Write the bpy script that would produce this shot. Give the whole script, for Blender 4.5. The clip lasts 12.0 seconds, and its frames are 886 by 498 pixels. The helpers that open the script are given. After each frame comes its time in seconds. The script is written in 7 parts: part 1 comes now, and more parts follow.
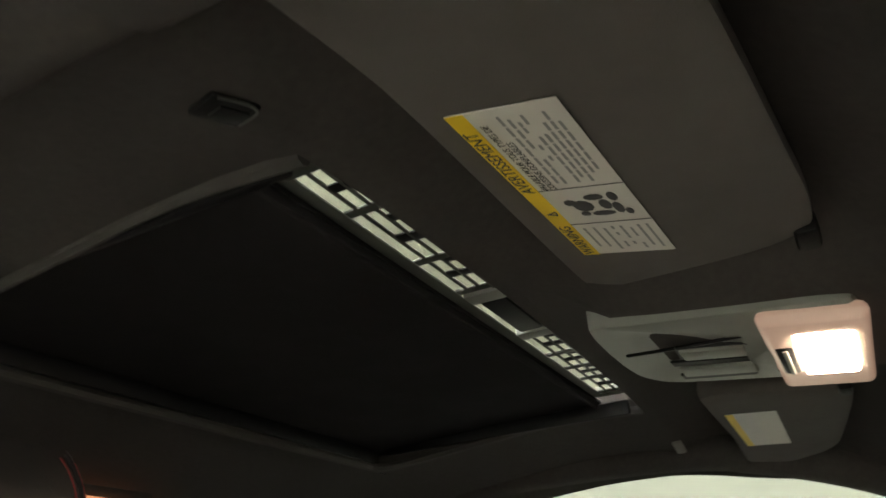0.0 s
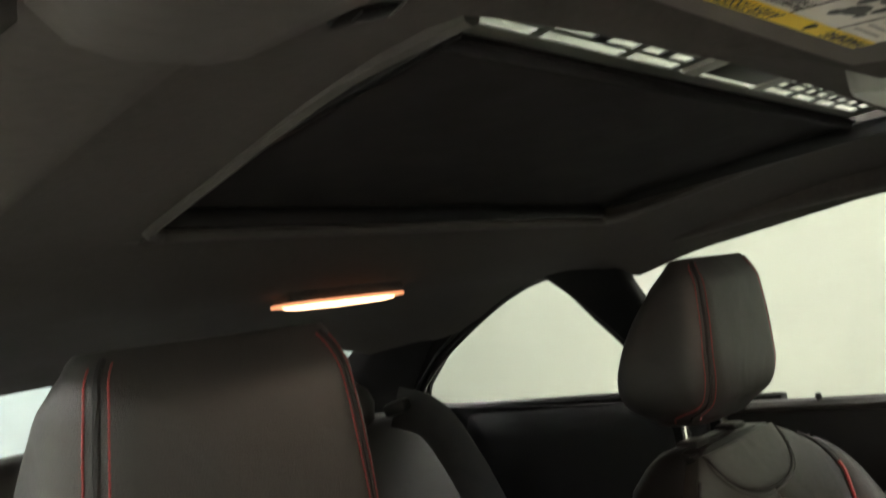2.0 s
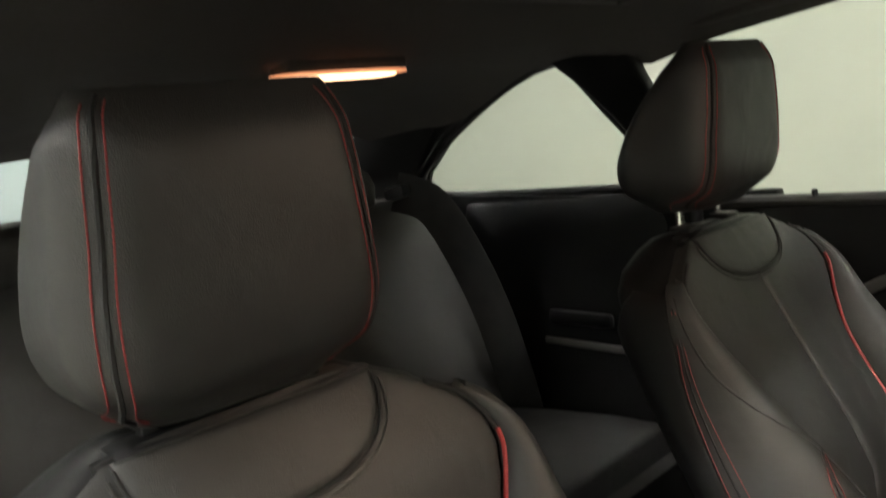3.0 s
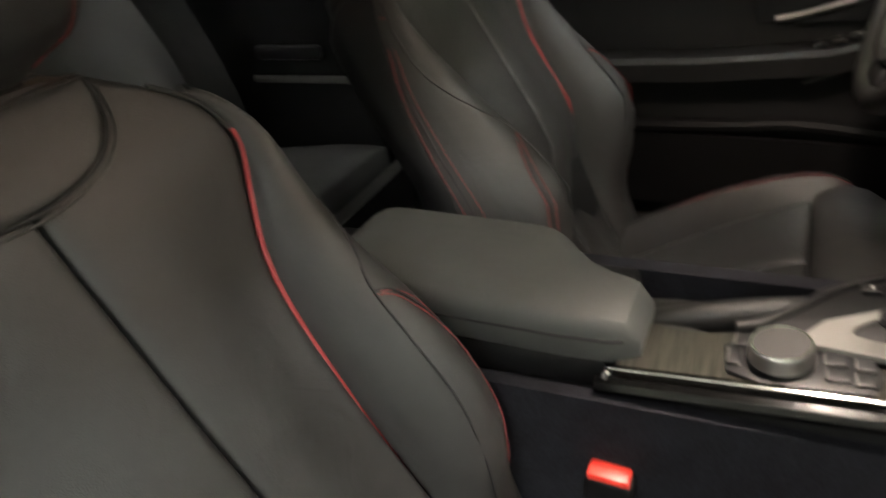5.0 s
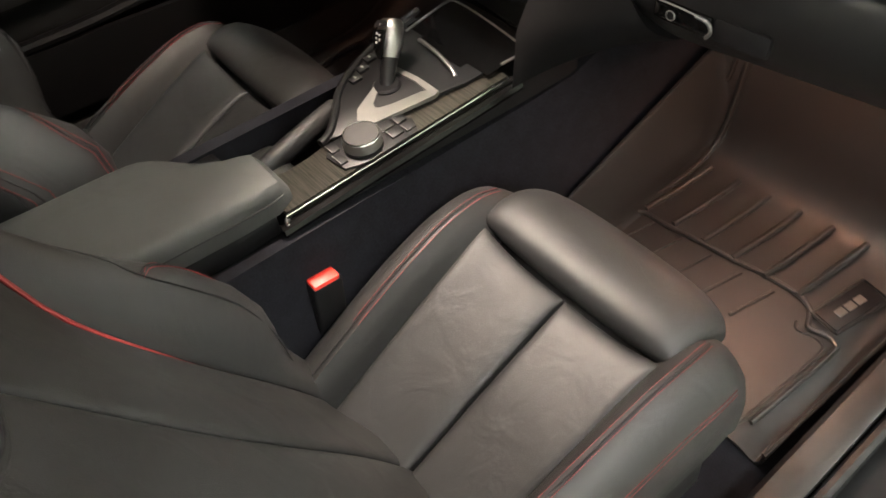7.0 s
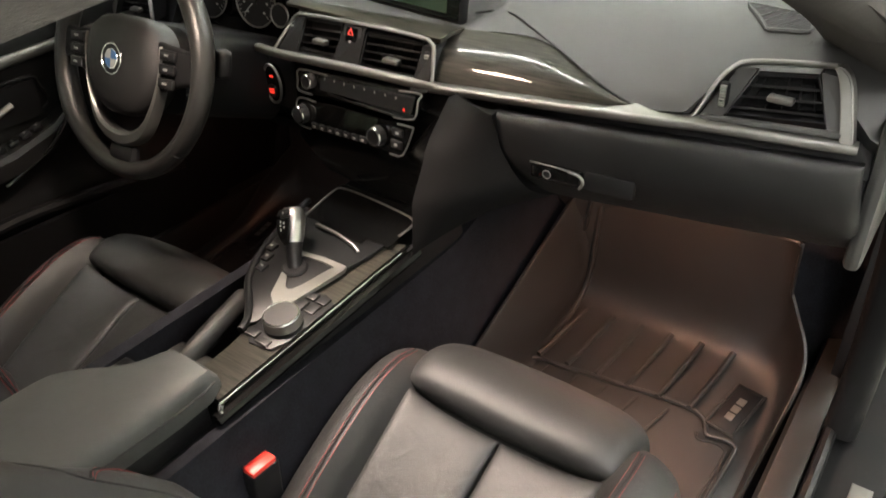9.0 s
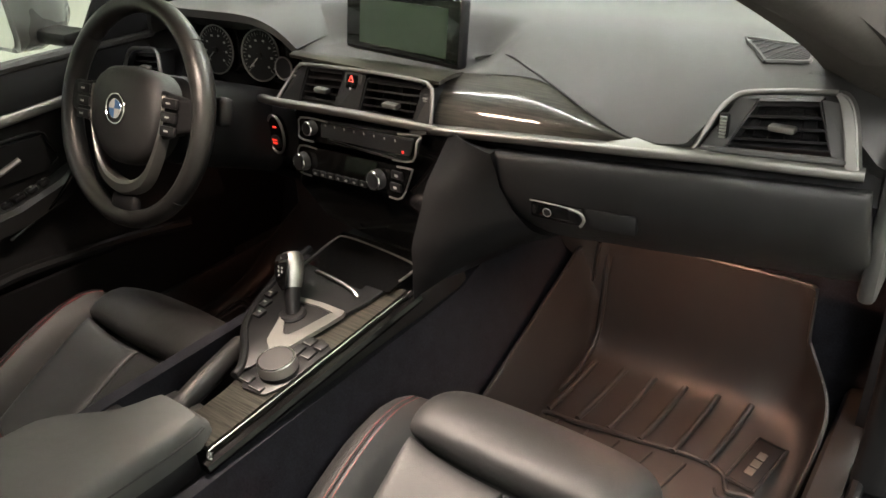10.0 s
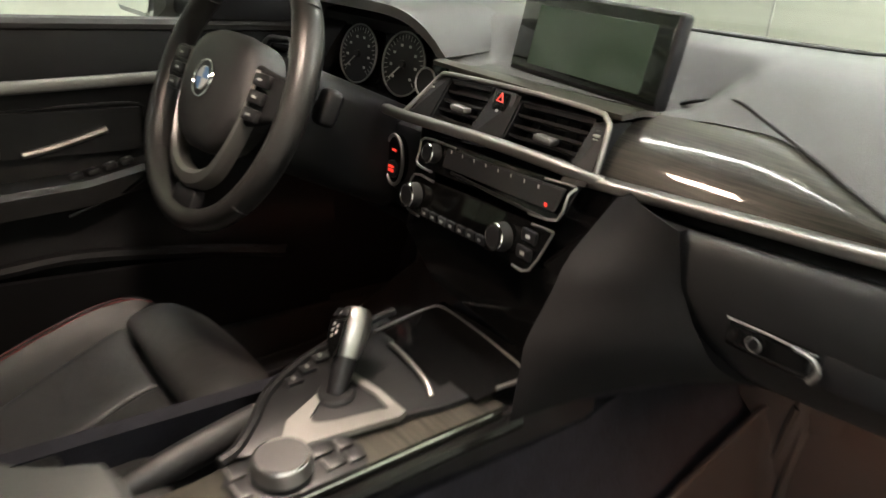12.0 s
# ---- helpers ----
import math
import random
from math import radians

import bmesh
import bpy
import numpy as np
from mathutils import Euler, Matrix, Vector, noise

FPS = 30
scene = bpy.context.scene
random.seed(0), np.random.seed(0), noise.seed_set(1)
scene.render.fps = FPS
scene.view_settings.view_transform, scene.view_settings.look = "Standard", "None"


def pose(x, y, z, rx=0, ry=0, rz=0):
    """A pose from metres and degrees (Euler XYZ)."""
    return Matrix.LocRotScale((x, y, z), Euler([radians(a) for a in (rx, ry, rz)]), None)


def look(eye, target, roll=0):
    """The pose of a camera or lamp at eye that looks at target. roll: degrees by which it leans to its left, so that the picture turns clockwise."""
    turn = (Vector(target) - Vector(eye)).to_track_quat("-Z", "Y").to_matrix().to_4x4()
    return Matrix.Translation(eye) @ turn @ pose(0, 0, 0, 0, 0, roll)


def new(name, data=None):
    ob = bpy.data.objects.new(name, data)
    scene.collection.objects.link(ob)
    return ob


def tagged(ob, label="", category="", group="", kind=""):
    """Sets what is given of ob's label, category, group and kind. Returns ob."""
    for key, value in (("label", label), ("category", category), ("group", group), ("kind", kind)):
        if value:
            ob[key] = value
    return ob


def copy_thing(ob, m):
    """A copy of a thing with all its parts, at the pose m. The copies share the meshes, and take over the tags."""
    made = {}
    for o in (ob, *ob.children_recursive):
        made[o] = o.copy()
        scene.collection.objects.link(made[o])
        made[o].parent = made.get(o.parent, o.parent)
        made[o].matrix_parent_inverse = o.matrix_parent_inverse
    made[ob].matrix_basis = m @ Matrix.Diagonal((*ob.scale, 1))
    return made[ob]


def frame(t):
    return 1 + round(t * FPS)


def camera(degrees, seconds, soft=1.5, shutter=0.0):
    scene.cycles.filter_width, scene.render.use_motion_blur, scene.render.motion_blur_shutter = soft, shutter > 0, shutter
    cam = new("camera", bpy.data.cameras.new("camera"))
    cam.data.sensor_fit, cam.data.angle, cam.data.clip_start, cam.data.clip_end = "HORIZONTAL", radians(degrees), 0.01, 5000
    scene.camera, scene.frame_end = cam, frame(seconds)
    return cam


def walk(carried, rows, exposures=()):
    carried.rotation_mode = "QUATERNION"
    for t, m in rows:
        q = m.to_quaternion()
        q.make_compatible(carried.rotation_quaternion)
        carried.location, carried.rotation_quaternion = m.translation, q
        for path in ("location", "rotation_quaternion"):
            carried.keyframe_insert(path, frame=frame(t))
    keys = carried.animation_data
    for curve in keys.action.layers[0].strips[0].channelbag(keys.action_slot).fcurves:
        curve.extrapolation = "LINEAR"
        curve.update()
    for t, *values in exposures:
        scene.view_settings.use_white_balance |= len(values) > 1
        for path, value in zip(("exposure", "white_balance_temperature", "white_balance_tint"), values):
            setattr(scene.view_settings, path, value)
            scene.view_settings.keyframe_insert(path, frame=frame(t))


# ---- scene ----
cam = camera(61.0, 12.0, shutter=0.5)

PATH = [
    (0, (0.646, 0.259, 1.065), (-0.941, -0.558, 1.966), -3.4),
    (0.5, (0.643, 0.275, 1.096), (-0.896, -0.682, 1.943), -7.4),
    (1, (0.635, 0.278, 1.118), (-0.857, -0.85, 1.825), -10.0),
    (1.5, (0.633, 0.261, 1.146), (-0.801, -1.051, 1.617), -9.7),
    (2, (0.621, 0.248, 1.167), (-0.766, -1.177, 1.384), -9.6),
    (2.5, (0.634, 0.242, 1.137), (-0.712, -1.237, 1.116), -7.9),
    (2.7, (0.618, 0.241, 1.142), (-0.703, -1.254, 0.997), -8.0),
    (4.3, (0.635, 0.26, 1.089), (-0.743, -0.976, 0.333), -8.6),
    (4.5, (0.64, 0.264, 1.091), (-0.771, -0.894, 0.272), -8.4),
    (5, (0.672, 0.244, 1.09), (-0.872, -0.568, 0.113), -7.9),
    (5.5, (0.757, 0.192, 1.119), (-0.827, -0.195, -0.042), -8.0),
    (6, (0.857, 0.028, 1.24), (-0.602, 0.253, -0.109), -4.9),
    (6.5, (0.834, -0.032, 1.268), (-0.442, 0.551, -0.157), -5.2),
    (6.7, (0.814, -0.071, 1.286), (-0.372, 0.596, -0.179), -5.9),
    (8.3, (0.761, -0.26, 1.301), (-0.209, 0.941, 0.029), -2.7),
    (8.5, (0.764, -0.255, 1.304), (-0.217, 0.985, 0.078), -2.7),
    (9, (0.77, -0.248, 1.306), (-0.247, 1.064, 0.189), -3.2),
    (9.5, (0.78, -0.246, 1.289), (-0.282, 1.104, 0.265), -4.1),
    (10, (0.789, -0.237, 1.255), (-0.317, 1.134, 0.306), -4.3),
    (10.5, (0.785, -0.233, 1.25), (-0.364, 1.126, 0.337), -3.4),
    (11, (0.78, -0.226, 1.244), (-0.428, 1.108, 0.371), -1.7),
    (11.5, (0.751, -0.181, 1.199), (-0.582, 1.045, 0.351), 1.2),
    (12, (0.595, 0.008, 1.088), (-0.847, 1.187, 0.358), 4.8),
]
walk(cam, [(t, look(eye, target, roll)) for t, eye, target, roll in PATH], exposures=[(0, 0.92, 6600, 11), (1, 0.95, 6650, 11), (2, 1.22, 6600, 11), (2.6, 1.0, 6600, 11), (4.4, 0.70, 6450, 11), (5.2, 0.70, 6450, 11), (6, 0.94, 6430, 11), (8.5, 1.0, 6450, 12), (10.5, 0.97, 6450, 12), (12, 1.04, 6500, 12)])

# ---- world and light ----
world = bpy.data.worlds.new("world")
scene.world = world
world.use_nodes = True
wbg = world.node_tree.nodes["Background"]
wbg.inputs["Color"].default_value = (0.9, 0.93, 0.85, 1)
wbg.inputs["Strength"].default_value = 0.05

# the reading lamp's reflector throws a warm cone down on the passenger's lap
beam = bpy.data.lights.new("reading_beam", "SPOT")
beam.energy, beam.color = 50.0, (1.0, 0.83, 0.69)
beam.spot_size, beam.spot_blend, beam.shadow_soft_size = math.radians(66), 0.9, 0.055
new("reading_beam", beam).matrix_world = look((0.02, 0.265, 1.232), (0.37, 0.33, 0.50))
beam_two = beam.copy()
beam_two.energy = 16.0
new("reading_beam", beam_two).matrix_world = look((-0.035, 0.265, 1.232), (-0.37, 0.30, 0.50))

# ---- materials ----
def mat(name, color, rough=0.5, metal=0.0, var=0.15, scale=40.0, bump=0.0, bscale=600.0, coat=0.0, spec=0.5, emit=None, power=0.0, kind="noise", rvar=0.12, wrinkle=0.0):
    """A node material: colour varied at two scales, roughness wear and fine relief."""
    m = bpy.data.materials.new(name)
    m.use_nodes = True
    nt = m.node_tree
    b = nt.nodes["Principled BSDF"]
    tc = nt.nodes.new("ShaderNodeTexCoord")
    n1 = nt.nodes.new("ShaderNodeTexNoise")
    n1.inputs["Scale"].default_value = scale
    n1.inputs["Detail"].default_value = 6
    n2 = nt.nodes.new("ShaderNodeTexNoise")
    n2.inputs["Scale"].default_value = scale / 9
    n2.inputs["Detail"].default_value = 3
    for n in (n1, n2):
        nt.links.new(tc.outputs["Object"], n.inputs["Vector"])
    add = nt.nodes.new("ShaderNodeMath")
    add.operation = "ADD"
    nt.links.new(n1.outputs["Fac"], add.inputs[0])
    nt.links.new(n2.outputs["Fac"], add.inputs[1])
    mp = nt.nodes.new("ShaderNodeMapRange")
    mp.inputs["From Min"].default_value, mp.inputs["From Max"].default_value = 0.6, 1.4
    mp.inputs["To Min"].default_value, mp.inputs["To Max"].default_value = 1 - var, 1 + var
    nt.links.new(add.outputs[0], mp.inputs["Value"])
    mx = nt.nodes.new("ShaderNodeVectorMath")
    mx.operation = "SCALE"
    mx.inputs[0].default_value = color[:3]
    nt.links.new(mp.outputs[0], mx.inputs["Scale"])
    nt.links.new(mx.outputs[0], b.inputs["Base Color"])
    rp = nt.nodes.new("ShaderNodeMapRange")
    rp.inputs["From Min"].default_value, rp.inputs["From Max"].default_value = 0.3, 0.7
    rp.inputs["To Min"].default_value, rp.inputs["To Max"].default_value = max(0.02, rough * (1 - rvar)), min(1, rough * (1 + rvar))
    nt.links.new(n2.outputs["Fac"], rp.inputs["Value"])
    nt.links.new(rp.outputs[0], b.inputs["Roughness"])
    b.inputs["Metallic"].default_value = metal
    b.inputs["Coat Weight"].default_value = coat
    b.inputs["Coat Roughness"].default_value = 0.04
    b.inputs["Specular IOR Level"].default_value = spec
    if emit:
        b.inputs["Emission Color"].default_value = (*emit, 1)
        b.inputs["Emission Strength"].default_value = power
    if bump:
        if kind == "cell":
            t = nt.nodes.new("ShaderNodeTexVoronoi")
            t.inputs["Scale"].default_value = bscale
            out = t.outputs["Distance"]
        elif kind == "weave":
            t = nt.nodes.new("ShaderNodeTexWave")
            t.inputs["Scale"].default_value = bscale
            t.inputs["Distortion"].default_value = 3
            t.inputs["Detail Scale"].default_value = 4
            out = t.outputs["Fac"]
        else:
            t = nt.nodes.new("ShaderNodeTexNoise")
            t.inputs["Scale"].default_value = bscale
            t.inputs["Detail"].default_value = 4
            out = t.outputs["Fac"]
        nt.links.new(tc.outputs["Object"], t.inputs["Vector"])
        bp = nt.nodes.new("ShaderNodeBump")
        bp.inputs["Strength"].default_value = bump
        bp.inputs["Distance"].default_value = 0.0006
        nt.links.new(out, bp.inputs["Height"])
        if wrinkle:
            w = nt.nodes.new("ShaderNodeTexNoise")
            w.inputs["Scale"].default_value, w.inputs["Detail"].default_value, w.inputs["Distortion"].default_value = 16, 3, 0.8
            wb = nt.nodes.new("ShaderNodeBump")
            wb.inputs["Strength"].default_value, wb.inputs["Distance"].default_value = wrinkle, 0.008
            nt.links.new(tc.outputs["Object"], w.inputs["Vector"])
            nt.links.new(w.outputs["Fac"], wb.inputs["Height"])
            nt.links.new(wb.outputs[0], bp.inputs["Normal"])
        nt.links.new(bp.outputs[0], b.inputs["Normal"])
    return m


def wood(name):
    """Dark open-pored wood under clear lacquer, grain along x."""
    m = mat(name, (0.02, 0.018, 0.014), 0.35, coat=0.7, var=0.2, spec=0.15)
    nt = m.node_tree
    b = nt.nodes["Principled BSDF"]
    tc = nt.nodes.new("ShaderNodeTexCoord")
    mpn = nt.nodes.new("ShaderNodeMapping")
    mpn.inputs["Scale"].default_value = (2.5, 60, 60)
    mpn.inputs["Rotation"].default_value = (0, 0.12, 0.04)
    n = nt.nodes.new("ShaderNodeTexNoise")
    n.inputs["Scale"].default_value = 6
    n.inputs["Detail"].default_value = 8
    n.inputs["Distortion"].default_value = 0.6
    r = nt.nodes.new("ShaderNodeValToRGB")
    r.color_ramp.elements[0].position, r.color_ramp.elements[0].color = 0.38, (0.009, 0.008, 0.007, 1)
    r.color_ramp.elements[1].position, r.color_ramp.elements[1].color = 0.62, (0.033, 0.031, 0.025, 1)
    nt.links.new(tc.outputs["Object"], mpn.inputs["Vector"])
    nt.links.new(mpn.outputs[0], n.inputs["Vector"])
    nt.links.new(n.outputs["Fac"], r.inputs["Fac"])
    nt.links.new(r.outputs[0], b.inputs["Base Color"])
    return m


def clear(name, tint, rough=0.0):
    m = bpy.data.materials.new(name)
    m.use_nodes = True
    nt = m.node_tree
    b = nt.nodes["Principled BSDF"]
    b.inputs["Base Color"].default_value = (*tint, 1)
    b.inputs["Roughness"].default_value = rough
    b.inputs["Transmission Weight"].default_value = 1
    b.inputs["IOR"].default_value = 1.1
    return m


LEATHER = mat("black_leather", (0.0188, 0.0185, 0.0182), 0.53, var=0.16, scale=25, bump=0.35, bscale=900, kind="cell", rvar=0.22, wrinkle=0.28, spec=0.48)
LEATHER_GREY = mat("console_leather", (0.044, 0.046, 0.044), 0.66, var=0.12, scale=25, bump=0.35, bscale=900, kind="cell", rvar=0.2, wrinkle=0.16)
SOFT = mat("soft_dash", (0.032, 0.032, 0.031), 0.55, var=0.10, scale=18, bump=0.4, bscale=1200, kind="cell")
LOWER = mat("lower_dash", (0.0122, 0.012, 0.0122), 0.5, var=0.12, scale=18, bump=0.4, bscale=1200, kind="cell", spec=0.4)
BLADE = mat("vent_blade", (0.022, 0.022, 0.023), 0.38, var=0.08)
SILL = mat("sill_plastic", (0.016, 0.0155, 0.015), 0.5, var=0.12, scale=20, bump=0.3, bscale=1200)
HARD = mat("hard_plastic", (0.0065, 0.0065, 0.007), 0.5, var=0.14, scale=25, bump=0.25, bscale=1500, kind="cell", spec=0.2)
DARK = mat("dark_plastic", (0.006, 0.006, 0.0066), 0.45, var=0.15, scale=30, bump=0.15, bscale=1500, spec=0.3)
GLOSS = mat("gloss_black", (0.003, 0.003, 0.003), 0.10, var=0.1, spec=0.35)
METAL = mat("satin_metal", (0.25, 0.246, 0.236), 0.46, metal=1.0, var=0.06, scale=60, bump=0.08, bscale=2500)
CHROME = mat("chrome", (0.8, 0.8, 0.79), 0.12, metal=1.0, var=0.03)
SILVER = mat("silver_metal", (0.46, 0.455, 0.44), 0.34, metal=1.0, var=0.06, scale=60, bump=0.08, bscale=2500)
WOOD = wood("dark_wood")
RUBBER = mat("mat_rubber", (0.0155, 0.0145, 0.0142), 0.44, var=0.14, scale=20, bump=0.3, bscale=1400)
CARPET = mat("carpet", (0.0125, 0.0128, 0.016), 0.95, var=0.6, scale=300, bump=1.0, bscale=1500, spec=0.1)
LINER = mat("headliner_fabric", (0.058, 0.053, 0.049), 0.92, var=0.18, scale=160, bump=0.25, bscale=700, kind="weave", spec=0.2)
SHADE = mat("sunroof_fabric", (0.016, 0.0145, 0.0145), 0.95, var=0.15, scale=160, bump=0.4, bscale=900, spec=0.15)
VISOR = mat("visor_cloth", (0.100, 0.092, 0.083), 0.85, var=0.08, scale=60, bump=0.3, bscale=1300, spec=0.25)
OVERHEAD = mat("grey_plastic", (0.23, 0.24, 0.215), 0.45, var=0.06, scale=30, bump=0.15, bscale=1500)
OVERHEAD_DARK = mat("dark_grey_plastic", (0.07, 0.075, 0.068), 0.5, var=0.06, scale=30)
STRIP = mat("strip_plastic", (0.075, 0.082, 0.070), 0.55, var=0.08, scale=30)
RED = mat("red_thread", (0.19, 0.022, 0.022), 0.6, var=0.2, scale=900)
PIPING = mat("red_piping", (0.25, 0.020, 0.020), 0.45, var=0.1, scale=100)
SEAM = mat("seam_shadow", (0.008, 0.008, 0.008), 0.8, var=0.1)
REDBTN = mat("red_plastic", (0.75, 0.045, 0.03), 0.4, var=0.06)
WHITE = mat("label_white", (0.62, 0.60, 0.54), 0.5, var=0.06, scale=60)
YELLOW = mat("label_yellow", (0.75, 0.52, 0.02), 0.5, var=0.05, scale=60)
INK = mat("ink", (0.05, 0.05, 0.05), 0.6, var=0.1)
BLUE = mat("emblem_blue", (0.03, 0.10, 0.24), 0.3, var=0.05)
MARK = mat("printed_marks", (0.32, 0.32, 0.31), 0.5, var=0.05)
GLOW = mat("lamp_lens_lit", (0.9, 0.85, 0.75), 0.3, emit=(1.0, 0.76, 0.56), power=100.0, var=0.02)
GLOW_REAR = mat("rear_lens_lit", (0.9, 0.85, 0.75), 0.3, emit=(1.0, 0.60, 0.34), power=2.0, var=0.02)
GLOW_EDGE = mat("rear_lens_edge", (0.9, 0.6, 0.4), 0.3, emit=(1.0, 0.36, 0.16), power=0.45, var=0.02)
GLOWF = mat("footwell_lens_lit", (0.9, 0.7, 0.5), 0.3, emit=(1.0, 0.50, 0.30), power=260.0, var=0.02)
GLOWD = mat("pedal_lens_lit", (0.9, 0.7, 0.5), 0.3, emit=(1.0, 0.45, 0.28), power=26.0, var=0.02)
LENS = mat("lamp_lens", (0.55, 0.45, 0.38), 0.2, emit=(1.0, 0.60, 0.42), power=0.12, var=0.05)
REDLIT = mat("red_lit", (0.5, 0.02, 0.01), 0.4, emit=(1.0, 0.05, 0.03), power=0.5, var=0.05)
SCREEN = mat("screen_glass", (0.008, 0.010, 0.008), 0.08, var=0.05, spec=0.35)
GLASS = clear("window_glass", (0.93, 0.97, 0.92))
MIRROR = mat("mirror_silver", (0.85, 0.87, 0.85), 0.03, metal=1.0, var=0.01)
WALL = mat("wall_paint", (0.52, 0.535, 0.48), 0.7, var=0.04, scale=3, bump=0.1, bscale=200)
# south wall tinted blue: cooler light behind the car put into its colour
WALL_BLUE = mat("wall_blue_light", (0.43, 0.50, 0.54), 0.7, var=0.04, scale=3, bump=0.1, bscale=200)
CEILING = mat("ceiling_paint", (0.82, 0.81, 0.70), 0.8, var=0.04, scale=3)
TREAD = mat("tread_metal", (0.24, 0.235, 0.225), 0.55, metal=1.0, var=0.1, scale=40)
CONCRETE = mat("floor_concrete", (0.42, 0.41, 0.37), 0.55, var=0.15, scale=5, bump=0.15, bscale=120)
BODY = mat("body_paint", (0.25, 0.26, 0.27), 0.3, metal=0.4, var=0.04, coat=1.0)
TUBE_NEAR = mat("tube_light_near", (0.9, 0.9, 0.9), 0.4, emit=(1.0, 0.98, 0.94), power=56.0, var=0.01)
TUBE_FRONT = mat("tube_light_front", (0.9, 0.9, 0.9), 0.4, emit=(0.98, 1.0, 0.93), power=62.0, var=0.01)
TUBE = mat("tube_light", (0.9, 0.9, 0.9), 0.4, emit=(1.0, 0.98, 0.92), power=53.0, var=0.01)


# ---- mesh helpers ----
def finish(bm, name, material, parent=None, label="", sharp=38):
    bmesh.ops.remove_doubles(bm, verts=bm.verts, dist=0.00001)
    bmesh.ops.recalc_face_normals(bm, faces=bm.faces)
    me = bpy.data.meshes.new(name)
    bm.to_mesh(me)
    bm.free()
    me.materials.append(material)
    me.shade_smooth()
    me.set_sharp_from_angle(angle=radians(sharp))
    ob = new(name, me)
    if parent is not None:
        ob.parent = parent
    if label:
        ob["label"] = label
    return ob


def part(name, bm, material, parent, label=""):
    return finish(bm, name, material, parent, label)


def thing(name, at, label, category, group="", kind=""):
    """An Empty at a thing's base that parents its parts; parts are given in car coordinates."""
    ob = new(name)
    ob.empty_display_size = 0.05
    return tagged(ob, label, category, group, kind)


def V(*a):
    return Vector(a)


def rbox(bm, c, size, r=0.004, seg=2, turn=None):
    """A box with rounded edges."""
    g = bmesh.ops.create_cube(bm, size=1)
    vs = g["verts"]
    bmesh.ops.scale(bm, vec=size, verts=vs)
    es = list({e for v in vs for e in v.link_edges})
    r = min(r, 0.49 * min(size))
    o = bmesh.ops.bevel(bm, geom=vs + es, offset=r, segments=seg, profile=0.5, affect="EDGES")
    vs = list({v for f in o["faces"] for v in f.verts} | {v for v in vs if v.is_valid})
    m = Matrix.Translation(c) @ (turn.to_4x4() if turn is not None else Matrix())
    bmesh.ops.transform(bm, matrix=m, verts=vs)
    return vs


def box(c, size, r=0.004, seg=2, turn=None):
    bm = bmesh.new()
    rbox(bm, c, size, r, seg, turn)
    return bm


def rot(rx=0, ry=0, rz=0):
    return Euler((radians(rx), radians(ry), radians(rz))).to_matrix()


def smooth(pts, n=6):
    """Catmull-Rom through the points."""
    pts = [Vector(p) for p in pts]
    out = []
    for i in range(len(pts) - 1):
        p0, p1, p2, p3 = pts[max(i - 1, 0)], pts[i], pts[i + 1], pts[min(i + 2, len(pts) - 1)]
        for k in range(n):
            t = k / n
            out.append(0.5 * (2 * p1 + (p2 - p0) * t + (2 * p0 - 5 * p1 + 4 * p2 - p3) * t * t + (3 * p1 - p0 - 3 * p2 + p3) * t ** 3))
    out.append(pts[-1])
    return out


def loft(bm, loops, cap=True, closed=True):
    rows = [[bm.verts.new(p) for p in lp] for lp in loops]
    n = len(rows[0])
    for a, b in zip(rows, rows[1:]):
        for i in range(n if closed else n - 1):
            j = (i + 1) % n
            bm.faces.new((a[i], a[j], b[j], b[i]))
    if cap and closed:
        bm.faces.new(rows[0][::-1])
        bm.faces.new(rows[-1])
    return rows


def sweep(bm, pts, section, up=(0, 0, 1), n=6, scale=None, curved=True):
    """A closed section of (side, up) pairs moved along a smooth path."""
    path = smooth(pts, n) if curved and len(pts) > 2 else [Vector(p) for p in pts]
    loops = []
    for i, p in enumerate(path):
        d = (path[min(i + 1, len(path) - 1)] - path[max(i - 1, 0)]).normalized()
        side = d.cross(Vector(up)).normalized()
        u = side.cross(d).normalized()
        k = scale(i / (len(path) - 1)) if scale else 1
        loops.append([p + side * (a * k) + u * (b * k) for a, b in section])
    loft(bm, loops)


def ring(r, n=8, ry=None):
    ry = r if ry is None else ry
    return [(r * math.cos(2 * math.pi * i / n), ry * math.sin(2 * math.pi * i / n)) for i in range(n)]


def rrect(w, h, r, n=3):
    """A rounded rectangle as (a, b) pairs."""
    out = []
    for cx, cy, a0 in ((w / 2 - r, h / 2 - r, 0), (-w / 2 + r, h / 2 - r, 90), (-w / 2 + r, -h / 2 + r, 180), (w / 2 - r, -h / 2 + r, 270)):
        for k in range(n + 1):
            a = radians(a0 + 90 * k / n)
            out.append((cx + r * math.cos(a), cy + r * math.sin(a)))
    return out


def tube(pts, r, n=8, steps=6, up=(0, 0, 1), curved=True):
    bm = bmesh.new()
    sweep(bm, pts, ring(r, n), up, steps, None, curved)
    return bm


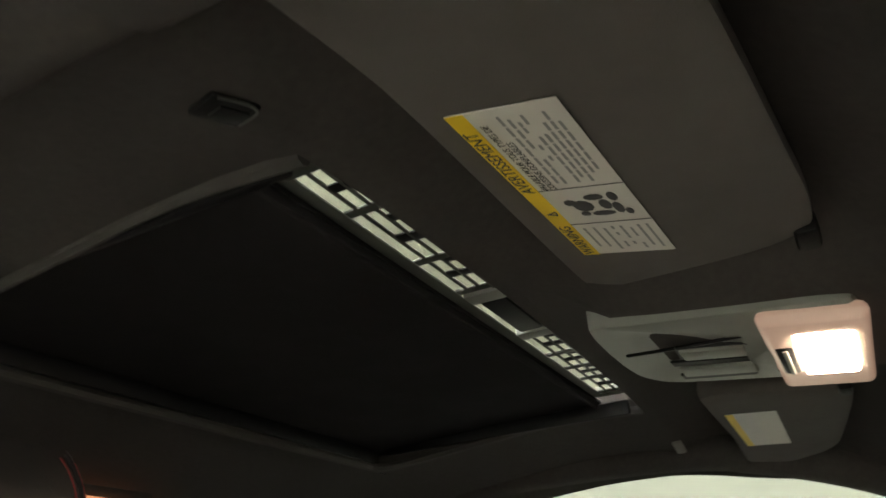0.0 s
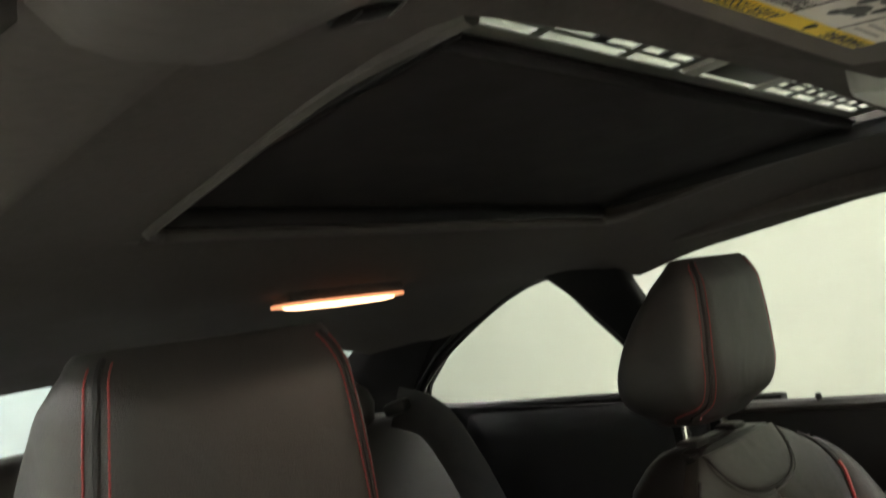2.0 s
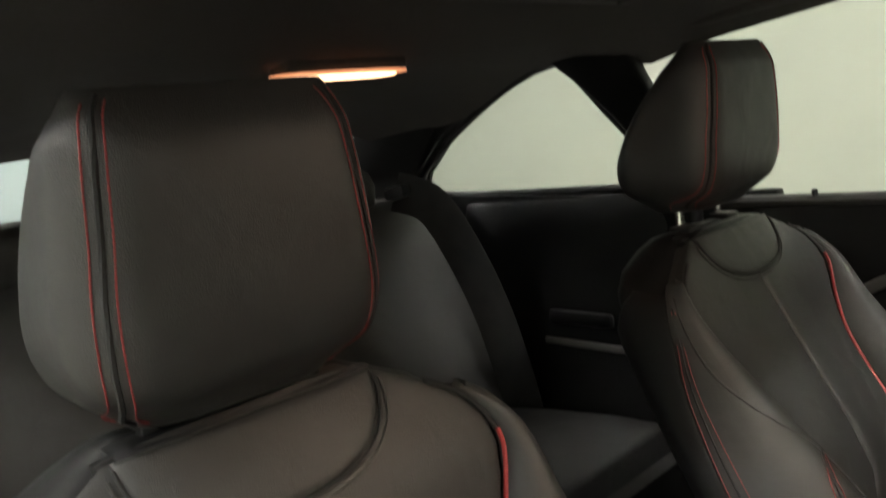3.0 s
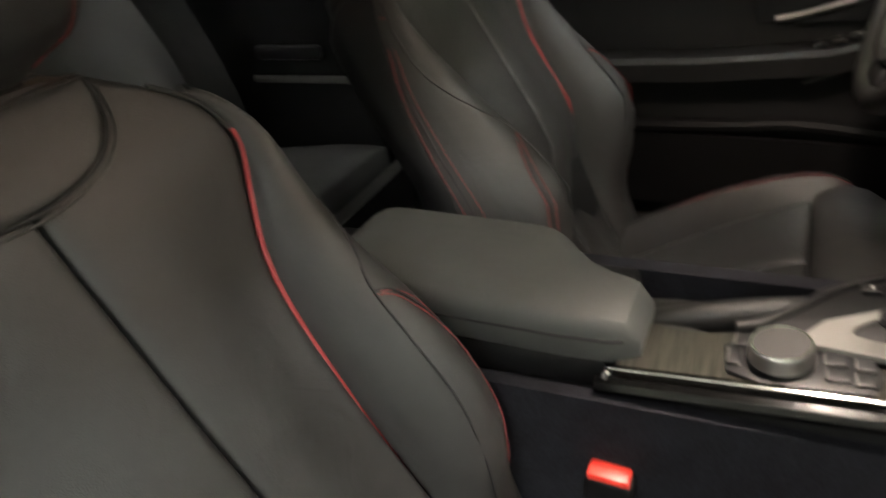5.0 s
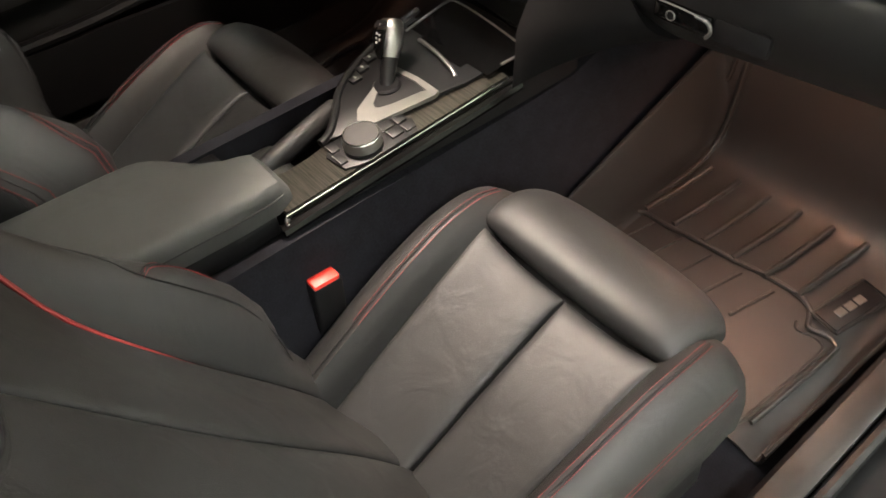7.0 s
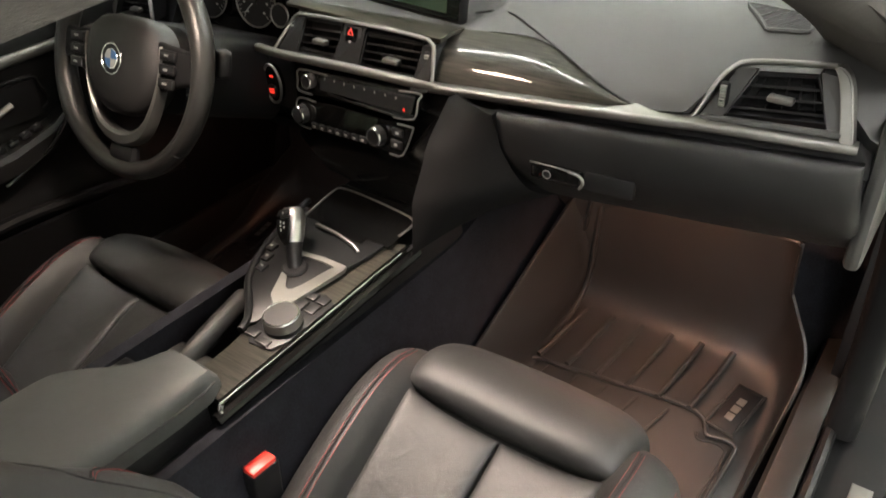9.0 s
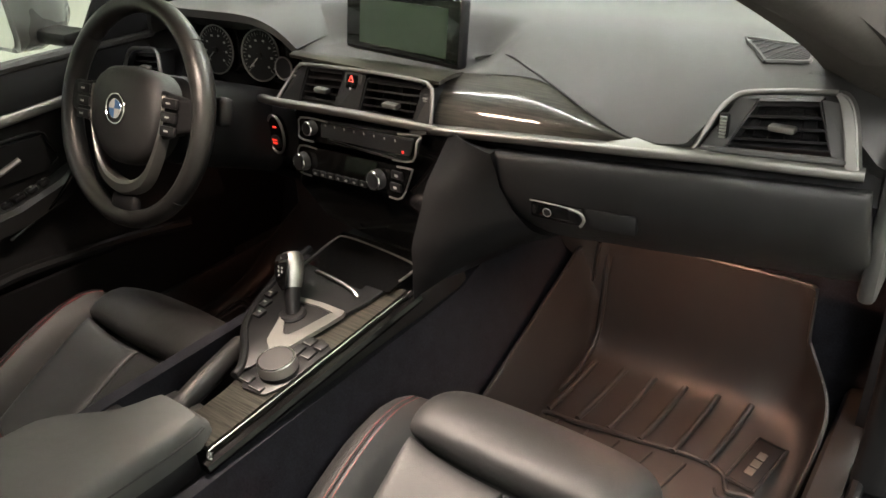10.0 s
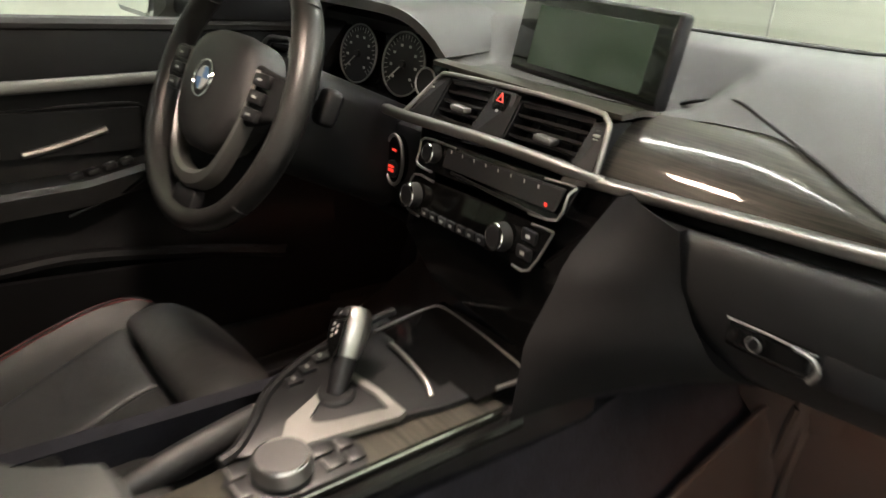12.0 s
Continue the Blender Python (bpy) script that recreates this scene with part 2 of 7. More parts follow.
def stitches(pts, r=0.0008, length=0.0045, gap=0.0022):
    """Single sewn stitches along a path, each a short rounded thread."""
    bm = bmesh.new()
    path = smooth(pts, 14)
    dist, start = 0.0, None
    for a, b in zip(path, path[1:]):
        seg = (b - a).length
        if start is None:
            start = a
            dist = 0
        dist += seg
        if dist >= length:
            d = (b - start).normalized()
            s = d.orthogonal().normalized()
            u = d.cross(s)
            loft(bm, [[start + d * (k * (b - start).length) + (s * x + u * y) * q for x, y in ring(r, 5)] for k, q in ((0, 0.5), (0.2, 1), (0.8, 1), (1, 0.5))])
            start = None
    return bm


def plate(pts, thick, r=0.0, normal=None):
    """A flat polygon with thickness, along its normal."""
    bm = bmesh.new()
    pts = [Vector(p) for p in pts]
    nrm = Vector(normal) if normal is not None else (pts[1] - pts[0]).cross(pts[2] - pts[0]).normalized()
    loft(bm, [pts, [p + nrm * thick for p in pts]])
    if r:
        bmesh.ops.bevel(bm, geom=list(bm.edges), offset=r, segments=2, profile=0.5, affect="EDGES")
    return bm


def pad(fn, nu=16, nv=16, puff=0.012, depth=0.03, p=4.0, flat=0.0):
    """A soft upholstered panel on the surface fn(u, v): domed, rounded down at its borders, closed below."""
    bm = bmesh.new()
    e = 1e-3

    def pt(u, v, h):
        q = fn(u, v)
        du = fn(min(u + e, 1), v) - fn(max(u - e, 0), v)
        dv = fn(u, min(v + e, 1)) - fn(u, max(v - e, 0))
        return q + du.cross(dv).normalized() * h

    def edge(t):
        return (1 - abs(2 * t - 1) ** p) ** 0.5

    def step(i, n):
        t = i / n
        return 0.5 - 0.5 * math.copysign(abs(math.cos(math.pi * t)) ** 0.8, math.cos(math.pi * t))

    top, low = [], []
    for j in range(nv + 1):
        v = step(j, nv)
        top.append([bm.verts.new(pt(step(i, nu), v, puff * edge(step(i, nu)) * edge(v) * (1 + flat * math.sin(math.pi * v)))) for i in range(nu + 1)])
        low.append([bm.verts.new(pt(step(i, nu), v, -depth)) for i in range(nu + 1)])
    for g, flip in ((top, False), (low, True)):
        for j in range(nv):
            for i in range(nu):
                q = (g[j][i], g[j][i + 1], g[j + 1][i + 1], g[j + 1][i])
                bm.faces.new(q[::-1] if flip else q)
    rim = [(0, i) for i in range(nu)] + [(j, nu) for j in range(nv)] + [(nv, i) for i in range(nu, 0, -1)] + [(j, 0) for j in range(nv, 0, -1)]
    for k, (j, i) in enumerate(rim):
        j2, i2 = rim[(k + 1) % len(rim)]
        bm.faces.new((top[j2][i2], top[j][i], low[j][i], low[j2][i2]))
    return bm


def sheet(fn, nu, nv, thick, us=None, vs=None, skip=None):
    """A surface fn(u, v) given a thickness downwards along its normals."""
    bm = bmesh.new()
    us = us or [i / nu for i in range(nu + 1)]
    vs = vs or [j / nv for j in range(nv + 1)]
    g = [[bm.verts.new(fn(u, v)) for u in us] for v in vs]
    for j in range(len(vs) - 1):
        for i in range(len(us) - 1):
            if skip and skip((us[i] + us[i + 1]) / 2, (vs[j] + vs[j + 1]) / 2):
                continue
            bm.faces.new((g[j][i], g[j][i + 1], g[j + 1][i + 1], g[j + 1][i]))
    for v in [v for v in bm.verts if not v.link_faces]:
        bm.verts.remove(v)
    bm.normal_update()
    bmesh.ops.solidify(bm, geom=list(bm.faces), thickness=thick)
    return bm


def lerp(xs, ys, x):
    return float(np.interp(x, xs, ys))


def ease(xs, ys, x):
    """Interpolation with soft corners."""
    h = 0.02
    return sum(lerp(xs, ys, x + k * h) for k in (-1, -0.5, 0, 0.5, 1)) / 5


def disc(c, r, thick, axis, n=24, bevel=0.0, r2=None):
    """A short cylinder from c along axis, with a chamfered face."""
    bm = bmesh.new()
    a = Vector(axis).normalized()
    s = a.orthogonal().normalized()
    u = a.cross(s)
    c = Vector(c)
    r2 = r if r2 is None else r2
    lv = [(0, r), (thick - bevel, r2), (thick, r2 - bevel)] if bevel else [(0, r), (thick, r2)]
    loft(bm, [[c + a * h + s * x + u * y for x, y in ring(q, n)] for h, q in lv])
    return bm


def hoop(c, r, tr, axis, n=40, m=8):
    """A torus."""
    bm = bmesh.new()
    a = Vector(axis).normalized()
    s = a.orthogonal().normalized()
    u = a.cross(s)
    c = Vector(c)
    rows = []
    for i in range(n):
        t = 2 * math.pi * i / n
        d = s * math.cos(t) + u * math.sin(t)
        rows.append([bm.verts.new(c + d * (r + tr * math.cos(2 * math.pi * k / m)) + a * (tr * math.sin(2 * math.pi * k / m))) for k in range(m)])
    for i in range(n):
        for k in range(m):
            bm.faces.new((rows[i][k], rows[(i + 1) % n][k], rows[(i + 1) % n][(k + 1) % m], rows[i][(k + 1) % m]))
    return bm


def merged(*bms):
    """Several pieces of one part as one bmesh."""
    out = bmesh.new()
    for b in bms:
        me = bpy.data.meshes.new("tmp")
        b.to_mesh(me)
        b.free()
        out.from_mesh(me)
        bpy.data.meshes.remove(me)
    return out


# ---- showroom round the car ----
def showroom():
    lo, hi, h = V(-4.2, -5.5, 0), V(4.6, 5.2, 0), 3.1
    tagged(finish(box((0.2, -0.15, -0.05), (9.2, 11.1, 0.1), 0.002), "ground", CONCRETE), "pale sealed concrete floor of the hall", "floor", kind="structure")
    tagged(finish(box((0.2, -0.15, h + 0.05), (9.2, 11.1, 0.1), 0.002), "ceiling", CEILING), "plain pale hall ceiling", "ceiling", kind="structure")
    for name, c, s in (("wall_west", (lo.x - 0.1, -0.15, h / 2), (0.2, 11.1, h)), ("wall_east", (hi.x + 0.1, -0.15, h / 2), (0.2, 11.1, h)),
                       ("wall_south", (0.2, lo.y - 0.1, h / 2), (8.8, 0.2, h)), ("wall_north", (0.2, hi.y + 0.1, h / 2), (8.8, 0.2, h))):
        south = name == "wall_south"
        w = tagged(finish(box(c, s, 0.002), name, WALL_BLUE if south else WALL), "plain hall wall, tinted pale blue for the cooler light behind the car" if south else "plain cream painted hall wall", "wall", kind="structure")
        if name == "wall_north":
            for k in range(7):
                part("panel_joint", box((-3.6 + 1.25 * k, hi.y - 0.002, h / 2), (0.012, 0.01, h - 0.1), 0.002), MARK, w)
    for x in (-1.0, 1.7, 3.0):
        for y in (-3.2, 0.62 if x < 0 else -0.2, 3.4):
            lamp = thing("tube_lamp", (x, y, h), "long white twin-tube ceiling lamp, lit", "lamp", "hall tube lamps")
            a, b = (1.5, 0.09) if x < 0 else (0.09, 1.5)
            part("housing", box((x, y, h - 0.03), (a + 0.12, b + 0.12, 0.05), 0.008), WHITE, lamp)
            for o in (-0.07, 0.07):
                part("tube", box((x + (0 if x < 0 else o), y + (o if x < 0 else 0), h - 0.07), (1.5, 0.05, 0.03) if x < 0 else (0.05, 1.5, 0.03), 0.012), TUBE_FRONT if y > 3 else TUBE if x < 0 else TUBE_NEAR, lamp)


showroom()


# ---- car shell: floor, roof, pillars, glass ----
def roof_z(x, y):
    c = ease((-1.4, -1.1, -0.62, -0.38, -0.1, 0.0, 0.06, 0.14, 0.3, 0.45), (1.16, 1.218, 1.250, 1.300, 1.326, 1.327, 1.320, 1.304, 1.283, 1.225), y)
    # rolled ridge before the sunroof, then the hollow that takes the folded visors
    side = max(0.0, min(1.0, (abs(x) - 0.12) / 0.05)) * max(0.0, min(1.0, (0.57 - abs(x)) / 0.04))
    c += side * lerp((-0.02, 0.026, 0.045, 0.085, 0.12, 0.24, 0.30), (0, -0.003, 0.0, 0.024, 0.038, 0.038, 0.0), y)
    dip = 0.030 * max(0.0, min(1.0, (y - 0.06) / 0.05)) * max(0.0, min(1.0, (0.155 - abs(x)) / 0.05))
    edge = lerp((-1.0, -0.74, -0.62, -0.5), (0.055, 0.008, 0.008, 0.055), y)
    return c - edge * (abs(x) / 0.55) ** 4 - dip


SR = (0.358, -0.390, 0.026)   # sunroof opening: half width, rear, front


def headliner():
    xs = sorted({round(-0.58 + 1.16 * i / 36, 4) for i in range(37)} | {-SR[0], SR[0]})
    ys = sorted({round(-1.25 + 1.67 * j / 44, 4) for j in range(45)} | {SR[1], SR[2]})
    bm = sheet(lambda x, y: V(x, y, roof_z(x, y)), 0, 0, -0.025, xs, ys, lambda x, y: abs(x) < SR[0] and SR[1] < y < SR[2])
    tagged(finish(bm, "headliner", LINER, sharp=60), "dark anthracite woven fabric headliner of the car roof", "headliner", kind="structure")
    # rolled fabric lip round the opening
    w, a, b = SR
    r = 0.035
    pts = []
    for cx, cy, s in ((-w + r, a + r, 180), (w - r, a + r, 270)):
        for k in range(5):
            t = radians(s + 90 * k / 4)
            x, y = cx + (r + 0.003) * math.cos(t), cy + (r + 0.003) * math.sin(t)
            pts.append(V(x, y, roof_z(x, y) + 0.001))
    ys = (b, b - 0.1, b - 0.2, b - 0.3)
    pts = [V(-w - 0.003, y, roof_z(w, y) + 0.001) for y in ys] + pts + [V(w + 0.003, y, roof_z(w, y) + 0.001) for y in ys[::-1]]
    roof = thing("sunroof", (0, -0.2, 1.3), "closed sunroof with a dark sliding shade in a rolled fabric frame", "sunroof")
    part("frame_lip", tube(pts, 0.0065, 8, 3), mat("sunroof_seal", (0.055, 0.052, 0.048), 0.7, var=0.1), roof, "dark grey rubber lip")
    part("shade", pad(lambda u, v: V(-w - 0.02 + u * (2 * w + 0.04), -0.029 - v * (-0.029 - a + 0.02), 1.330 - 0.016 * v), 12, 10, -0.002, 0.004), SHADE, roof, "black fabric sliding shade")
    part("shade_hem", box((0, -0.034, 1.328), (2 * w + 0.03, 0.006, 0.012), 0.002), SHADE, roof)
    for s in (-1, 1):
        part("guide_rail", box((s * (w - 0.004), (a + b) / 2, 1.318), (0.008, b - a - 0.03, 0.020), 0.003), DARK, roof)
    part("rear_rail", box((0, a + 0.004, 1.306), (2 * w - 0.04, 0.008, 0.020), 0.003), DARK, roof)


def deflector_strip():
    """The slotted strip along the front edge of the sunroof."""
    strip = thing("deflector_strip", (0, 0, 1.32), "slotted grey plastic strip at the sunroof's front, bright through its slots", "trim strip")
    x0, x1, y0, y1, z = -0.345, 0.328, -0.026, 0.026, 1.338
    for y, w in ((y0 - 0.002, 0.0165), (y1 - 0.006, 0.015)):
        part("rail", box(((x0 + x1) / 2, y, z - 0.001), (x1 - x0, w, 0.0022), 0.0008), STRIP, strip)
    part("end", box((x0 + 0.006, (y0 + y1) / 2, z), (0.014, y1 - y0, 0.006), 0.002), STRIP, strip)
    part("end", box((x1 - 0.006, (y0 + y1) / 2, z), (0.014, y1 - y0, 0.006), 0.002), STRIP, strip)
    rows = (y0 + 0.0105, y0 + 0.0225, y0 + 0.0345)
    for y in (y0 + 0.0165, y0 + 0.0285):
        part("divider", box((0.203, y, z), (0.25, 0.0036, 0.0016), 0.0005), STRIP, strip)
        part("divider", box((-0.198, y, z), (0.27, 0.0036, 0.0016), 0.0005), STRIP, strip)
    groups = [(0.318, 0.258), (0.238, 0.160), (0.152, 0.085), (-0.073, -0.135), (-0.143, -0.195), (-0.203, -0.250), (-0.258, -0.322)]
    for i, (a, b) in enumerate(groups):
        part("crossbar", box((b - 0.005, (y0 + y1) / 2 + 0.001, z), (0.010, y1 - y0 - 0.01, 0.002), 0.0006), STRIP, strip)
        d = b - a
        for r, (p, q) in ((1, (0.40, 0.58)), (2, (0.42, 0.60)), (2, (0.0, 0.14))):
            part("stop", box((a + d * (p + q) / 2, rows[r], z), (abs(d) * (q - p), 0.010, 0.002), 0.0006), DARK, strip)
    part("catch", box((0.006, 0.002, z - 0.001), (0.094, 0.026, 0.008), 0.003), DARK, strip, "black latch block")
    part("catch_end", box((0.064, 0.0, z - 0.001), (0.022, 0.036, 0.008), 0.002), OVERHEAD, strip)
    part("catch_end", box((-0.055, 0.0, z - 0.001), (0.020, 0.036, 0.008), 0.002), OVERHEAD, strip)


def side_x(z):
    """Half width of the cabin side at a height."""
    return ease((0.2, 0.45, 0.95, 1.10, 1.24, 1.3), (0.70, 0.71, 0.70, 0.645, 0.560, 0.52), z)


def side_pt(s, y, z, off=0.0):
    return V(s * (side_x(z) - off), y, z)


def bar(pts, w, h, material, name, parent, up=(0, 0, 1), label="", r=0.012):
    bm = bmesh.new()
    sweep(bm, pts, rrect(w, h, min(r, 0.45 * min(w, h))), up, 6)
    return part(name, bm, material, parent, label)


def pane(name, pts2, s, parent=None):
    bm = bmesh.new()
    outer = [side_pt(s, y, z, -0.012) for y, z in pts2]
    inner = [side_pt(s, y, z, -0.008) for y, z in pts2]
    loft(bm, [outer, inner])
    ob = finish(bm, name, GLASS)
    ob.visible_shadow = False
    return tagged(ob, "clear side window glass of the car", "window", kind="structure")


def shell():
    frame_l = thing("body_side_left", (-0.7, 0, 0.3), "black-trimmed pillars and roof rail of the car", "car body", kind="structure")
    frame_r = thing("body_side_right", (0.7, 0, 0.3), "black-trimmed pillars and roof rail beside the open door", "car body", kind="structure")
    for s, fr in ((-1, frame_l), (1, frame_r)):
        rail = [side_pt(s, y, z, -0.01) for y, z in ((-1.26, 1.085), (-1.06, 1.172), (-0.84, 1.258), (-0.70, 1.290), (-0.60, 1.288), (-0.4, 1.276), (-0.2, 1.285), (0.0, 1.284), (0.12, 1.272))]
        bar(rail, 0.07, 0.05, LINER, "roof_rail", fr, r=0.02)
        apil = [side_pt(s, y, z, -0.01) for y, z in ((0.10, 1.274), (0.25, 1.235), (0.45, 1.150), (0.65, 1.06), (0.86, 0.968))]
        bar(apil, 0.06, 0.075 if s > 0 else 0.052, LINER, "a_pillar", fr, r=0.02)
        b1 = [side_pt(s, y, z, 0.012) for y, z in ((-0.600, 1.26), (-0.575, 1.20), (-0.545, 1.12), (-0.520, 1.04), (-0.52, 0.96), (-0.55, 0.7), (-0.55, 0.42))]
        bm = bmesh.new()
        loft(bm, [[p + V(0, a, 0) + V(s * b, 0, 0) for a, b in rrect(lerp((0.4, 0.95, 1.04, 1.12, 1.20, 1.26), (0.16, 0.085, 0.075, 0.100, 0.140, 0.19), p.z), 0.04, 0.012)] for p in smooth(b1, 5)])
        part("b_pillar", bm, HARD, fr)
        # quarter panel below and behind the rear side glass
        cp = [(-0.58, 0.975), (-1.19, 0.982), (-1.36, 1.0), (-1.36, 0.35), (-0.58, 0.35)]
        bm = bmesh.new()
        loft(bm, [[side_pt(s, y, z, -0.03) for y, z in cp], [side_pt(s, y, z, 0.02) for y, z in cp]])
        bmesh.ops.bevel(bm, geom=list(bm.edges), offset=0.012, segments=2, affect="EDGES")
        part("quarter_panel", bm, HARD, fr)
        cq = [(-1.255, 0.985), (-1.235, 1.045), (-1.10, 1.118), (-0.78, 1.240), (-0.9, 1.29), (-1.32, 1.23), (-1.45, 0.985)]
        bm = bmesh.new()
        loft(bm, [[side_pt(s, y, z, -0.03) for y, z in cq], [side_pt(s, y, z, 0.03) for y, z in cq]])
        bmesh.ops.bevel(bm, geom=list(bm.edges), offset=0.01, segments=2, affect="EDGES")
        part("c_pillar", bm, HARD, fr)
        inner = ((0.535, -1.20, 1.215), (0.520, -1.33, 1.145), (0.505, -1.46, 1.075), (0.500, -1.60, 0.99))
        outer = ((0.580, -1.02, 1.20), (0.605, -1.12, 1.13), (0.635, -1.22, 1.06), (0.665, -1.36, 0.985))
        part("c_pillar_trim", sheet(lambda u, v: V(*[lerp((0, 0.33, 0.67, 1), [q[n] for q in inner], v) * (1 - u) + lerp((0, 0.33, 0.67, 1), [q[n] for q in outer], v) * u for n in range(3)]) * 1.0 if s > 0 else V(*[(-1 if n == 0 else 1) * (lerp((0, 0.33, 0.67, 1), [q[n] for q in inner], v) * (1 - u) + lerp((0, 0.33, 0.67, 1), [q[n] for q in outer], v) * u) for n in range(3)]), 6, 9, 0.02), HARD, fr)
        part("window_seal", tube([side_pt(s, y, z, 0.004) for y, z in ((-0.56, 0.978), (-0.582, 1.07), (-0.620, 1.145), (-0.662, 1.228), (-0.715, 1.243), (-0.85, 1.206), (-1.0, 1.152), (-1.13, 1.096), (-1.225, 1.040), (-1.240, 1.012), (-1.20, 0.985), (-1.0, 0.978), (-0.56, 0.978))], 0.010, 8, 4), DARK, fr)
        pane("window_quarter" if s < 0 else "window_quarter_right", ((-0.54, 0.96), (-0.63, 1.26), (-0.74, 1.26), (-1.0, 1.165), (-1.25, 1.05), (-1.25, 0.96)), s)
        # sill with inner trim, outer cover and metal tread plate
        bm = bmesh.new()
        sweep(bm, [V(s * 0.75, -0.6, 0.29), V(s * 0.75, 0.2, 0.29), V(s * 0.75, 1.04, 0.29)], [(s * a, b) for a, b in ((-0.02, -0.1), (-0.02, 0.05), (0.004, 0.062), (0.09, 0.060), (0.102, 0.045), (0.106, -0.1))], curved=False)
        part("sill", bm, HARD, fr)
        bm = bmesh.new()
        sweep(bm, [V(s * 0.75, -0.6, 0.29), V(s * 0.75, 0.2, 0.29), V(s * 0.75, 1.0, 0.29)], [(s * a, b) for a, b in ((-0.070, -0.1), (-0.068, 0.058), (-0.060, 0.074), (-0.030, 0.084), (-0.018, 0.082), (-0.016, -0.1))], curved=False)
        part("sill_trim", bm, SILL, fr, "grey plastic inner sill trim")
        part("tread_plate", box((s * 0.812, 0.29, 0.3515), (0.030, 0.80, 0.004), 0.0015), TREAD, fr, "satin metal tread plate")
        part("sill_seal", tube([V(s * 0.746, -0.55, 0.366), V(s * 0.746, 0.2, 0.366), V(s * 0.746, 0.78, 0.368), V(s * 0.738, 0.93, 0.43), V(s * 0.725, 1.0, 0.6), V(s * 0.722, 0.98, 0.8), V(s * 0.712, 0.86, 0.965)], 0.010, 8, 5), DARK, fr)
        part("footwell_side", plate([V(s * 0.745, 0.86 if s > 0 else 0.62, 0.26), V(s * 0.745, 1.25, 0.26), V(s * 0.745, 1.25, 1.0), V(s * 0.745, 0.90 if s > 0 else 0.62, 0.99 if s > 0 else 0.93), V(s * 0.745, 0.95 if s > 0 else 0.62, 0.6)], 0.03, 0.004, (-s, 0, 0)), HARD, fr)
    inner = smooth([V(0.545, 0.50, 1.135), V(0.568, 0.60, 1.088), V(0.598, 0.68, 1.040), V(0.620, 0.74, 0.994), V(0.634, 0.79, 0.958)], 6)
    outer = smooth([V(0.635, 0.40, 1.170), V(0.672, 0.52, 1.110), V(0.705, 0.62, 1.050), V(0.728, 0.70, 0.985), V(0.735, 0.74, 0.930)], 6)
    n = len(inner) - 1
    part("pillar_trim", sheet(lambda u, v: inner[round(v * n)].lerp(outer[round(v * n)], u) + V(-0.012, -0.020, 0.010) * math.sin(math.pi * u), 8, n, 0.015), LINER, frame_r, "dark fabric pillar trim")
    bm = bmesh.new()
    sweep(bm, [V(0.725, 0.71, 1.00), V(0.740, 0.73, 0.90), V(0.752, 0.75, 0.78), V(0.758, 0.78, 0.62), V(0.760, 0.79, 0.48), V(0.758, 0.78, 0.36)], rrect(0.050, 0.045, 0.018, 4), (0, -1, 0), 5)
    part("hinge_post_trim", bm, HARD, frame_r, "dark trim of the hinge post")
    # unseen box added to stop light leaking between driver's door and pillar
    part("door_jamb", box((-0.745, -0.50, 0.62), (0.03, 0.30, 0.68), 0.006), HARD, frame_l)
    pane("window_driver_door", ((-0.46, 0.93), (-0.44, 1.27), (-0.1, 1.285), (0.12, 1.27), (0.4, 1.17), (0.72, 1.02), (0.75, 0.94)), -1)
    # floor pan, firewall, rear bulkhead
    tagged(finish(box((0, -0.05, 0.235), (1.42, 2.7, 0.05), 0.004), "floor", CARPET), "black carpet of the car floor", "car floor", kind="structure")
    tagged(finish(box((0, 1.17, 0.62), (1.42, 0.06, 0.74), 0.01), "wall_firewall", CARPET), "dark carpeted bulkhead behind the dashboard", "bulkhead", kind="structure")
    tagged(finish(box((0, -1.62, 0.62), (1.42, 0.06, 0.74), 0.01), "wall_rear", CARPET), "dark bulkhead behind the rear seats", "bulkhead", kind="structure")
    # toe slope both sides
    for s in (-1, 1):
        bm = sheet(lambda u, v: V(s * (0.13 + 0.58 * u), (0.99 if s > 0 else 0.92) + 0.15 * v, 0.262 + 0.40 * v ** 0.8), 4, 8, 0.02)
        tagged(finish(bm, "trim_toe_board", CARPET), "black carpeted toe board", "toe board", kind="structure")
    # windscreen and rear screen
    for name, a, b, wa, wb, lab in (("window_windscreen", (1.12, 0.985), (0.40, 1.235), 0.66, 0.52, "clear laminated windscreen"), ("window_rear_screen", (-1.62, 0.985), (-1.2, 1.215), 0.56, 0.50, "clear rear window glass")):
        bm = sheet(lambda u, v: V((2 * u - 1) * (wa + (wb - wa) * v), a[0] + (b[0] - a[0]) * v + 0.05 * (1 - (2 * u - 1) ** 2) * (1 if a[0] > 0 else -1), a[1] + (b[1] - a[1]) * v), 12, 8, 0.004)
        ob = finish(bm, name, GLASS)
        ob.visible_shadow = False
        tagged(ob, lab, "window", kind="structure")
    # header behind the windscreen's top edge
    bm = sheet(lambda u, v: V((2 * u - 1) * 0.55, 0.30 + 0.16 * v + 0.03 * (1 - (2 * u - 1) ** 2), roof_z((2 * u - 1) * 0.5, 0.30) - 0.02 - 0.045 * v), 12, 4, 0.012)
    tagged(finish(bm, "trim_header", GLOSS), "black band along the windscreen's top", "header", kind="structure")
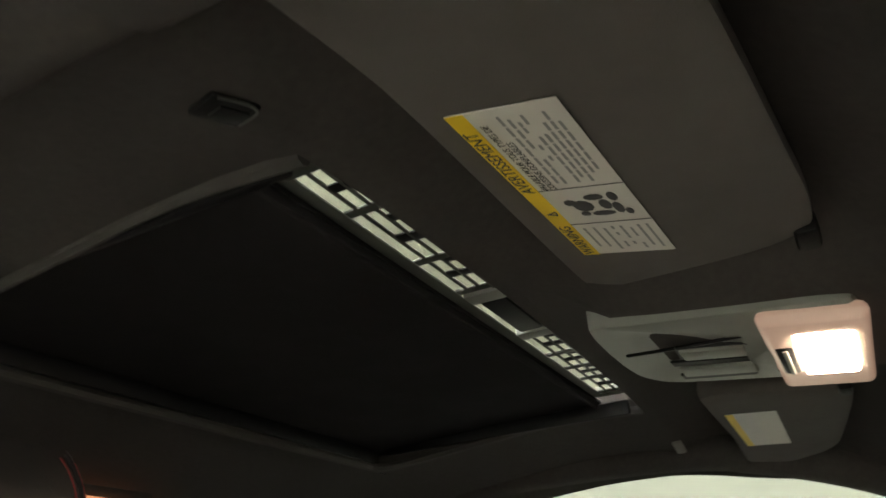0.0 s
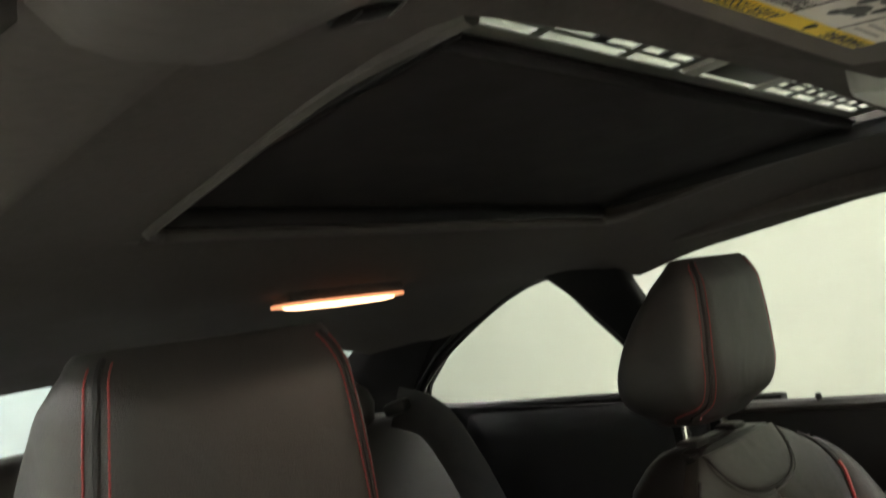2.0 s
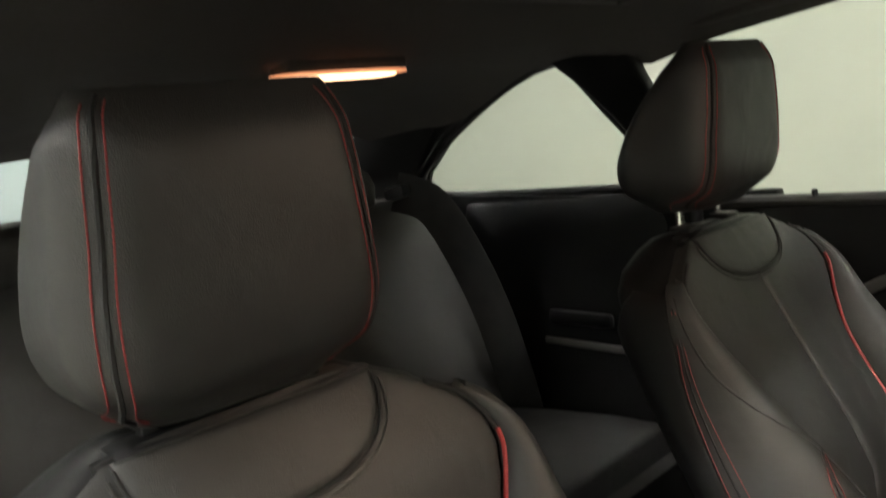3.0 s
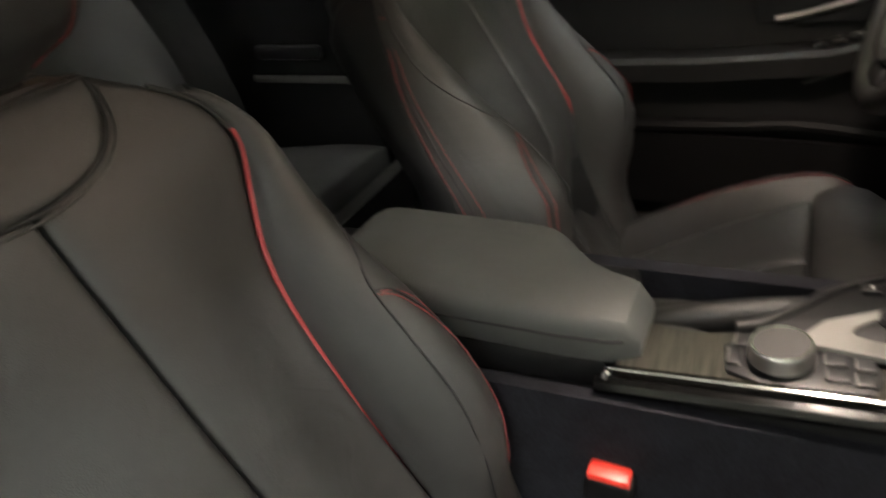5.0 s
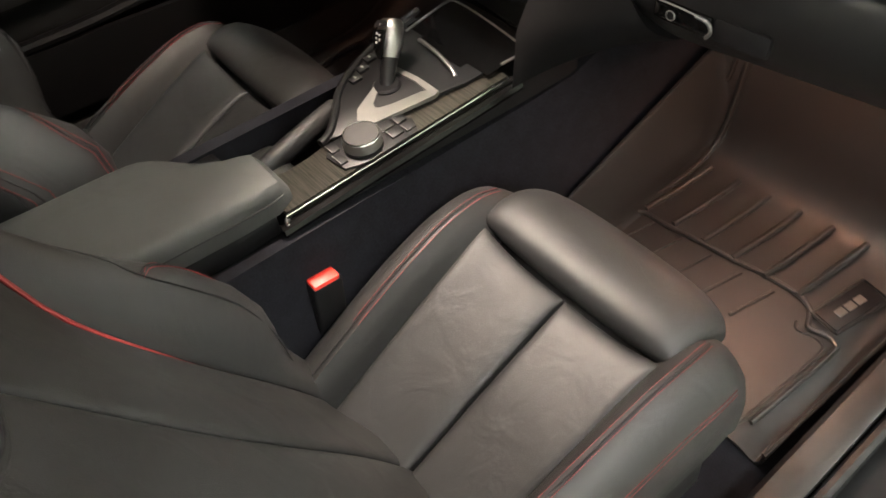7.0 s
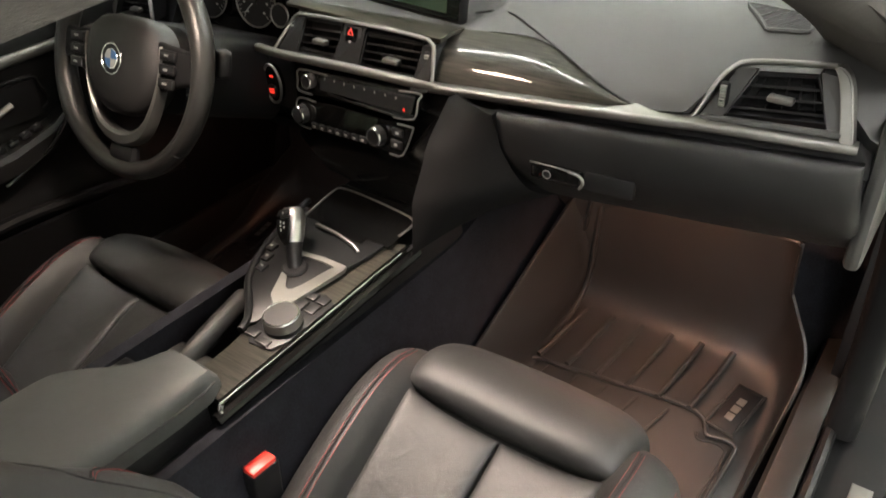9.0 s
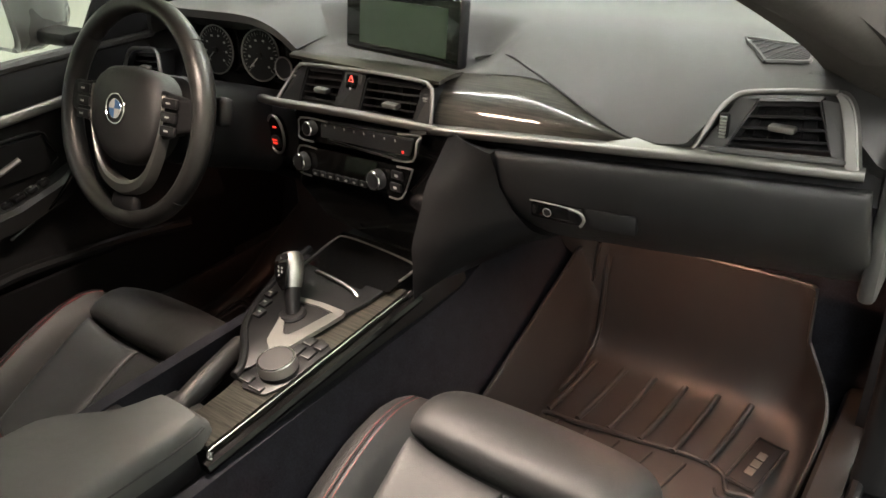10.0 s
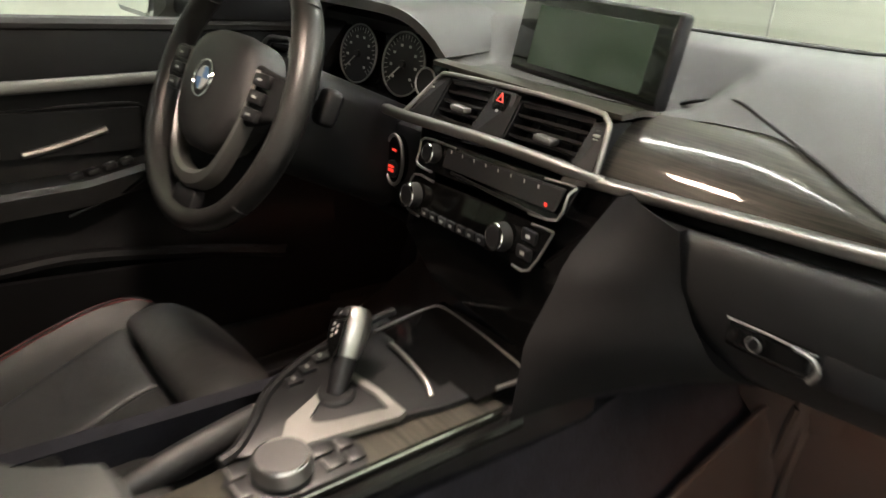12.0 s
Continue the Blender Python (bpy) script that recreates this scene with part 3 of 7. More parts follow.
    # outer roof skin
    bm = sheet(lambda u, v: V((2 * u - 1) * 0.6, -1.2 + 1.65 * v, 1.385 - 0.05 * (2 * u - 1) ** 4 - 0.108 * max(0, v - 0.86) / 0.14 - 0.14 * max(0, 0.35 - v) / 0.35), 24, 33, 0.01, skip=lambda u, v: abs(2 * u - 1) < 0.80 and -0.42 < -1.2 + 1.65 * v < 0.06)
    tagged(finish(bm, "car_roof", BODY), "grey metallic painted car roof", "car roof", kind="structure")
    bm = box((0, -0.18, 1.388), (0.94, 0.49, 0.005), 0.002)
    ob = finish(bm, "window_sunroof", GLASS)
    ob.visible_shadow = False
    tagged(ob, "clear glass panel of the sunroof", "window", kind="structure")
    # bonnet and cowl outside
    bm = sheet(lambda u, v: V((2 * u - 1) * 0.80, 1.16 + 1.0 * v, 0.955 - 0.10 * v ** 1.6 - 0.04 * abs(2 * u - 1) ** 3), 12, 8, 0.02)
    tagged(finish(bm, "bonnet", BODY), "grey metallic painted car bonnet", "bonnet", kind="structure")
    tagged(finish(box((0, 1.15, 0.985), (1.3, 0.05, 0.02), 0.006), "trim_cowl", DARK), "black plastic cowl below the windscreen", "cowl", kind="structure")
    # parcel shelf
    tagged(finish(box((0, -1.40, 0.975), (1.20, 0.42, 0.03), 0.01), "parcel_shelf", LINER), "dark fabric parcel shelf under the rear window", "shelf", kind="structure")


headliner()
deflector_strip()
shell()


# ---- seats ----
def seat_line(z):
    """y of the backrest's middle at a height."""
    return ease((0.30, 0.38, 0.46, 0.53, 0.60, 0.72, 0.83, 0.90, 0.96, 1.02), (0.10, 0.075, 0.035, -0.005, -0.05, -0.122, -0.182, -0.219, -0.256, -0.29), z)


def panel_half(z):
    """Half width of the backrest's middle panel, up to the piping."""
    return ease((0.30, 0.45, 0.56, 0.65, 0.72, 0.77, 0.81, 0.84, 0.87, 0.90, 0.93, 0.965), (0.12, 0.128, 0.131, 0.133, 0.138, 0.148, 0.164, 0.179, 0.196, 0.192, 0.165, 0.08), z)


def back_half(z):
    """Half width of the whole backrest."""
    return ease((0.30, 0.42, 0.50, 0.58, 0.64, 0.70, 0.76, 0.82, 0.87, 0.90, 0.93, 0.950, 0.963), (0.18, 0.21, 0.238, 0.264, 0.274, 0.266, 0.246, 0.232, 0.226, 0.214, 0.186, 0.14, 0.08), z)


def back_pt(x, z, off=0.0):
    """The front of the backrest's middle, sinking towards the creases at its sides."""
    t = max(0.0, min(1.0, (abs(x) - 0.04) / 0.09))
    return V(x, seat_line(z) - 0.018 * t * t * (3 - 2 * t) * lerp((0.77, 0.87), (1, 0), z) + off, z)


def wing_pt(k, t, z):
    """The side bolster from the crease (t = 0) over its ridge to the outside (t = 1)."""
    a, b = panel_half(z) + 0.004, back_half(z)
    h = lerp((0, 0.12, 0.25, 0.42, 0.58, 0.72, 0.86, 1), (0, 0.55, 0.86, 1.0, 0.95, 0.70, 0.25, -0.45), t)
    rise = lerp((0.35, 0.46, 0.50, 0.525, 0.55, 0.577, 0.60, 0.63, 0.66, 0.72, 0.80, 0.86, 0.90, 0.935), (0.012, 0.014, 0.020, 0.030, 0.047, 0.063, 0.071, 0.075, 0.074, 0.065, 0.041, 0.022, 0.012, 0.004), z)
    q = back_pt(k * a, z)
    if t > 1:
        g = (t - 1) / 0.5
        y1 = q.y - 0.45 * rise
        return V(k * (b + 0.006 * math.sin(math.pi * g) * lerp((0.86, 0.92), (1, 0), z) - 0.012 * g * g), y1 + (seat_line(z) - lerp((0.80, 0.86, 0.89, 0.92), (0.108, 0.104, 0.085, 0.050), z) - y1) * g, z)
    return V(k * (a + (b - a) * t), q.y + rise * h, z)


def cushion_z(y):
    return ease((-0.12, 0.05, 0.19, 0.33, 0.46), (0.30, 0.388, 0.458, 0.520, 0.53), y)


CX = 0.012   # the cushion sits a little to the right of the backrest


def seat(label, lift, dx=0.0, fore=0.0):
    """A sports seat about its own centre line, in car coordinates with x = 0 in its middle. lift: of the headrest."""
    s = thing("seat_unit", (0, 0, 0), label, "car seat", "front seats")
    part("base", box((CX, 0.20, 0.31), (0.40, 0.36, 0.09), 0.02), DARK, s)
    for k in (-1, 1):
        part("rail", box((k * 0.19, 0.14, 0.278), (0.05, 0.62, 0.035), 0.006), DARK, s)
    part("cushion_shell", pad(lambda u, v: V(CX - 0.22 + 0.44 * u, -0.08 + 0.50 * v, cushion_z(-0.08 + 0.5 * v) - 0.03), 10, 10, 0.02, 0.05), LEATHER, s)
    for k in (-1, 1):
        def insert(u, v, k=k):
            w = 0.0022 + (0.132 + 0.018 * v) * (u if k > 0 else 1 - u)
            y = 0.0 + 0.338 * v
            return V(CX + k * w, y, cushion_z(y) + 0.022 * (w / 0.15) ** 3)
        part("seat_panel", pad(insert, 14, 18, 0.010, 0.03, 8), LEATHER, s)
        # side bolster of the cushion: inner slope, stitched ridge, rounded outside
        def side(u, v, k=k):
            t, y = (u if k > 0 else 1 - u), -0.09 + 0.515 * v
            ridge = ease((-0.10, 0.0, 0.10, 0.20, 0.29, 0.365, 0.40, 0.425), (0.385, 0.437, 0.490, 0.536, 0.566, 0.570, 0.556, 0.520), y)
            r = ease((-0.1, 0.0, 0.10, 0.23, 0.35, 0.43), (0.154, 0.157, 0.163, 0.172, 0.178, 0.170), y)
            inner = 0.128 + 0.018 * v
            cz = min(cushion_z(y), ridge - 0.035)
            ts = (0, 0.10, 0.28, 0.42, 0.55, 0.70, 0.85, 1)
            x = ease(ts, (inner - 0.004, inner + 0.003, inner * 0.45 + r * 0.55, r, r + 0.020, r + 0.045, r + 0.058, r + 0.060), t)
            z = ease(ts, (cz - 0.016, cz + 0.006, cz * 0.35 + ridge * 0.65, ridge, ridge - 0.004, ridge - 0.028, ridge - 0.075, ridge - 0.14), t)
            return V(CX + k * x, y, z)
        part("side_bolster", pad(side, 28, 26, 0.005, 0.03, 8), LEATHER, s)

        def on_side(t, y, k=k, side=side):
            u, v, e = (t if k > 0 else 1 - t), (y + 0.09) / 0.515, 0.01
            n = (side(u + e, v) - side(u - e, v)).cross(side(u, v + e) - side(u, v - e)).normalized()
            return side(u, v) + n * 0.0052
        ys = (-0.04, 0.03, 0.10, 0.17, 0.24, 0.30, 0.35, 0.385)
        part("seam", tube([on_side(0.44, y) for y in ys], 0.0011, 5, 5), SEAM, s)
        for d in (-0.022, 0.022):
            part("stitching", stitches([on_side(0.44 + d, y) for y in ys], 0.0005), RED, s, "red thread stitching")
        for d in (-0.012, 0.012):
            part("edge_stitching", stitches([on_side(0.74 + d, y) for y in ys], 0.0005), RED, s, "red thread stitching")
        part("bolster_skirt", pad(lambda u, v, k=k: V(CX + k * (0.226 - 0.012 * v), -0.08 + 0.46 * (u if k > 0 else 1 - u), 0.30 + (0.06 + 0.14 * (u if k > 0 else 1 - u)) * v), 10, 8, 0.006, 0.03), LEATHER, s)
    # thigh support
    def thigh(u, v):
        x = -0.167 + 0.334 * u + CX
        y = 0.345 + 0.128 * v - 0.022 * (2 * u - 1) ** 2 * v
        return V(x, y, 0.527 + 0.022 * math.sin(math.pi * min(1, v * 0.85)) - 0.045 * v * v + 0.010 * (2 * u - 1) ** 2)
    part("thigh_pad", pad(thigh, 28, 18, 0.032, 0.05, 7), LEATHER, s, "thick leather thigh pad")
    part("front_apron", pad(lambda u, v: V(CX + 0.17 - 0.34 * u, 0.425 + 0.022 * v - 0.03 * (2 * u - 1) ** 2, 0.32 + 0.17 * v), 10, 8, 0.015, 0.04), LEATHER, s)
    # backrest
    bm = bmesh.new()
    loops = []
    for z, d in ((0.32, 0.05), (0.42, 0.06), (0.5, 0.075), (0.60, 0.085), (0.70, 0.085), (0.80, 0.085), (0.86, 0.082), (0.90, 0.078), (0.925, 0.068), (0.945, 0.054), (0.957, 0.038), (0.963, 0.015)):
        loops.append([V(a, seat_line(z) - 0.026 - d / 2 + b, z) for a, b in rrect(2 * back_half(z) - 0.02, d, min(0.04, d * 0.45), 4)])
    loft(bm, loops)
    part("back_shell", bm, HARD, s)
    z0, z1 = 0.33, 0.957
    for k in (-1, 1):
        def middle(u, v, k=k):
            z = z0 + (z1 - z0) * v
            return back_pt(k * (0.0014 + panel_half(z) * (u if k < 0 else 1 - u)), z)
        part("back_panel", pad(middle, 16, 30, 0.007, 0.03, 10), LEATHER, s)

        def wing(u, v, k=k):
            return wing_pt(k, 1.05 * (u if k < 0 else 1 - u), 0.34 + 0.58 * v)
        part("back_bolster", pad(wing, 30, 32, 0.007, 0.010, 6), LEATHER, s)

        # outer flank: the shade on the bolster's side is coloured in as near-black plastic
        def flank(u, v, k=k):
            return wing_pt(k, 1.0 + 0.5 * (u if k < 0 else 1 - u), 0.34 + 0.57 * v)
        part("shell_side", pad(flank, 12, 24, 0.004, 0.010, 8), HARD, s, "outer side of the bolster, near-black to hold its shade")

        def on_wing(t, z, k=k, wing=wing):
            u, v, e = (t if k < 0 else 1.05 - t) / 1.05, (z - 0.34) / 0.58, 0.01
            n = (wing(u + e, v) - wing(u - e, v)).cross(wing(u, v + e) - wing(u, v - e)).normalized()
            return wing(u, v) + n * (0.0073 * max(0.0, 1 - abs(2 * t / 1.05 - 1) ** 6) ** 0.5 * (1 - abs(2 * v - 1) ** 6) ** 0.5)

        zs = (0.50, 0.60, 0.68, 0.74, 0.78, 0.81, 0.835, 0.855, 0.870, 0.882)
        part("piping", tube([back_pt(k * (panel_half(z) + 0.002), z, lerp((0.5, 0.6, 0.7, 0.80, 0.88), (-0.006, -0.0025, 0.002, 0.006, 0.0085), z)) for z in zs], 0.0026, 8, 5), PIPING, s, "red piping")
        part("piping_end", tube([back_pt(k * (panel_half(z) + 0.001), z, 0.006) for z in (0.882, 0.90, 0.918, 0.935)], 0.0026, 8, 5), SEAM, s)
        # seam across the bolster and double stitched edge below it
        part("bolster_seam", tube([on_wing(t, z) for t, z in ((0.90, 0.905), (0.88, 0.87), (0.80, 0.825), (0.68, 0.792), (0.54, 0.765), (0.37, 0.738), (0.31, 0.69), (0.29, 0.63), (0.28, 0.56), (0.28, 0.50))], 0.0014, 5, 5), SEAM, s)
        front = ((0.37, 0.735), (0.47, 0.728), (0.56, 0.712), (0.62, 0.685), (0.65, 0.645), (0.63, 0.595), (0.59, 0.545))
        rear = ((0.96, 0.895), (0.97, 0.85), (0.97, 0.78), (0.97, 0.70), (0.97, 0.62), (0.97, 0.54))
        for name, row in (("front", front), ("rear", rear)):
            part(name + "_edge_seam", tube([on_wing(t, z) for t, z in row], 0.0013, 5, 5), SEAM, s)
            for o in (-0.03, 0.03):
                part("stitching", stitches([on_wing(t + o, z - abs(o) * 0.1) for t, z in row], 0.0007), RED, s, "red thread stitching")
    # rounded yoke under the headrest
    arc = [(-0.103, 0.955), (-0.101, 0.942), (-0.092, 0.924), (-0.073, 0.909), (-0.045, 0.900), (0.0, 0.896), (0.045, 0.900), (0.073, 0.909), (0.092, 0.924), (0.101, 0.942), (0.103, 0.955)]

    def yoke(u, v):
        z = 0.8965 + 0.062 * v
        w = lerp((0.896, 0.898, 0.900, 0.909, 0.924, 0.942, 0.955), (0.012, 0.03, 0.045, 0.073, 0.092, 0.101, 0.103), z)
        return back_pt((0.5 - u) * 2 * w, z, 0.0062)
    part("yoke", pad(yoke, 18, 12, 0.004, 0.01, 12), LEATHER, s)
    part("yoke_seam", tube([back_pt(x, z, 0.0088) for x, z in arc], 0.0014, 6, 4), SEAM, s)
    part("yoke_ridge", tube([back_pt(x * 1.05, z - 0.005, 0.0072) for x, z in arc], 0.0014, 6, 4), LEATHER, s)
    headrest(s, lift, dx, fore)
    return s


def headrest(s, lift, dx, fore):
    bm = bmesh.new()
    yc, yp = -0.293 + fore, -0.293
    levels = ((0.970, 0.058, 0.05, -0.008), (0.974, 0.084, 0.095, -0.006), (0.982, 0.097, 0.128, -0.006), (1.000, 0.110, 0.150, -0.004), (1.028, 0.118, 0.160, -0.003), (1.060, 0.118, 0.149, 0.003), (1.100, 0.115, 0.131, 0.014), (1.132, 0.112, 0.107, 0.027), (1.156, 0.108, 0.085, 0.037), (1.173, 0.103, 0.060, 0.044), (1.184, 0.094, 0.032, 0.047), (1.189, 0.077, 0.011, 0.047))
    lz = [q[0] for q in levels]
    fine = [0.970 + 0.219 * (0.5 - 0.5 * math.cos(math.pi * i / 34)) for i in range(35)]
    fit = [(z, *[ease(lz, [q[n] for q in levels], z) for n in (1, 2, 3)]) for z in fine]
    loft(bm, [[V(a + dx, yc + b + o, z + lift) for a, b in rrect(2 * hw, d, min(0.045, d * 0.47), 8)] for z, hw, d, o in fit])
    hr = part("headrest", bm, LEATHER, s, "black leather headrest with red seams")
    zs, hws = [q[0] for q in levels], [q[1] for q in levels]
    ds, os_ = [q[2] for q in levels], [q[3] for q in levels]

    def front(x, z, out):
        """A point on the rounded front at x."""
        hw, d, o = ease(zs, hws, z), ease(zs, ds, z), ease(zs, os_, z)
        r = min(0.045, d * 0.47)
        over = max(0.0, abs(x) - (hw - r))
        y = d / 2 - (r - math.sqrt(max(0.0, r * r - over * over)))
        return V(x + dx, yc + o + y + out, z + lift)
    for k in (-1, 1):
        row = ((0.976, 0.076), (0.984, 0.086), (1.00, 0.093), (1.03, 0.097), (1.065, 0.096), (1.100, 0.092), (1.132, 0.089), (1.156, 0.086), (1.173, 0.082), (1.184, 0.076))
        part("seam", tube([front(k * x, z, 0.0) for z, x in row], 0.0022, 6, 5), SEAM, hr)
        for o in (-0.0060, 0.0060):
            part("stitching", stitches([front(k * (x + o), z, 0.0003) for z, x in row]), RED, hr, "red thread stitching")
        part("post", tube([V(k * 0.055, yp - 0.002, 0.95), V(k * 0.055, yp, 1.02 + lift)], 0.0065, 10, 2, (0, 1, 0), False), CHROME, s, "chrome headrest post")
        part("post_collar", box((k * 0.055, yp + 0.006, 0.962), (0.036, 0.032, 0.014), 0.004), DARK, s)
    part("neck_cover", box((0, yp + 0.012, 0.950), (0.20, 0.060, 0.022), 0.008, 2), DARK, s)
    part("neck_trim", tube([V(x, seat_line(0.957) - 0.006 - 0.2 * abs(x) ** 2, 0.960 - 0.6 * x * x) for x in (-0.11, -0.06, 0.0, 0.06, 0.11)], 0.006, 6, 4), DARK, s)


SEAT_X = 0.382
passenger = seat("black leather sports seat with red piping and its headrest pushed down", 0.0, 0.004, 0.017)
passenger.location = (SEAT_X, 0, 0)
driver = seat("black leather sports seat behind the steering wheel, headrest raised", 0.020, 0.0, 0.004)
driver.location = (-0.371, -0.012, 0)


def fuller(seat_unit, amount):
    """Brings the lower side bolsters of a backrest forward."""
    step = lambda q: (lambda c: c * c * (3 - 2 * c))(max(0.0, min(1.0, q)))
    for piece in seat_unit.children:
        if piece.type == "MESH" and piece.name.split(".")[0] in ("back_bolster", "shell_side", "bolster_seam", "front_edge_seam", "rear_edge_seam", "stitching", "back_shell", "back_panel", "piping", "piping_end"):
            for v in piece.data.vertices:
                if v.co.y < 0.12 and v.co.z > 0.44:
                    v.co.y += amount * step((abs(v.co.x) - 0.065) / 0.12) * step((0.84 - v.co.z) / 0.18)


fuller(passenger, 0.010)
fuller(driver, 0.025)
for piece in list(driver.children) + [q for c in driver.children for q in c.children]:
    if piece.type == "MESH":
        for v in piece.data.vertices:
            t = max(0.0, min(1.0, (0.66 - v.co.z) / 0.10))
            v.co += V(0.014 * t, -0.044 * t, -0.028 * t)


def rear_bench():
    for k in (-1, 1):
        b = thing("rear_bench_unit", (0, -0.8, 0.3), "black leather rear seat with raised side bolsters", "car seat", "rear seats")
        cx = k * 0.32
        part("cushion", pad(lambda u, v: V(cx - 0.27 + 0.54 * u, -0.98 + 0.46 * v, 0.475 + 0.05 * v), 14, 14, 0.04, 0.12), LEATHER, b)
        part("front_apron", pad(lambda u, v: V(cx - 0.27 + 0.54 * u, -0.515 + 0.02 * v, 0.30 + 0.2 * v), 8, 8, 0.01, 0.03), LEATHER, b)
        part("backrest", pad(lambda u, v: V(cx + 0.26 - 0.52 * u, -0.97 - 0.20 * v + 0.05 * abs(2 * u - 1) ** 3, 0.50 + 0.50 * v), 14, 14, 0.045, 0.08), LEATHER, b)
        part("bolster", pad(lambda u, v: V(cx + k * 0.28 + (0.05 - 0.1 * u), -0.94 - 0.22 * v, 0.50 + 0.50 * v), 8, 14, 0.02, 0.05, 3), LEATHER, b)
        bm = bmesh.new()
        loft(bm, [[V(cx - 0.0 + x, -1.17 + y, z) for x, y in rrect(2 * hw, d, 0.42 * d, 4)] for z, hw, d in ((0.98, 0.09, 0.07), (1.0, 0.115, 0.10), (1.04, 0.12, 0.11), (1.07, 0.11, 0.09), (1.085, 0.09, 0.05))])
        part("headrest", bm, LEATHER, b)


rear_bench()


# ---- dashboard ----
def stack_y(z):
    return lerp((0.66, 0.78, 0.82, 0.885, 0.893, 0.96), (0.575, 0.525, 0.533, 0.555, 0.587, 0.606), z)


def stack(x, z, off=0.0):
    """A point of the centre stack's face, turned a little to the driver; off: towards the cabin."""
    return V(x, stack_y(z) - 0.085 * (x + 0.04) - off, z)


FACE = rot(0, 0, -4.9)
LEAN = FACE @ rot(-16, 0, 0)


def dash_edge(x):
    """y of the padded top's lower edge above the trim."""
    if x > 0.46:
        return lerp((0.46, 0.494, 0.503, 0.517, 0.527, 0.542, 0.58, 0.64, 0.66, 0.695, 0.8), (0.598, 0.603, 0.618, 0.643, 0.655, 0.664, 0.668, 0.668, 0.652, 0.630, 0.630), x)
    return ease((-0.8, -0.25, -0.21, 0.14, 0.21, 0.265, 0.30, 0.351, 0.40, 0.435, 0.49), (0.69, 0.69, 0.645, 0.648, 0.654, 0.655, 0.642, 0.621, 0.604, 0.596, 0.602), x)


def dash_z(y):
    return ease((0.58, 0.60, 0.63, 0.66, 0.70, 0.745, 0.80, 0.95, 1.04, 1.12), (0.900, 0.918, 0.943, 0.963, 0.988, 1.008, 1.018, 1.020, 1.005, 0.975), y)


def dash_at(x, y):
    """Height of the padded top; it dips to a shelf round the display."""
    step = lambda q: (lambda c: c * c * (3 - 2 * c))(max(0.0, min(1.0, q)))
    w = step((x + 0.27) / 0.08) * step((0.195 - x) / 0.085) * step((0.775 - y) / 0.06)
    return dash_z(y) - w * max(0.0, dash_z(y) - 0.949 - 0.05 * max(0, y - 0.66)) - 0.03 * max(0, abs(x) - 0.62) / 0.1


def strip_pt(x):
    """The metal strip's middle line."""
    return V(x, lerp((-0.24, 0.133, 0.43, 0.509, 0.70), (0.612, 0.572, 0.592, 0.606, 0.628), x), lerp((-0.24, 0.133, 0.43, 0.70), (0.872, 0.892, 0.906, 0.910), x))


def louvre(parent, corners, rows, tab, tilt=-0.008):
    """Horizontal vent blades between four corners (lower left, lower right, upper right, upper left), with a slider."""
    a, b, c, d = [Vector(p) for p in corners]
    back = V(0, 0.035, 0)
    part("vent_throat", plate([a + back, b + back, c + back, d + back], 0.004, 0, (0, 1, 0)), DARK, parent)
    for p, q in ((a, b), (b, c), (c, d), (d, a)):
        bm = bmesh.new()
        n = (q - p).cross(V(0, 1, 0)).normalized() * 0.002
        loft(bm, [[p, q, q + back, p + back], [p + n, q + n, q + back + n, p + back + n]])
        part("vent_wall", bm, DARK, parent)
    for i in range(rows):
        v = (i + 0.6) / rows
        p, q = a.lerp(d, v), b.lerp(c, v)
        bm = bmesh.new()
        loft(bm, [[e + V(0, 0.004 + y, z) for y, z in ((0, 0.0017), (0.0006, -0.0017), (0.020, tilt - 0.001), (0.021, tilt + 0.001))] for e in (p, q)])
        part("blade", bm, BLADE, parent)
    for i in range(5):
        v = (i + 1) / 6
        p, q = a.lerp(b, v) + V(0, 0.028, 0), d.lerp(c, v) + V(0, 0.028, 0)
        part("rear_blade", tube([p, q], 0.0012, 5, 2, (1, 0, 0), False), DARK, parent)
    m = a.lerp(b, tab).lerp(d.lerp(c, tab), 0.45)
    part("slider", box(m + V(0, -0.004, 0), (0.030, 0.014, 0.008), 0.003, 2, FACE), METAL, parent, "satin metal vent slider")


def thumbwheel(parent, p):
    part("thumbwheel_slot", box(p + V(0, 0.003, 0), (0.013, 0.008, 0.034), 0.005), DARK, parent)
    bm = bmesh.new()
    for i in range(7):
        rbox(bm, p + V(0, -0.001, -0.012 + 0.004 * i), (0.008, 0.006, 0.0028), 0.001)
    part("thumbwheel", bm, OVERHEAD, parent)


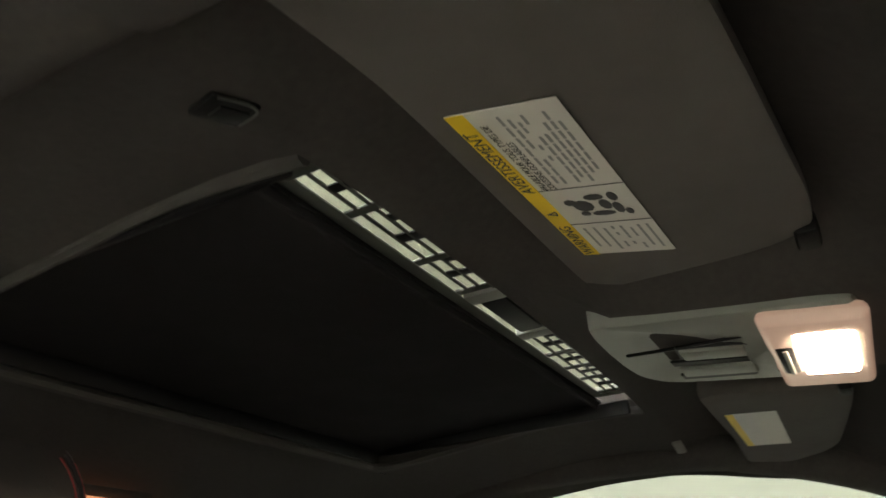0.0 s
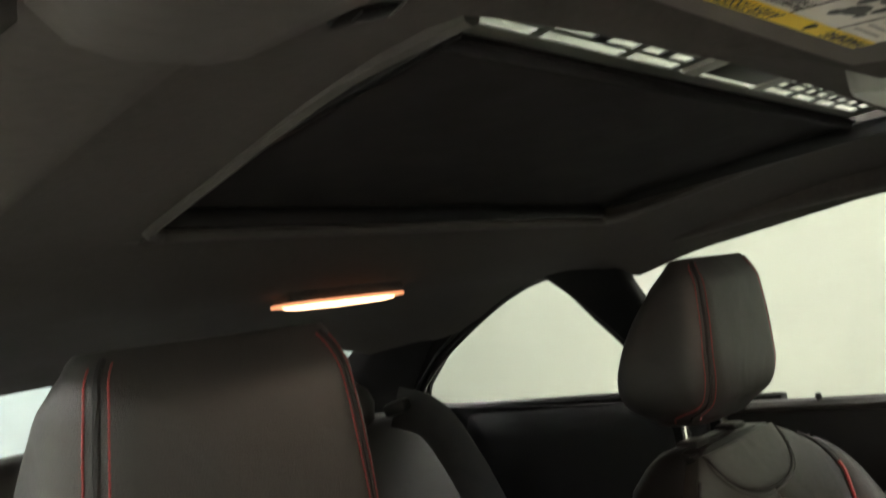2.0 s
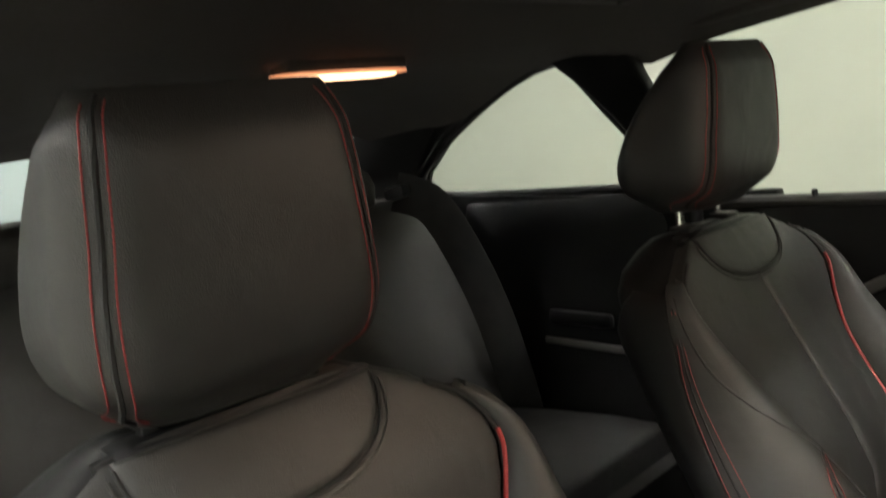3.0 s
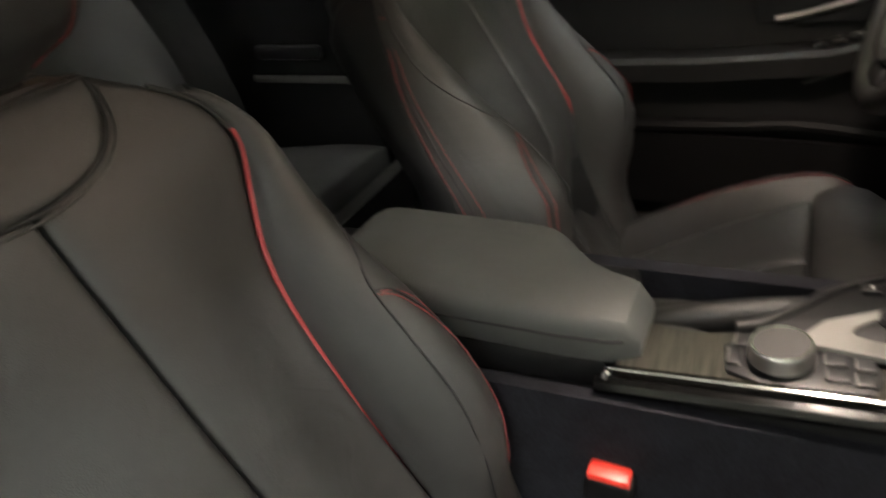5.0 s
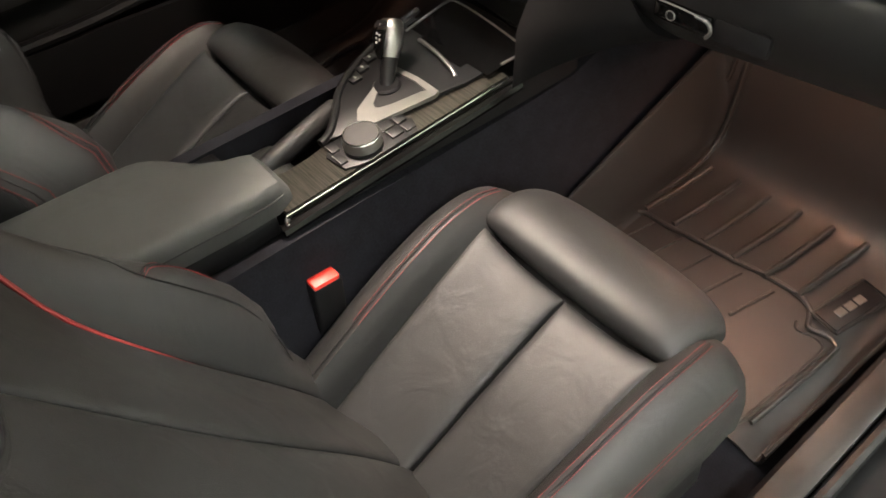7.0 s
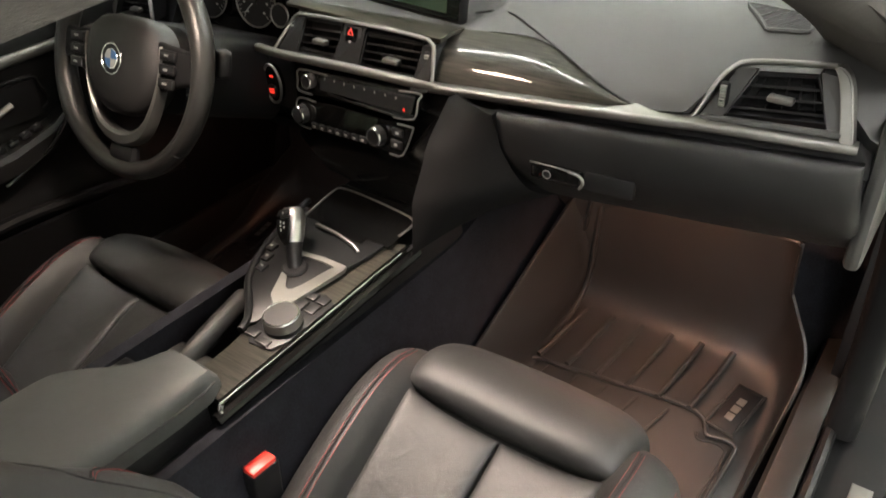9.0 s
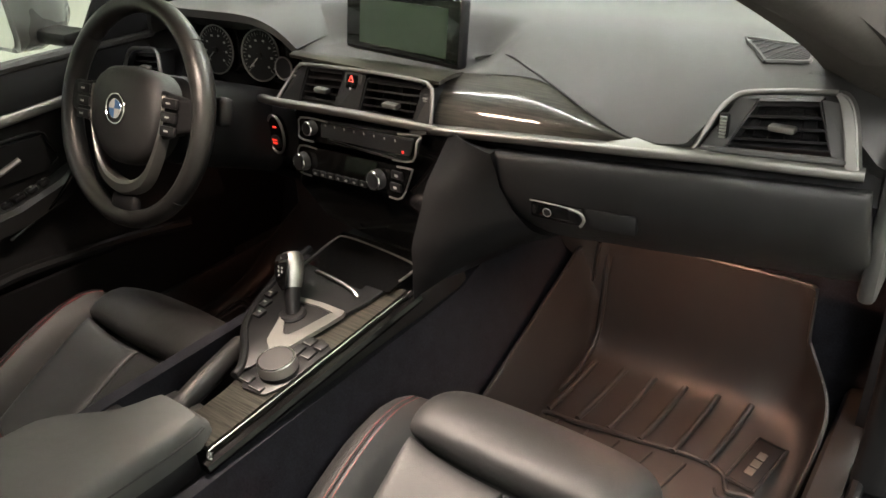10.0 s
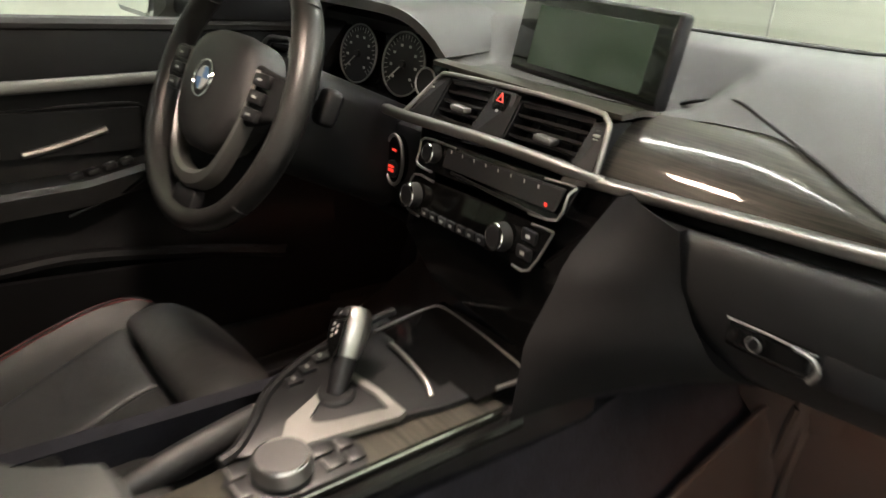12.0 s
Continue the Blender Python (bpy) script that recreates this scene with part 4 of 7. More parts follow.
def dashboard():
    d = thing("dashboard", (0, 0.8, 0.5), "black soft-touch dashboard with satin metal and dark wood trim", "dashboard")
    # padded top
    def top(u, v):
        x = -0.715 + 1.43 * u
        y = dash_edge(x) + (1.12 - dash_edge(x)) * v ** 1.4
        return V(x, y, dash_at(x, y))
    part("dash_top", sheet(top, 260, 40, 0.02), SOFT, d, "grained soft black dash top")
    # lower fascia on the passenger side: fills behind trim and above the glovebox
    part("fascia", sheet(lambda u, v: V(0.14 + 0.565 * u, 0.60 + 0.03 * u + 0.02 * v, 0.872 + 0.04 * v), 8, 3, 0.02), HARD, d)
    # wood inlay rolled back under the padded top
    def wood_ledge(u, v):
        x = -0.205 + 0.342 * u
        hy = dash_edge(x) + 0.002
        return stack(x, 0.957).lerp(V(x, hy, 0.956), v) + V(0, 0, 0.003 * math.sin(math.pi * v))

    def wood_face(u, v):
        x = 0.126 + 0.306 * u
        hy = dash_edge(x) + 0.002
        b = ease((0.125, 0.25, 0.432), (0.010, 0.009, 0.002), x) * math.sin(math.pi * v)
        return (strip_pt(x) + V(0, 0.004, 0.006)).lerp(V(x, hy, dash_z(hy) - 0.002), v) + V(0, -b, b)
    part("wood_ledge", sheet(wood_ledge, 30, 6, 0.006), WOOD, d, "dark grained wood under gloss lacquer")
    part("wood_inlay", sheet(wood_face, 40, 12, 0.006), WOOD, d, "dark grained wood under gloss lacquer")
    # satin metal strip
    bm = bmesh.new()
    xs = [0.120, 0.133, 0.23, 0.33, 0.43, 0.509, 0.60, 0.685]
    sweep(bm, [strip_pt(x) + V(0, -0.002, 0.0) for x in xs], rrect(0.020, 0.0120, 0.004), n=4)
    part("metal_strip", bm, METAL, d, "brushed satin metal strip")
    bm = bmesh.new()
    sweep(bm, [V(-0.242, 0.574, 0.889), V(-0.20, 0.563, 0.892), V(-0.158, 0.558, 0.8945), V(-0.08, 0.552, 0.899), V(-0.01, 0.549, 0.902), V(0.06, 0.550, 0.902), V(0.11, 0.557, 0.899), V(0.145, 0.570, 0.8935)], rrect(0.014, 0.0125, 0.004), n=4)
    part("metal_strip", bm, METAL, d, "brushed satin metal strip")
    # widening of the metal above the strip between inlay tip and side vent
    bm = bmesh.new()
    loft(bm, [[strip_pt(x) + V(0, o, 0.006 + h) for o, h in ((-0.008, 0), (0.008, 0), (0.010, t), (-0.002, t))] for x, t in ((0.40, 0.001), (0.432, 0.007), (0.46, 0.003), (0.52, 0.001))])
    part("strip_fillet", bm, METAL, d)
    vents(d)
    glovebox_surround(d)
    return d


def vents(d):
    # centre vents in their metal frame
    out = [(-0.203, 0.884), (-0.186, 0.930), (-0.172, 0.943), (-0.150, 0.948), (-0.009, 0.954), (0.104, 0.955), (0.122, 0.951), (0.130, 0.941), (0.136, 0.892)]
    part("centre_vent_frame", tube([stack(x, z, 0.004) for x, z in out], 0.0031, 8, 3), METAL, d, "satin metal frame")
    bm = bmesh.new()
    loft(bm, [[stack(-0.198, 0.886, -o), stack(0.134, 0.892, -o), stack(0.129, 0.950, -o), stack(-0.172, 0.943, -o)] for o in (0.042, 0.046)])
    part("centre_vent_back", bm, DARK, d)
    for x0, x1, x2, x3 in ((-0.198, -0.158, -0.152, -0.172), (0.108, 0.134, 0.128, 0.107), (-0.064, -0.012, -0.012, -0.060)):
        bm = bmesh.new()
        loft(bm, [[stack(x0, 0.886, o), stack(x1, 0.889, o), stack(x2, 0.947, o), stack(x3, 0.944, o)] for o in (-0.03, 0.001)])
        part("vent_divider", bm, HARD, d)
    for k, (a, b) in enumerate(((-0.157, -0.065), (-0.011, 0.107))):
        louvre(d, [stack(a, 0.889), stack(b, 0.892), stack(b, 0.947), stack(a + (0.0 if k else 0.005), 0.942)], 5, 0.55)
    thumbwheel(d, stack(-0.177, 0.916, 0.002))
    thumbwheel(d, stack(0.120, 0.922, 0.002))
    part("vent_lower_lip", tube([stack(x, 0.895, 0.001) for x in (-0.20, -0.1, 0.0, 0.13)], 0.003, 8, 4), HARD, d)
    plate_c = stack(-0.037, 0.922, 0.003)
    part("switch_plate", box(plate_c, (0.040, 0.006, 0.056), 0.004, 2, LEAN), LOWER, d)
    hz = part("hazard_switch", box(plate_c + LEAN @ V(0, -0.003, 0.010), (0.026, 0.006, 0.030), 0.004, 2, LEAN), GLOSS, d)
    bm = bmesh.new()
    c = plate_c + LEAN @ V(0, -0.0062, 0.017)
    tri = [c + LEAN @ V(0.0062 * math.sin(2 * math.pi * i / 3), 0, 0.0062 * math.cos(2 * math.pi * i / 3)) for i in range(3)]
    sweep(bm, [tri[0], tri[1], tri[2], tri[0]], ring(0.0011, 5), (0, 1, 0), 1, None, False)
    part("triangle_mark", bm, REDLIT, hz, "red warning triangle")
    part("lock_mark", box(plate_c + LEAN @ V(0, -0.0063, 0.002), (0.005, 0.001, 0.005), 0.001, 1, LEAN), MARK, hz)
    part("sensor_window", box(plate_c + LEAN @ V(0, -0.003, -0.016), (0.022, 0.005, 0.010), 0.003, 2, LEAN), GLOSS, d)
    # passenger's side vent
    bm = bmesh.new()
    sweep(bm, [V(0.498, 0.606, 0.905), V(0.505, 0.620, 0.922), V(0.517, 0.640, 0.951), V(0.526, 0.652, 0.964), V(0.540, 0.658, 0.973), V(0.58, 0.661, 0.979), V(0.620, 0.662, 0.983), V(0.640, 0.660, 0.985)], rrect(0.0065, 0.010, 0.003), (0, -1, 0.6), 4)
    part("side_vent_frame", bm, METAL, d, "satin metal frame")
    # broad metal leg at the outer end of the side vent
    bm = bmesh.new()
    loft(bm, [[V(a, y, z) for a, y in ((xa, ya - 0.004), (xb, ya - 0.004), (xb + 0.002, ya + 0.010), (xa, ya + 0.012))] for z, xa, xb, ya in ((0.912, 0.666, 0.680, 0.619), (0.930, 0.661, 0.675, 0.627), (0.955, 0.653, 0.667, 0.640), (0.972, 0.646, 0.660, 0.650), (0.981, 0.640, 0.653, 0.656), (0.986, 0.634, 0.645, 0.659))])
    bmesh.ops.bevel(bm, geom=list(bm.edges), offset=0.002, segments=2, affect="EDGES")
    part("vent_leg", bm, METAL, d, "broad satin metal leg")
    for q in ([V(0.506, 0.620, 0.912), V(0.532, 0.627, 0.914), V(0.555, 0.657, 0.967), V(0.535, 0.656, 0.968)], [V(0.648, 0.628, 0.924), V(0.672, 0.628, 0.920), V(0.650, 0.656, 0.974), V(0.624, 0.658, 0.976)]):
        bm = bmesh.new()
        loft(bm, [q, [p + V(0, 0.03, -0.016) for p in q]])
        part("vent_cheek", bm, SOFT, d)
    louvre(d, [V(0.533, 0.629, 0.916), V(0.647, 0.630, 0.927), V(0.623, 0.657, 0.974), V(0.556, 0.657, 0.966)], 4, 0.52)
    thumbwheel(d, V(0.527, 0.632, 0.938))
    part("vent_sill", tube([V(0.51, 0.613, 0.914), V(0.6, 0.621, 0.917), V(0.672, 0.626, 0.920)], 0.005, 8, 4), SOFT, d)
    # driver's side vent
    louvre(d, [V(-0.685, 0.595, 0.872), V(-0.575, 0.592, 0.878), V(-0.580, 0.610, 0.925), V(-0.665, 0.610, 0.918)], 4, 0.6)
    part("side_vent_frame", tube([V(-0.700, 0.588, 0.866), V(-0.675, 0.604, 0.922), V(-0.62, 0.605, 0.932), V(-0.575, 0.602, 0.932), V(-0.556, 0.590, 0.905), V(-0.558, 0.585, 0.870)], 0.004, 8, 4), METAL, d, "satin metal frame")
    part("driver_fascia", sheet(lambda u, v: V(-0.72 + 0.16 * u, 0.61 + 0.09 * v, 0.84 + 0.13 * v), 4, 4, 0.02), HARD, d)
    bm = bmesh.new()
    sweep(bm, [V(-0.70, 0.60, 0.860), V(-0.6, 0.597, 0.860), V(-0.55, 0.597, 0.860)], rrect(0.02, 0.012, 0.005), n=3)
    part("metal_strip", bm, METAL, d)
    # demister grille on the top near the pillar
    def grille(u, v, h=0.0):
        q = V(0.543, 0.716, 0).lerp(V(0.590, 0.722, 0), u).lerp(V(0.504, 0.760, 0).lerp(V(0.590, 0.750, 0), u), v)
        return V(q.x, q.y, dash_z(q.y) + h)
    part("demister_slot", sheet(lambda u, v: grille(u, v, 0.0016), 8, 6, 0.003), SEAM, d)
    for i in range(-7, 7):
        u0, u1 = (i + 0.5) / 7, (i + 6.6) / 7
        v0, v1 = max(0.03, -u0 / (u1 - u0)), min(0.97, (1 - u0) / (u1 - u0))
        if v1 - v0 > 0.1:
            part("demister_bar", tube([grille(u0 + (u1 - u0) * v, v, 0.0026) for v in (v0, v1)], 0.0007, 5, 2, (0, 0, 1), False), SOFT, d)
    part("demister_rim", tube([grille(u, v, 0.001) for u, v in ((0, 0), (0.5, 0), (1, 0), (1, 0.5), (1, 1), (0.5, 1), (0, 1), (0, 0.5), (0, 0))], 0.003, 6, 2), SOFT, d)
    # seam from the screen down to the inlay's tip
    ridge = [(0.108, 0.724), (0.15, 0.703), (0.198, 0.683), (0.235, 0.669), (0.265, 0.657), (0.30, 0.643), (0.351, 0.622), (0.40, 0.605), (0.432, 0.597)]
    part("ridge_seam", tube([V(x, y, dash_at(x, y) + 0.0005) for x, y in ridge], 0.0018, 6, 5), SEAM, d)
    # centre speaker grille
    part("speaker_grille", sheet(lambda u, v: V(-0.02 + 0.20 * u + 0.02 * v, 0.90 + 0.11 * v + 0.01 * u, dash_z(0.90 + 0.11 * v + 0.01 * u) + 0.002), 6, 6, 0.003), HARD, d)
    part("grille_rim", tube([V(x, y, dash_z(y) + 0.002) for x, y in ((-0.03, 0.885), (0.08, 0.888), (0.20, 0.90), (0.225, 0.96), (0.22, 1.02), (0.08, 1.025), (-0.02, 1.02), (-0.03, 0.885))], 0.002, 6, 4), SEAM, d)


def glovebox_surround(d):
    # knee pad that runs from the stack to the glovebox
    def knee(u, v):
        left = [V(0.176, 0.588, 0.884), V(0.168, 0.522, 0.82), V(0.150, 0.497, 0.735), V(0.138, 0.494, 0.658)]
        right = [V(0.250, 0.562, 0.884), V(0.252, 0.560, 0.835), V(0.270, 0.566, 0.80), V(0.304, 0.584, 0.757)]
        k = min(2, int(u * 3))
        f = u * 3 - k
        a, b = left[k].lerp(left[k + 1], f), right[k].lerp(right[k + 1], f)
        q = a.lerp(b, v)
        return q + V(0, 0.045 * max(0, u - 0.72) ** 2 / 0.08 * v - 0.011 * math.sin(math.pi * v), 0.026 * u * u * math.sin(math.pi * v))
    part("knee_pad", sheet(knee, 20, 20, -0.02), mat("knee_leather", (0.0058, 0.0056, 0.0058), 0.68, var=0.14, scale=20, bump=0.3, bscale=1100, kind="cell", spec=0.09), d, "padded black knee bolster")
    part("knee_edge", tube([knee(0.995, v) + V(0, -0.001, -0.002) for v in (0, 0.2, 0.4, 0.6, 0.8, 1)], 0.0035, 6, 5), SEAM, d)
    part("tunnel_cover", sheet(lambda u, v: (knee(1.0, v) + V(0, 0.003, -0.002)).lerp(V(0.150 + 0.16 * v, 0.90, 0.58 + 0.15 * v), u), 10, 10, 0.01), CARPET, d)
    part("lower_cover", box((0.47, 0.83, 0.748), (0.46, 0.22, 0.02), 0.006), DARK, d)
    part("lower_cover", box((-0.42, 0.80, 0.70), (0.5, 0.28, 0.02), 0.006), DARK, d)
    part("end_cap", box((0.712, 0.72, 0.85), (0.02, 0.19, 0.20), 0.008), SOFT, d)
    part("stack_core", box((-0.04, 0.72, 0.80), (0.30, 0.20, 0.28), 0.01), DARK, d)


def glovebox():
    g = thing("glovebox", (0.48, 0.6, 0.75), "closed black glovebox lid with a satin metal latch", "glovebox")
    def lid(u, v):
        x = 0.240 + 0.457 * u + 0.02 * (1 - v) * u + 0.062 * (1 - u) * (1 - v) ** 2
        z = 0.750 + (0.883 - 0.750) * v + 0.012 * u
        y = 0.560 + 0.055 * u + 0.058 * (1 - v) ** 2.2 - 0.012 * math.sin(math.pi * v)
        return V(x, y, z)
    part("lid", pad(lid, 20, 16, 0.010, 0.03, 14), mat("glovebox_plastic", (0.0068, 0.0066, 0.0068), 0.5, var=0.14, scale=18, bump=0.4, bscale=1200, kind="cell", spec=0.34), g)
    h = part("latch_recess", box((0.418, 0.572, 0.812), (0.07, 0.014, 0.030), 0.006, 2, rot(0, 0, 5)), DARK, g)
    h = part("latch", pad(lambda u, v: V(0.308 + 0.074 * u, 0.556 + 0.009 * u, 0.803 + 0.026 * v - 0.004 * u), 10, 8, 0.006, 0.008, 8), GLOSS, g, "black latch with metal edge")
    part("latch_rim", tube([V(0.310, 0.549, 0.8285), V(0.345, 0.552, 0.8275), V(0.370, 0.555, 0.825)], 0.0011, 6, 4), METAL, h)
    part("latch_end", tube([V(0.366, 0.553, 0.8255), V(0.380, 0.556, 0.822), V(0.386, 0.558, 0.812), V(0.381, 0.558, 0.801)], 0.0024, 6, 4), METAL, h)
    part("lock", disc((0.336, 0.5515, 0.815), 0.0055, 0.002, (0.05, -1, 0), 16, 0.001), HARD, h)
    part("lock_ring", hoop((0.336, 0.549, 0.815), 0.0058, 0.0007, (0.05, -1, 0), 20, 5), METAL, h)


def display():
    s = thing("display_screen", (-0.03, 0.69, 0.95), "switched-off dark centre display on the dashboard", "screen")
    a, b = V(-0.166, 0.717, 0.953), V(0.114, 0.673, 0.951)
    r = (b - a).normalized()
    up = V(0.0, 0.17, 0.985).normalized()
    up = (up - r * up.dot(r)).normalized()
    n = r.cross(up)
    m = Matrix(((r.x, -n.x, up.x), (r.y, -n.y, up.y), (r.z, -n.z, up.z)))
    c = (a + b) / 2 + up * 0.0505
    part("housing", box(c + m @ V(0, 0.009, 0), (0.282, 0.018, 0.104), 0.006, 3, m), DARK, s)
    part("glass", box(c + m @ V(0.0, -0.0005, 0.001), (0.272, 0.003, 0.094), 0.0012, 2, m), SCREEN, s, "glossy dark screen glass")
    part("panel", box(c + m @ V(0.006, -0.0022, -0.002), (0.212, 0.001, 0.074), 0.0004, 1, m), mat("screen_panel", (0.022, 0.034, 0.022), 0.09, var=0.03, spec=0.35), s, "greenish unlit display area")
    part("stem", box(c + m @ V(0, 0.03, -0.055), (0.16, 0.05, 0.03), 0.006, 2, m), DARK, s)


def instruments():
    g = thing("instrument_cluster", (-0.42, 0.68, 0.9), "round instruments with pale rings under a padded hood", "instruments")
    part("panel", plate([V(-0.575, 0.700, 0.855), V(-0.255, 0.665, 0.855), V(-0.255, 0.690, 0.985), V(-0.575, 0.715, 0.985)], 0.006, 0.002, (0, 1, 0)), GLOSS, g)
    # hood
    part("hood", sheet(lambda u, v: V(-0.655 + 0.44 * u, 0.612 + 0.15 * v + 0.035 * (2 * u - 1) ** 4, 1.018 + 0.008 * v - 0.060 * (2 * u - 1) ** 6 * (1 - 0.12 * v)), 30, 8, 0.014), SOFT, g)
    part("lower_shroud", sheet(lambda u, v: V(-0.59 + 0.35 * u, 0.60 + 0.09 * v, 0.845 + 0.012 * v), 10, 4, 0.015), SOFT, g)
    n = V(0.1, -0.98, 0.15).normalized()
    for i, (c, r) in enumerate(((V(-0.493, 0.686, 0.923), 0.047), (V(-0.343, 0.672, 0.929), 0.047), (V(-0.272, 0.662, 0.915), 0.020))):
        dial = part("dial", disc(c, r, 0.003, n, 32, 0.001), DARK, g)
        part("ring", hoop(c + n * 0.004, r, 0.0016, n, 40, 6), METAL, dial, "pale metal ring")
        side = n.cross(V(0, 0, 1)).normalized() * -1
        up = side.cross(n) * -1
        if i < 2:
            bm = bmesh.new()
            for k in range(28):
                t = radians(225 - 270 * k / 27)
                w = side * math.cos(t) + up * math.sin(t)
                sweep(bm, [c + n * 0.0038 + w * (r * (0.80 if k % 3 else 0.74)), c + n * 0.0038 + w * r * 0.92], ring(0.0005, 4), n, 1, None, False)
            part("tick_marks", bm, MARK, dial)
            t = radians(222)
            w = side * math.cos(t) + up * math.sin(t)
            part("needle", tube([c + n * 0.006 - w * 0.005, c + n * 0.006 + w * r * 0.75], 0.0011, 5, 1, n, False), MARK, dial, "white needle")
            part("hub", disc(c + n * 0.004, 0.006, 0.004, n, 16, 0.001), DARK, dial)
            bm = bmesh.new()
            for k in range(8):
                t = radians(225 - 270 * k / 7)
                w = side * math.cos(t) + up * math.sin(t)
                rbox(bm, c + n * 0.0036 + w * r * 0.60, (0.006, 0.0008, 0.004), 0.0003)
            part("number_bars", bm, MARK, dial)


dashboard()
glovebox()
display()
instruments()


# ---- centre console ----
def con_z(y):
    return 0.632 + 0.0714 * (y - 0.114)


def con(x, y, h=0.0):
    return V(x, y, con_z(y) + h)


def con_r(y):
    return lerp((-0.3, 0.11, 0.49, 0.6), (0.118, 0.127, 0.137, 0.14), y)


def con_l(y):
    return ease((-0.3, 0.10, 0.13, 0.20, 0.245, 0.29, 0.355, 0.44, 0.53, 0.65), (-0.06, -0.02, 0.046, 0.048, 0.036, -0.014, -0.056, -0.084, -0.10, -0.10), y)


TILT = rot(4.1, 0, 0)


def console():
    c = thing("centre_console", (0.03, 0.2, 0.26), "black centre console with gloss wood panel and thin chrome edges", "console")
    bm = bmesh.new()
    loops = []
    for y in (-0.32, -0.1, 0.08, 0.11, 0.14, 0.18, 0.22, 0.25, 0.28, 0.31, 0.35, 0.40, 0.45, 0.50, 0.56, 0.62):
        t = con_z(y) - (0.03 if y < 0.115 else 0.012)
        l, r = con_l(y), con_r(y)
        loops.append([V(l + 0.004, y, t), V(r - 0.004, y, t), V(r, y, t - 0.012), V(r + 0.004, y, t - 0.10), V(r + 0.02, y, 0.25), V(l - 0.02, y, 0.25), V(l - 0.004, y, t - 0.10), V(l, y, t - 0.012)])
    loft(bm, loops)
    part("body", bm, HARD, c)
    # lacquered panel from the armrest forward along the edge
    def panel(u, v):
        y = 0.116 + 0.372 * v
        return con(con_l(y) + 0.006 + (con_r(y) - con_l(y) - 0.016) * u, y, 0.001)
    part("wood_panel", sheet(panel, 12, 20, 0.012), WOOD, c, "dark grained wood under gloss lacquer")
    for e, o in ((con_r, -0.003),):
        part("chrome_edge", tube([con(e(y) + o, y, 0.002) for y in (0.112, 0.2, 0.3, 0.4, 0.49)], 0.0013, 8, 4), CHROME, c, "thin chrome edge")
        part("edge_band", tube([con(e(y) + 0.002 * (1 if o < 0 else -1), y, -0.014) for y in (0.10, 0.2, 0.3, 0.4, 0.50)], 0.009, 8, 4), GLOSS, c)
    part("end_tip", tube([con(0.127, 0.112, 0.002), con(0.129, 0.108, -0.006), con(0.129, 0.112, -0.016)], 0.004, 8, 3), CHROME, c)
    # black shifter panel with its raised left rim
    out = [(0.046, 0.225), (0.020, 0.262), (-0.022, 0.300), (-0.056, 0.36), (-0.080, 0.44), (-0.088, 0.485), (0.105, 0.485), (0.100, 0.43), (0.082, 0.36), (0.066, 0.29), (0.056, 0.24)]
    part("shifter_panel", plate([con(x, y, 0.003) for x, y in out], 0.005, 0.0015, (0, 0, 1)), DARK, c, "matt black shifter panel")
    part("panel_rim", tube([con(x, y, 0.008) for x, y in ((0.050, 0.215), (0.042, 0.235), (0.014, 0.264), (-0.026, 0.300), (-0.060, 0.36), (-0.084, 0.44), (-0.094, 0.50))], 0.006, 8, 4), HARD, c)
    for i in range(3):
        b = part("mode_button", box(con(-0.026 - 0.012 * i, 0.328 + 0.022 * i, 0.010), (0.015, 0.018, 0.006), 0.002, 2, TILT), DARK, c)
        part("button_mark", box(con(-0.026 - 0.012 * i, 0.328 + 0.022 * i, 0.0135), (0.006, 0.003, 0.0008), 0.0003, 1, TILT), MARK, b)
    # storage tray with rim and chrome grip
    rim = [(-0.060, 0.450), (-0.066, 0.49), (-0.070, 0.535), (-0.060, 0.551), (0.0, 0.550), (0.07, 0.543), (0.104, 0.536), (0.114, 0.52), (0.112, 0.49)]
    part("tray_rim", tube([con(x, y, 0.012) for x, y in rim], 0.0022, 8, 4), METAL, c, "satin rim of the storage tray")
    part("tray", sheet(lambda u, v: con(-0.072 + 0.185 * u, 0.462 + 0.10 * v, 0.0095 + 0.004 * v), 6, 6, 0.004), GLOSS, c)
    part("tray_grip", tube([con(-0.030, 0.452, 0.008), con(-0.020, 0.449, 0.013), (con(0.02, 0.444, 0.015)), con(0.062, 0.436, 0.014), con(0.078, 0.432, 0.008)], 0.0030, 8, 4), METAL, c, "satin metal grip")
    part("grip_recess", box(con(0.02, 0.456, 0.010), (0.10, 0.016, 0.003), 0.001, 1, TILT), GLOSS, c)
    # metal frame round the shifter
    fr = [(0.000, 0.386), (0.045, 0.392), (0.090, 0.392), (0.094, 0.382), (0.082, 0.318), (0.074, 0.274), (0.062, 0.268), (0.034, 0.288), (0.012, 0.333), (0.000, 0.386)]
    inn = [(0.008, 0.379), (0.045, 0.384), (0.074, 0.382), (0.070, 0.374), (0.060, 0.330), (0.053, 0.313), (0.048, 0.310), (0.040, 0.313), (0.020, 0.336), (0.008, 0.379)]
    bm = bmesh.new()
    rows = []
    for (ax, ay), (bx, by) in zip(fr[:-1], inn[:-1]):
        rows.append([con(ax, ay, 0.007), con(ax * 0.96 + bx * 0.04, ay * 0.96 + by * 0.04, 0.0125), con(bx, by, 0.011), con(bx, by, 0.006)])
    rows.append(rows[0])
    loft(bm, rows, cap=False, closed=False)
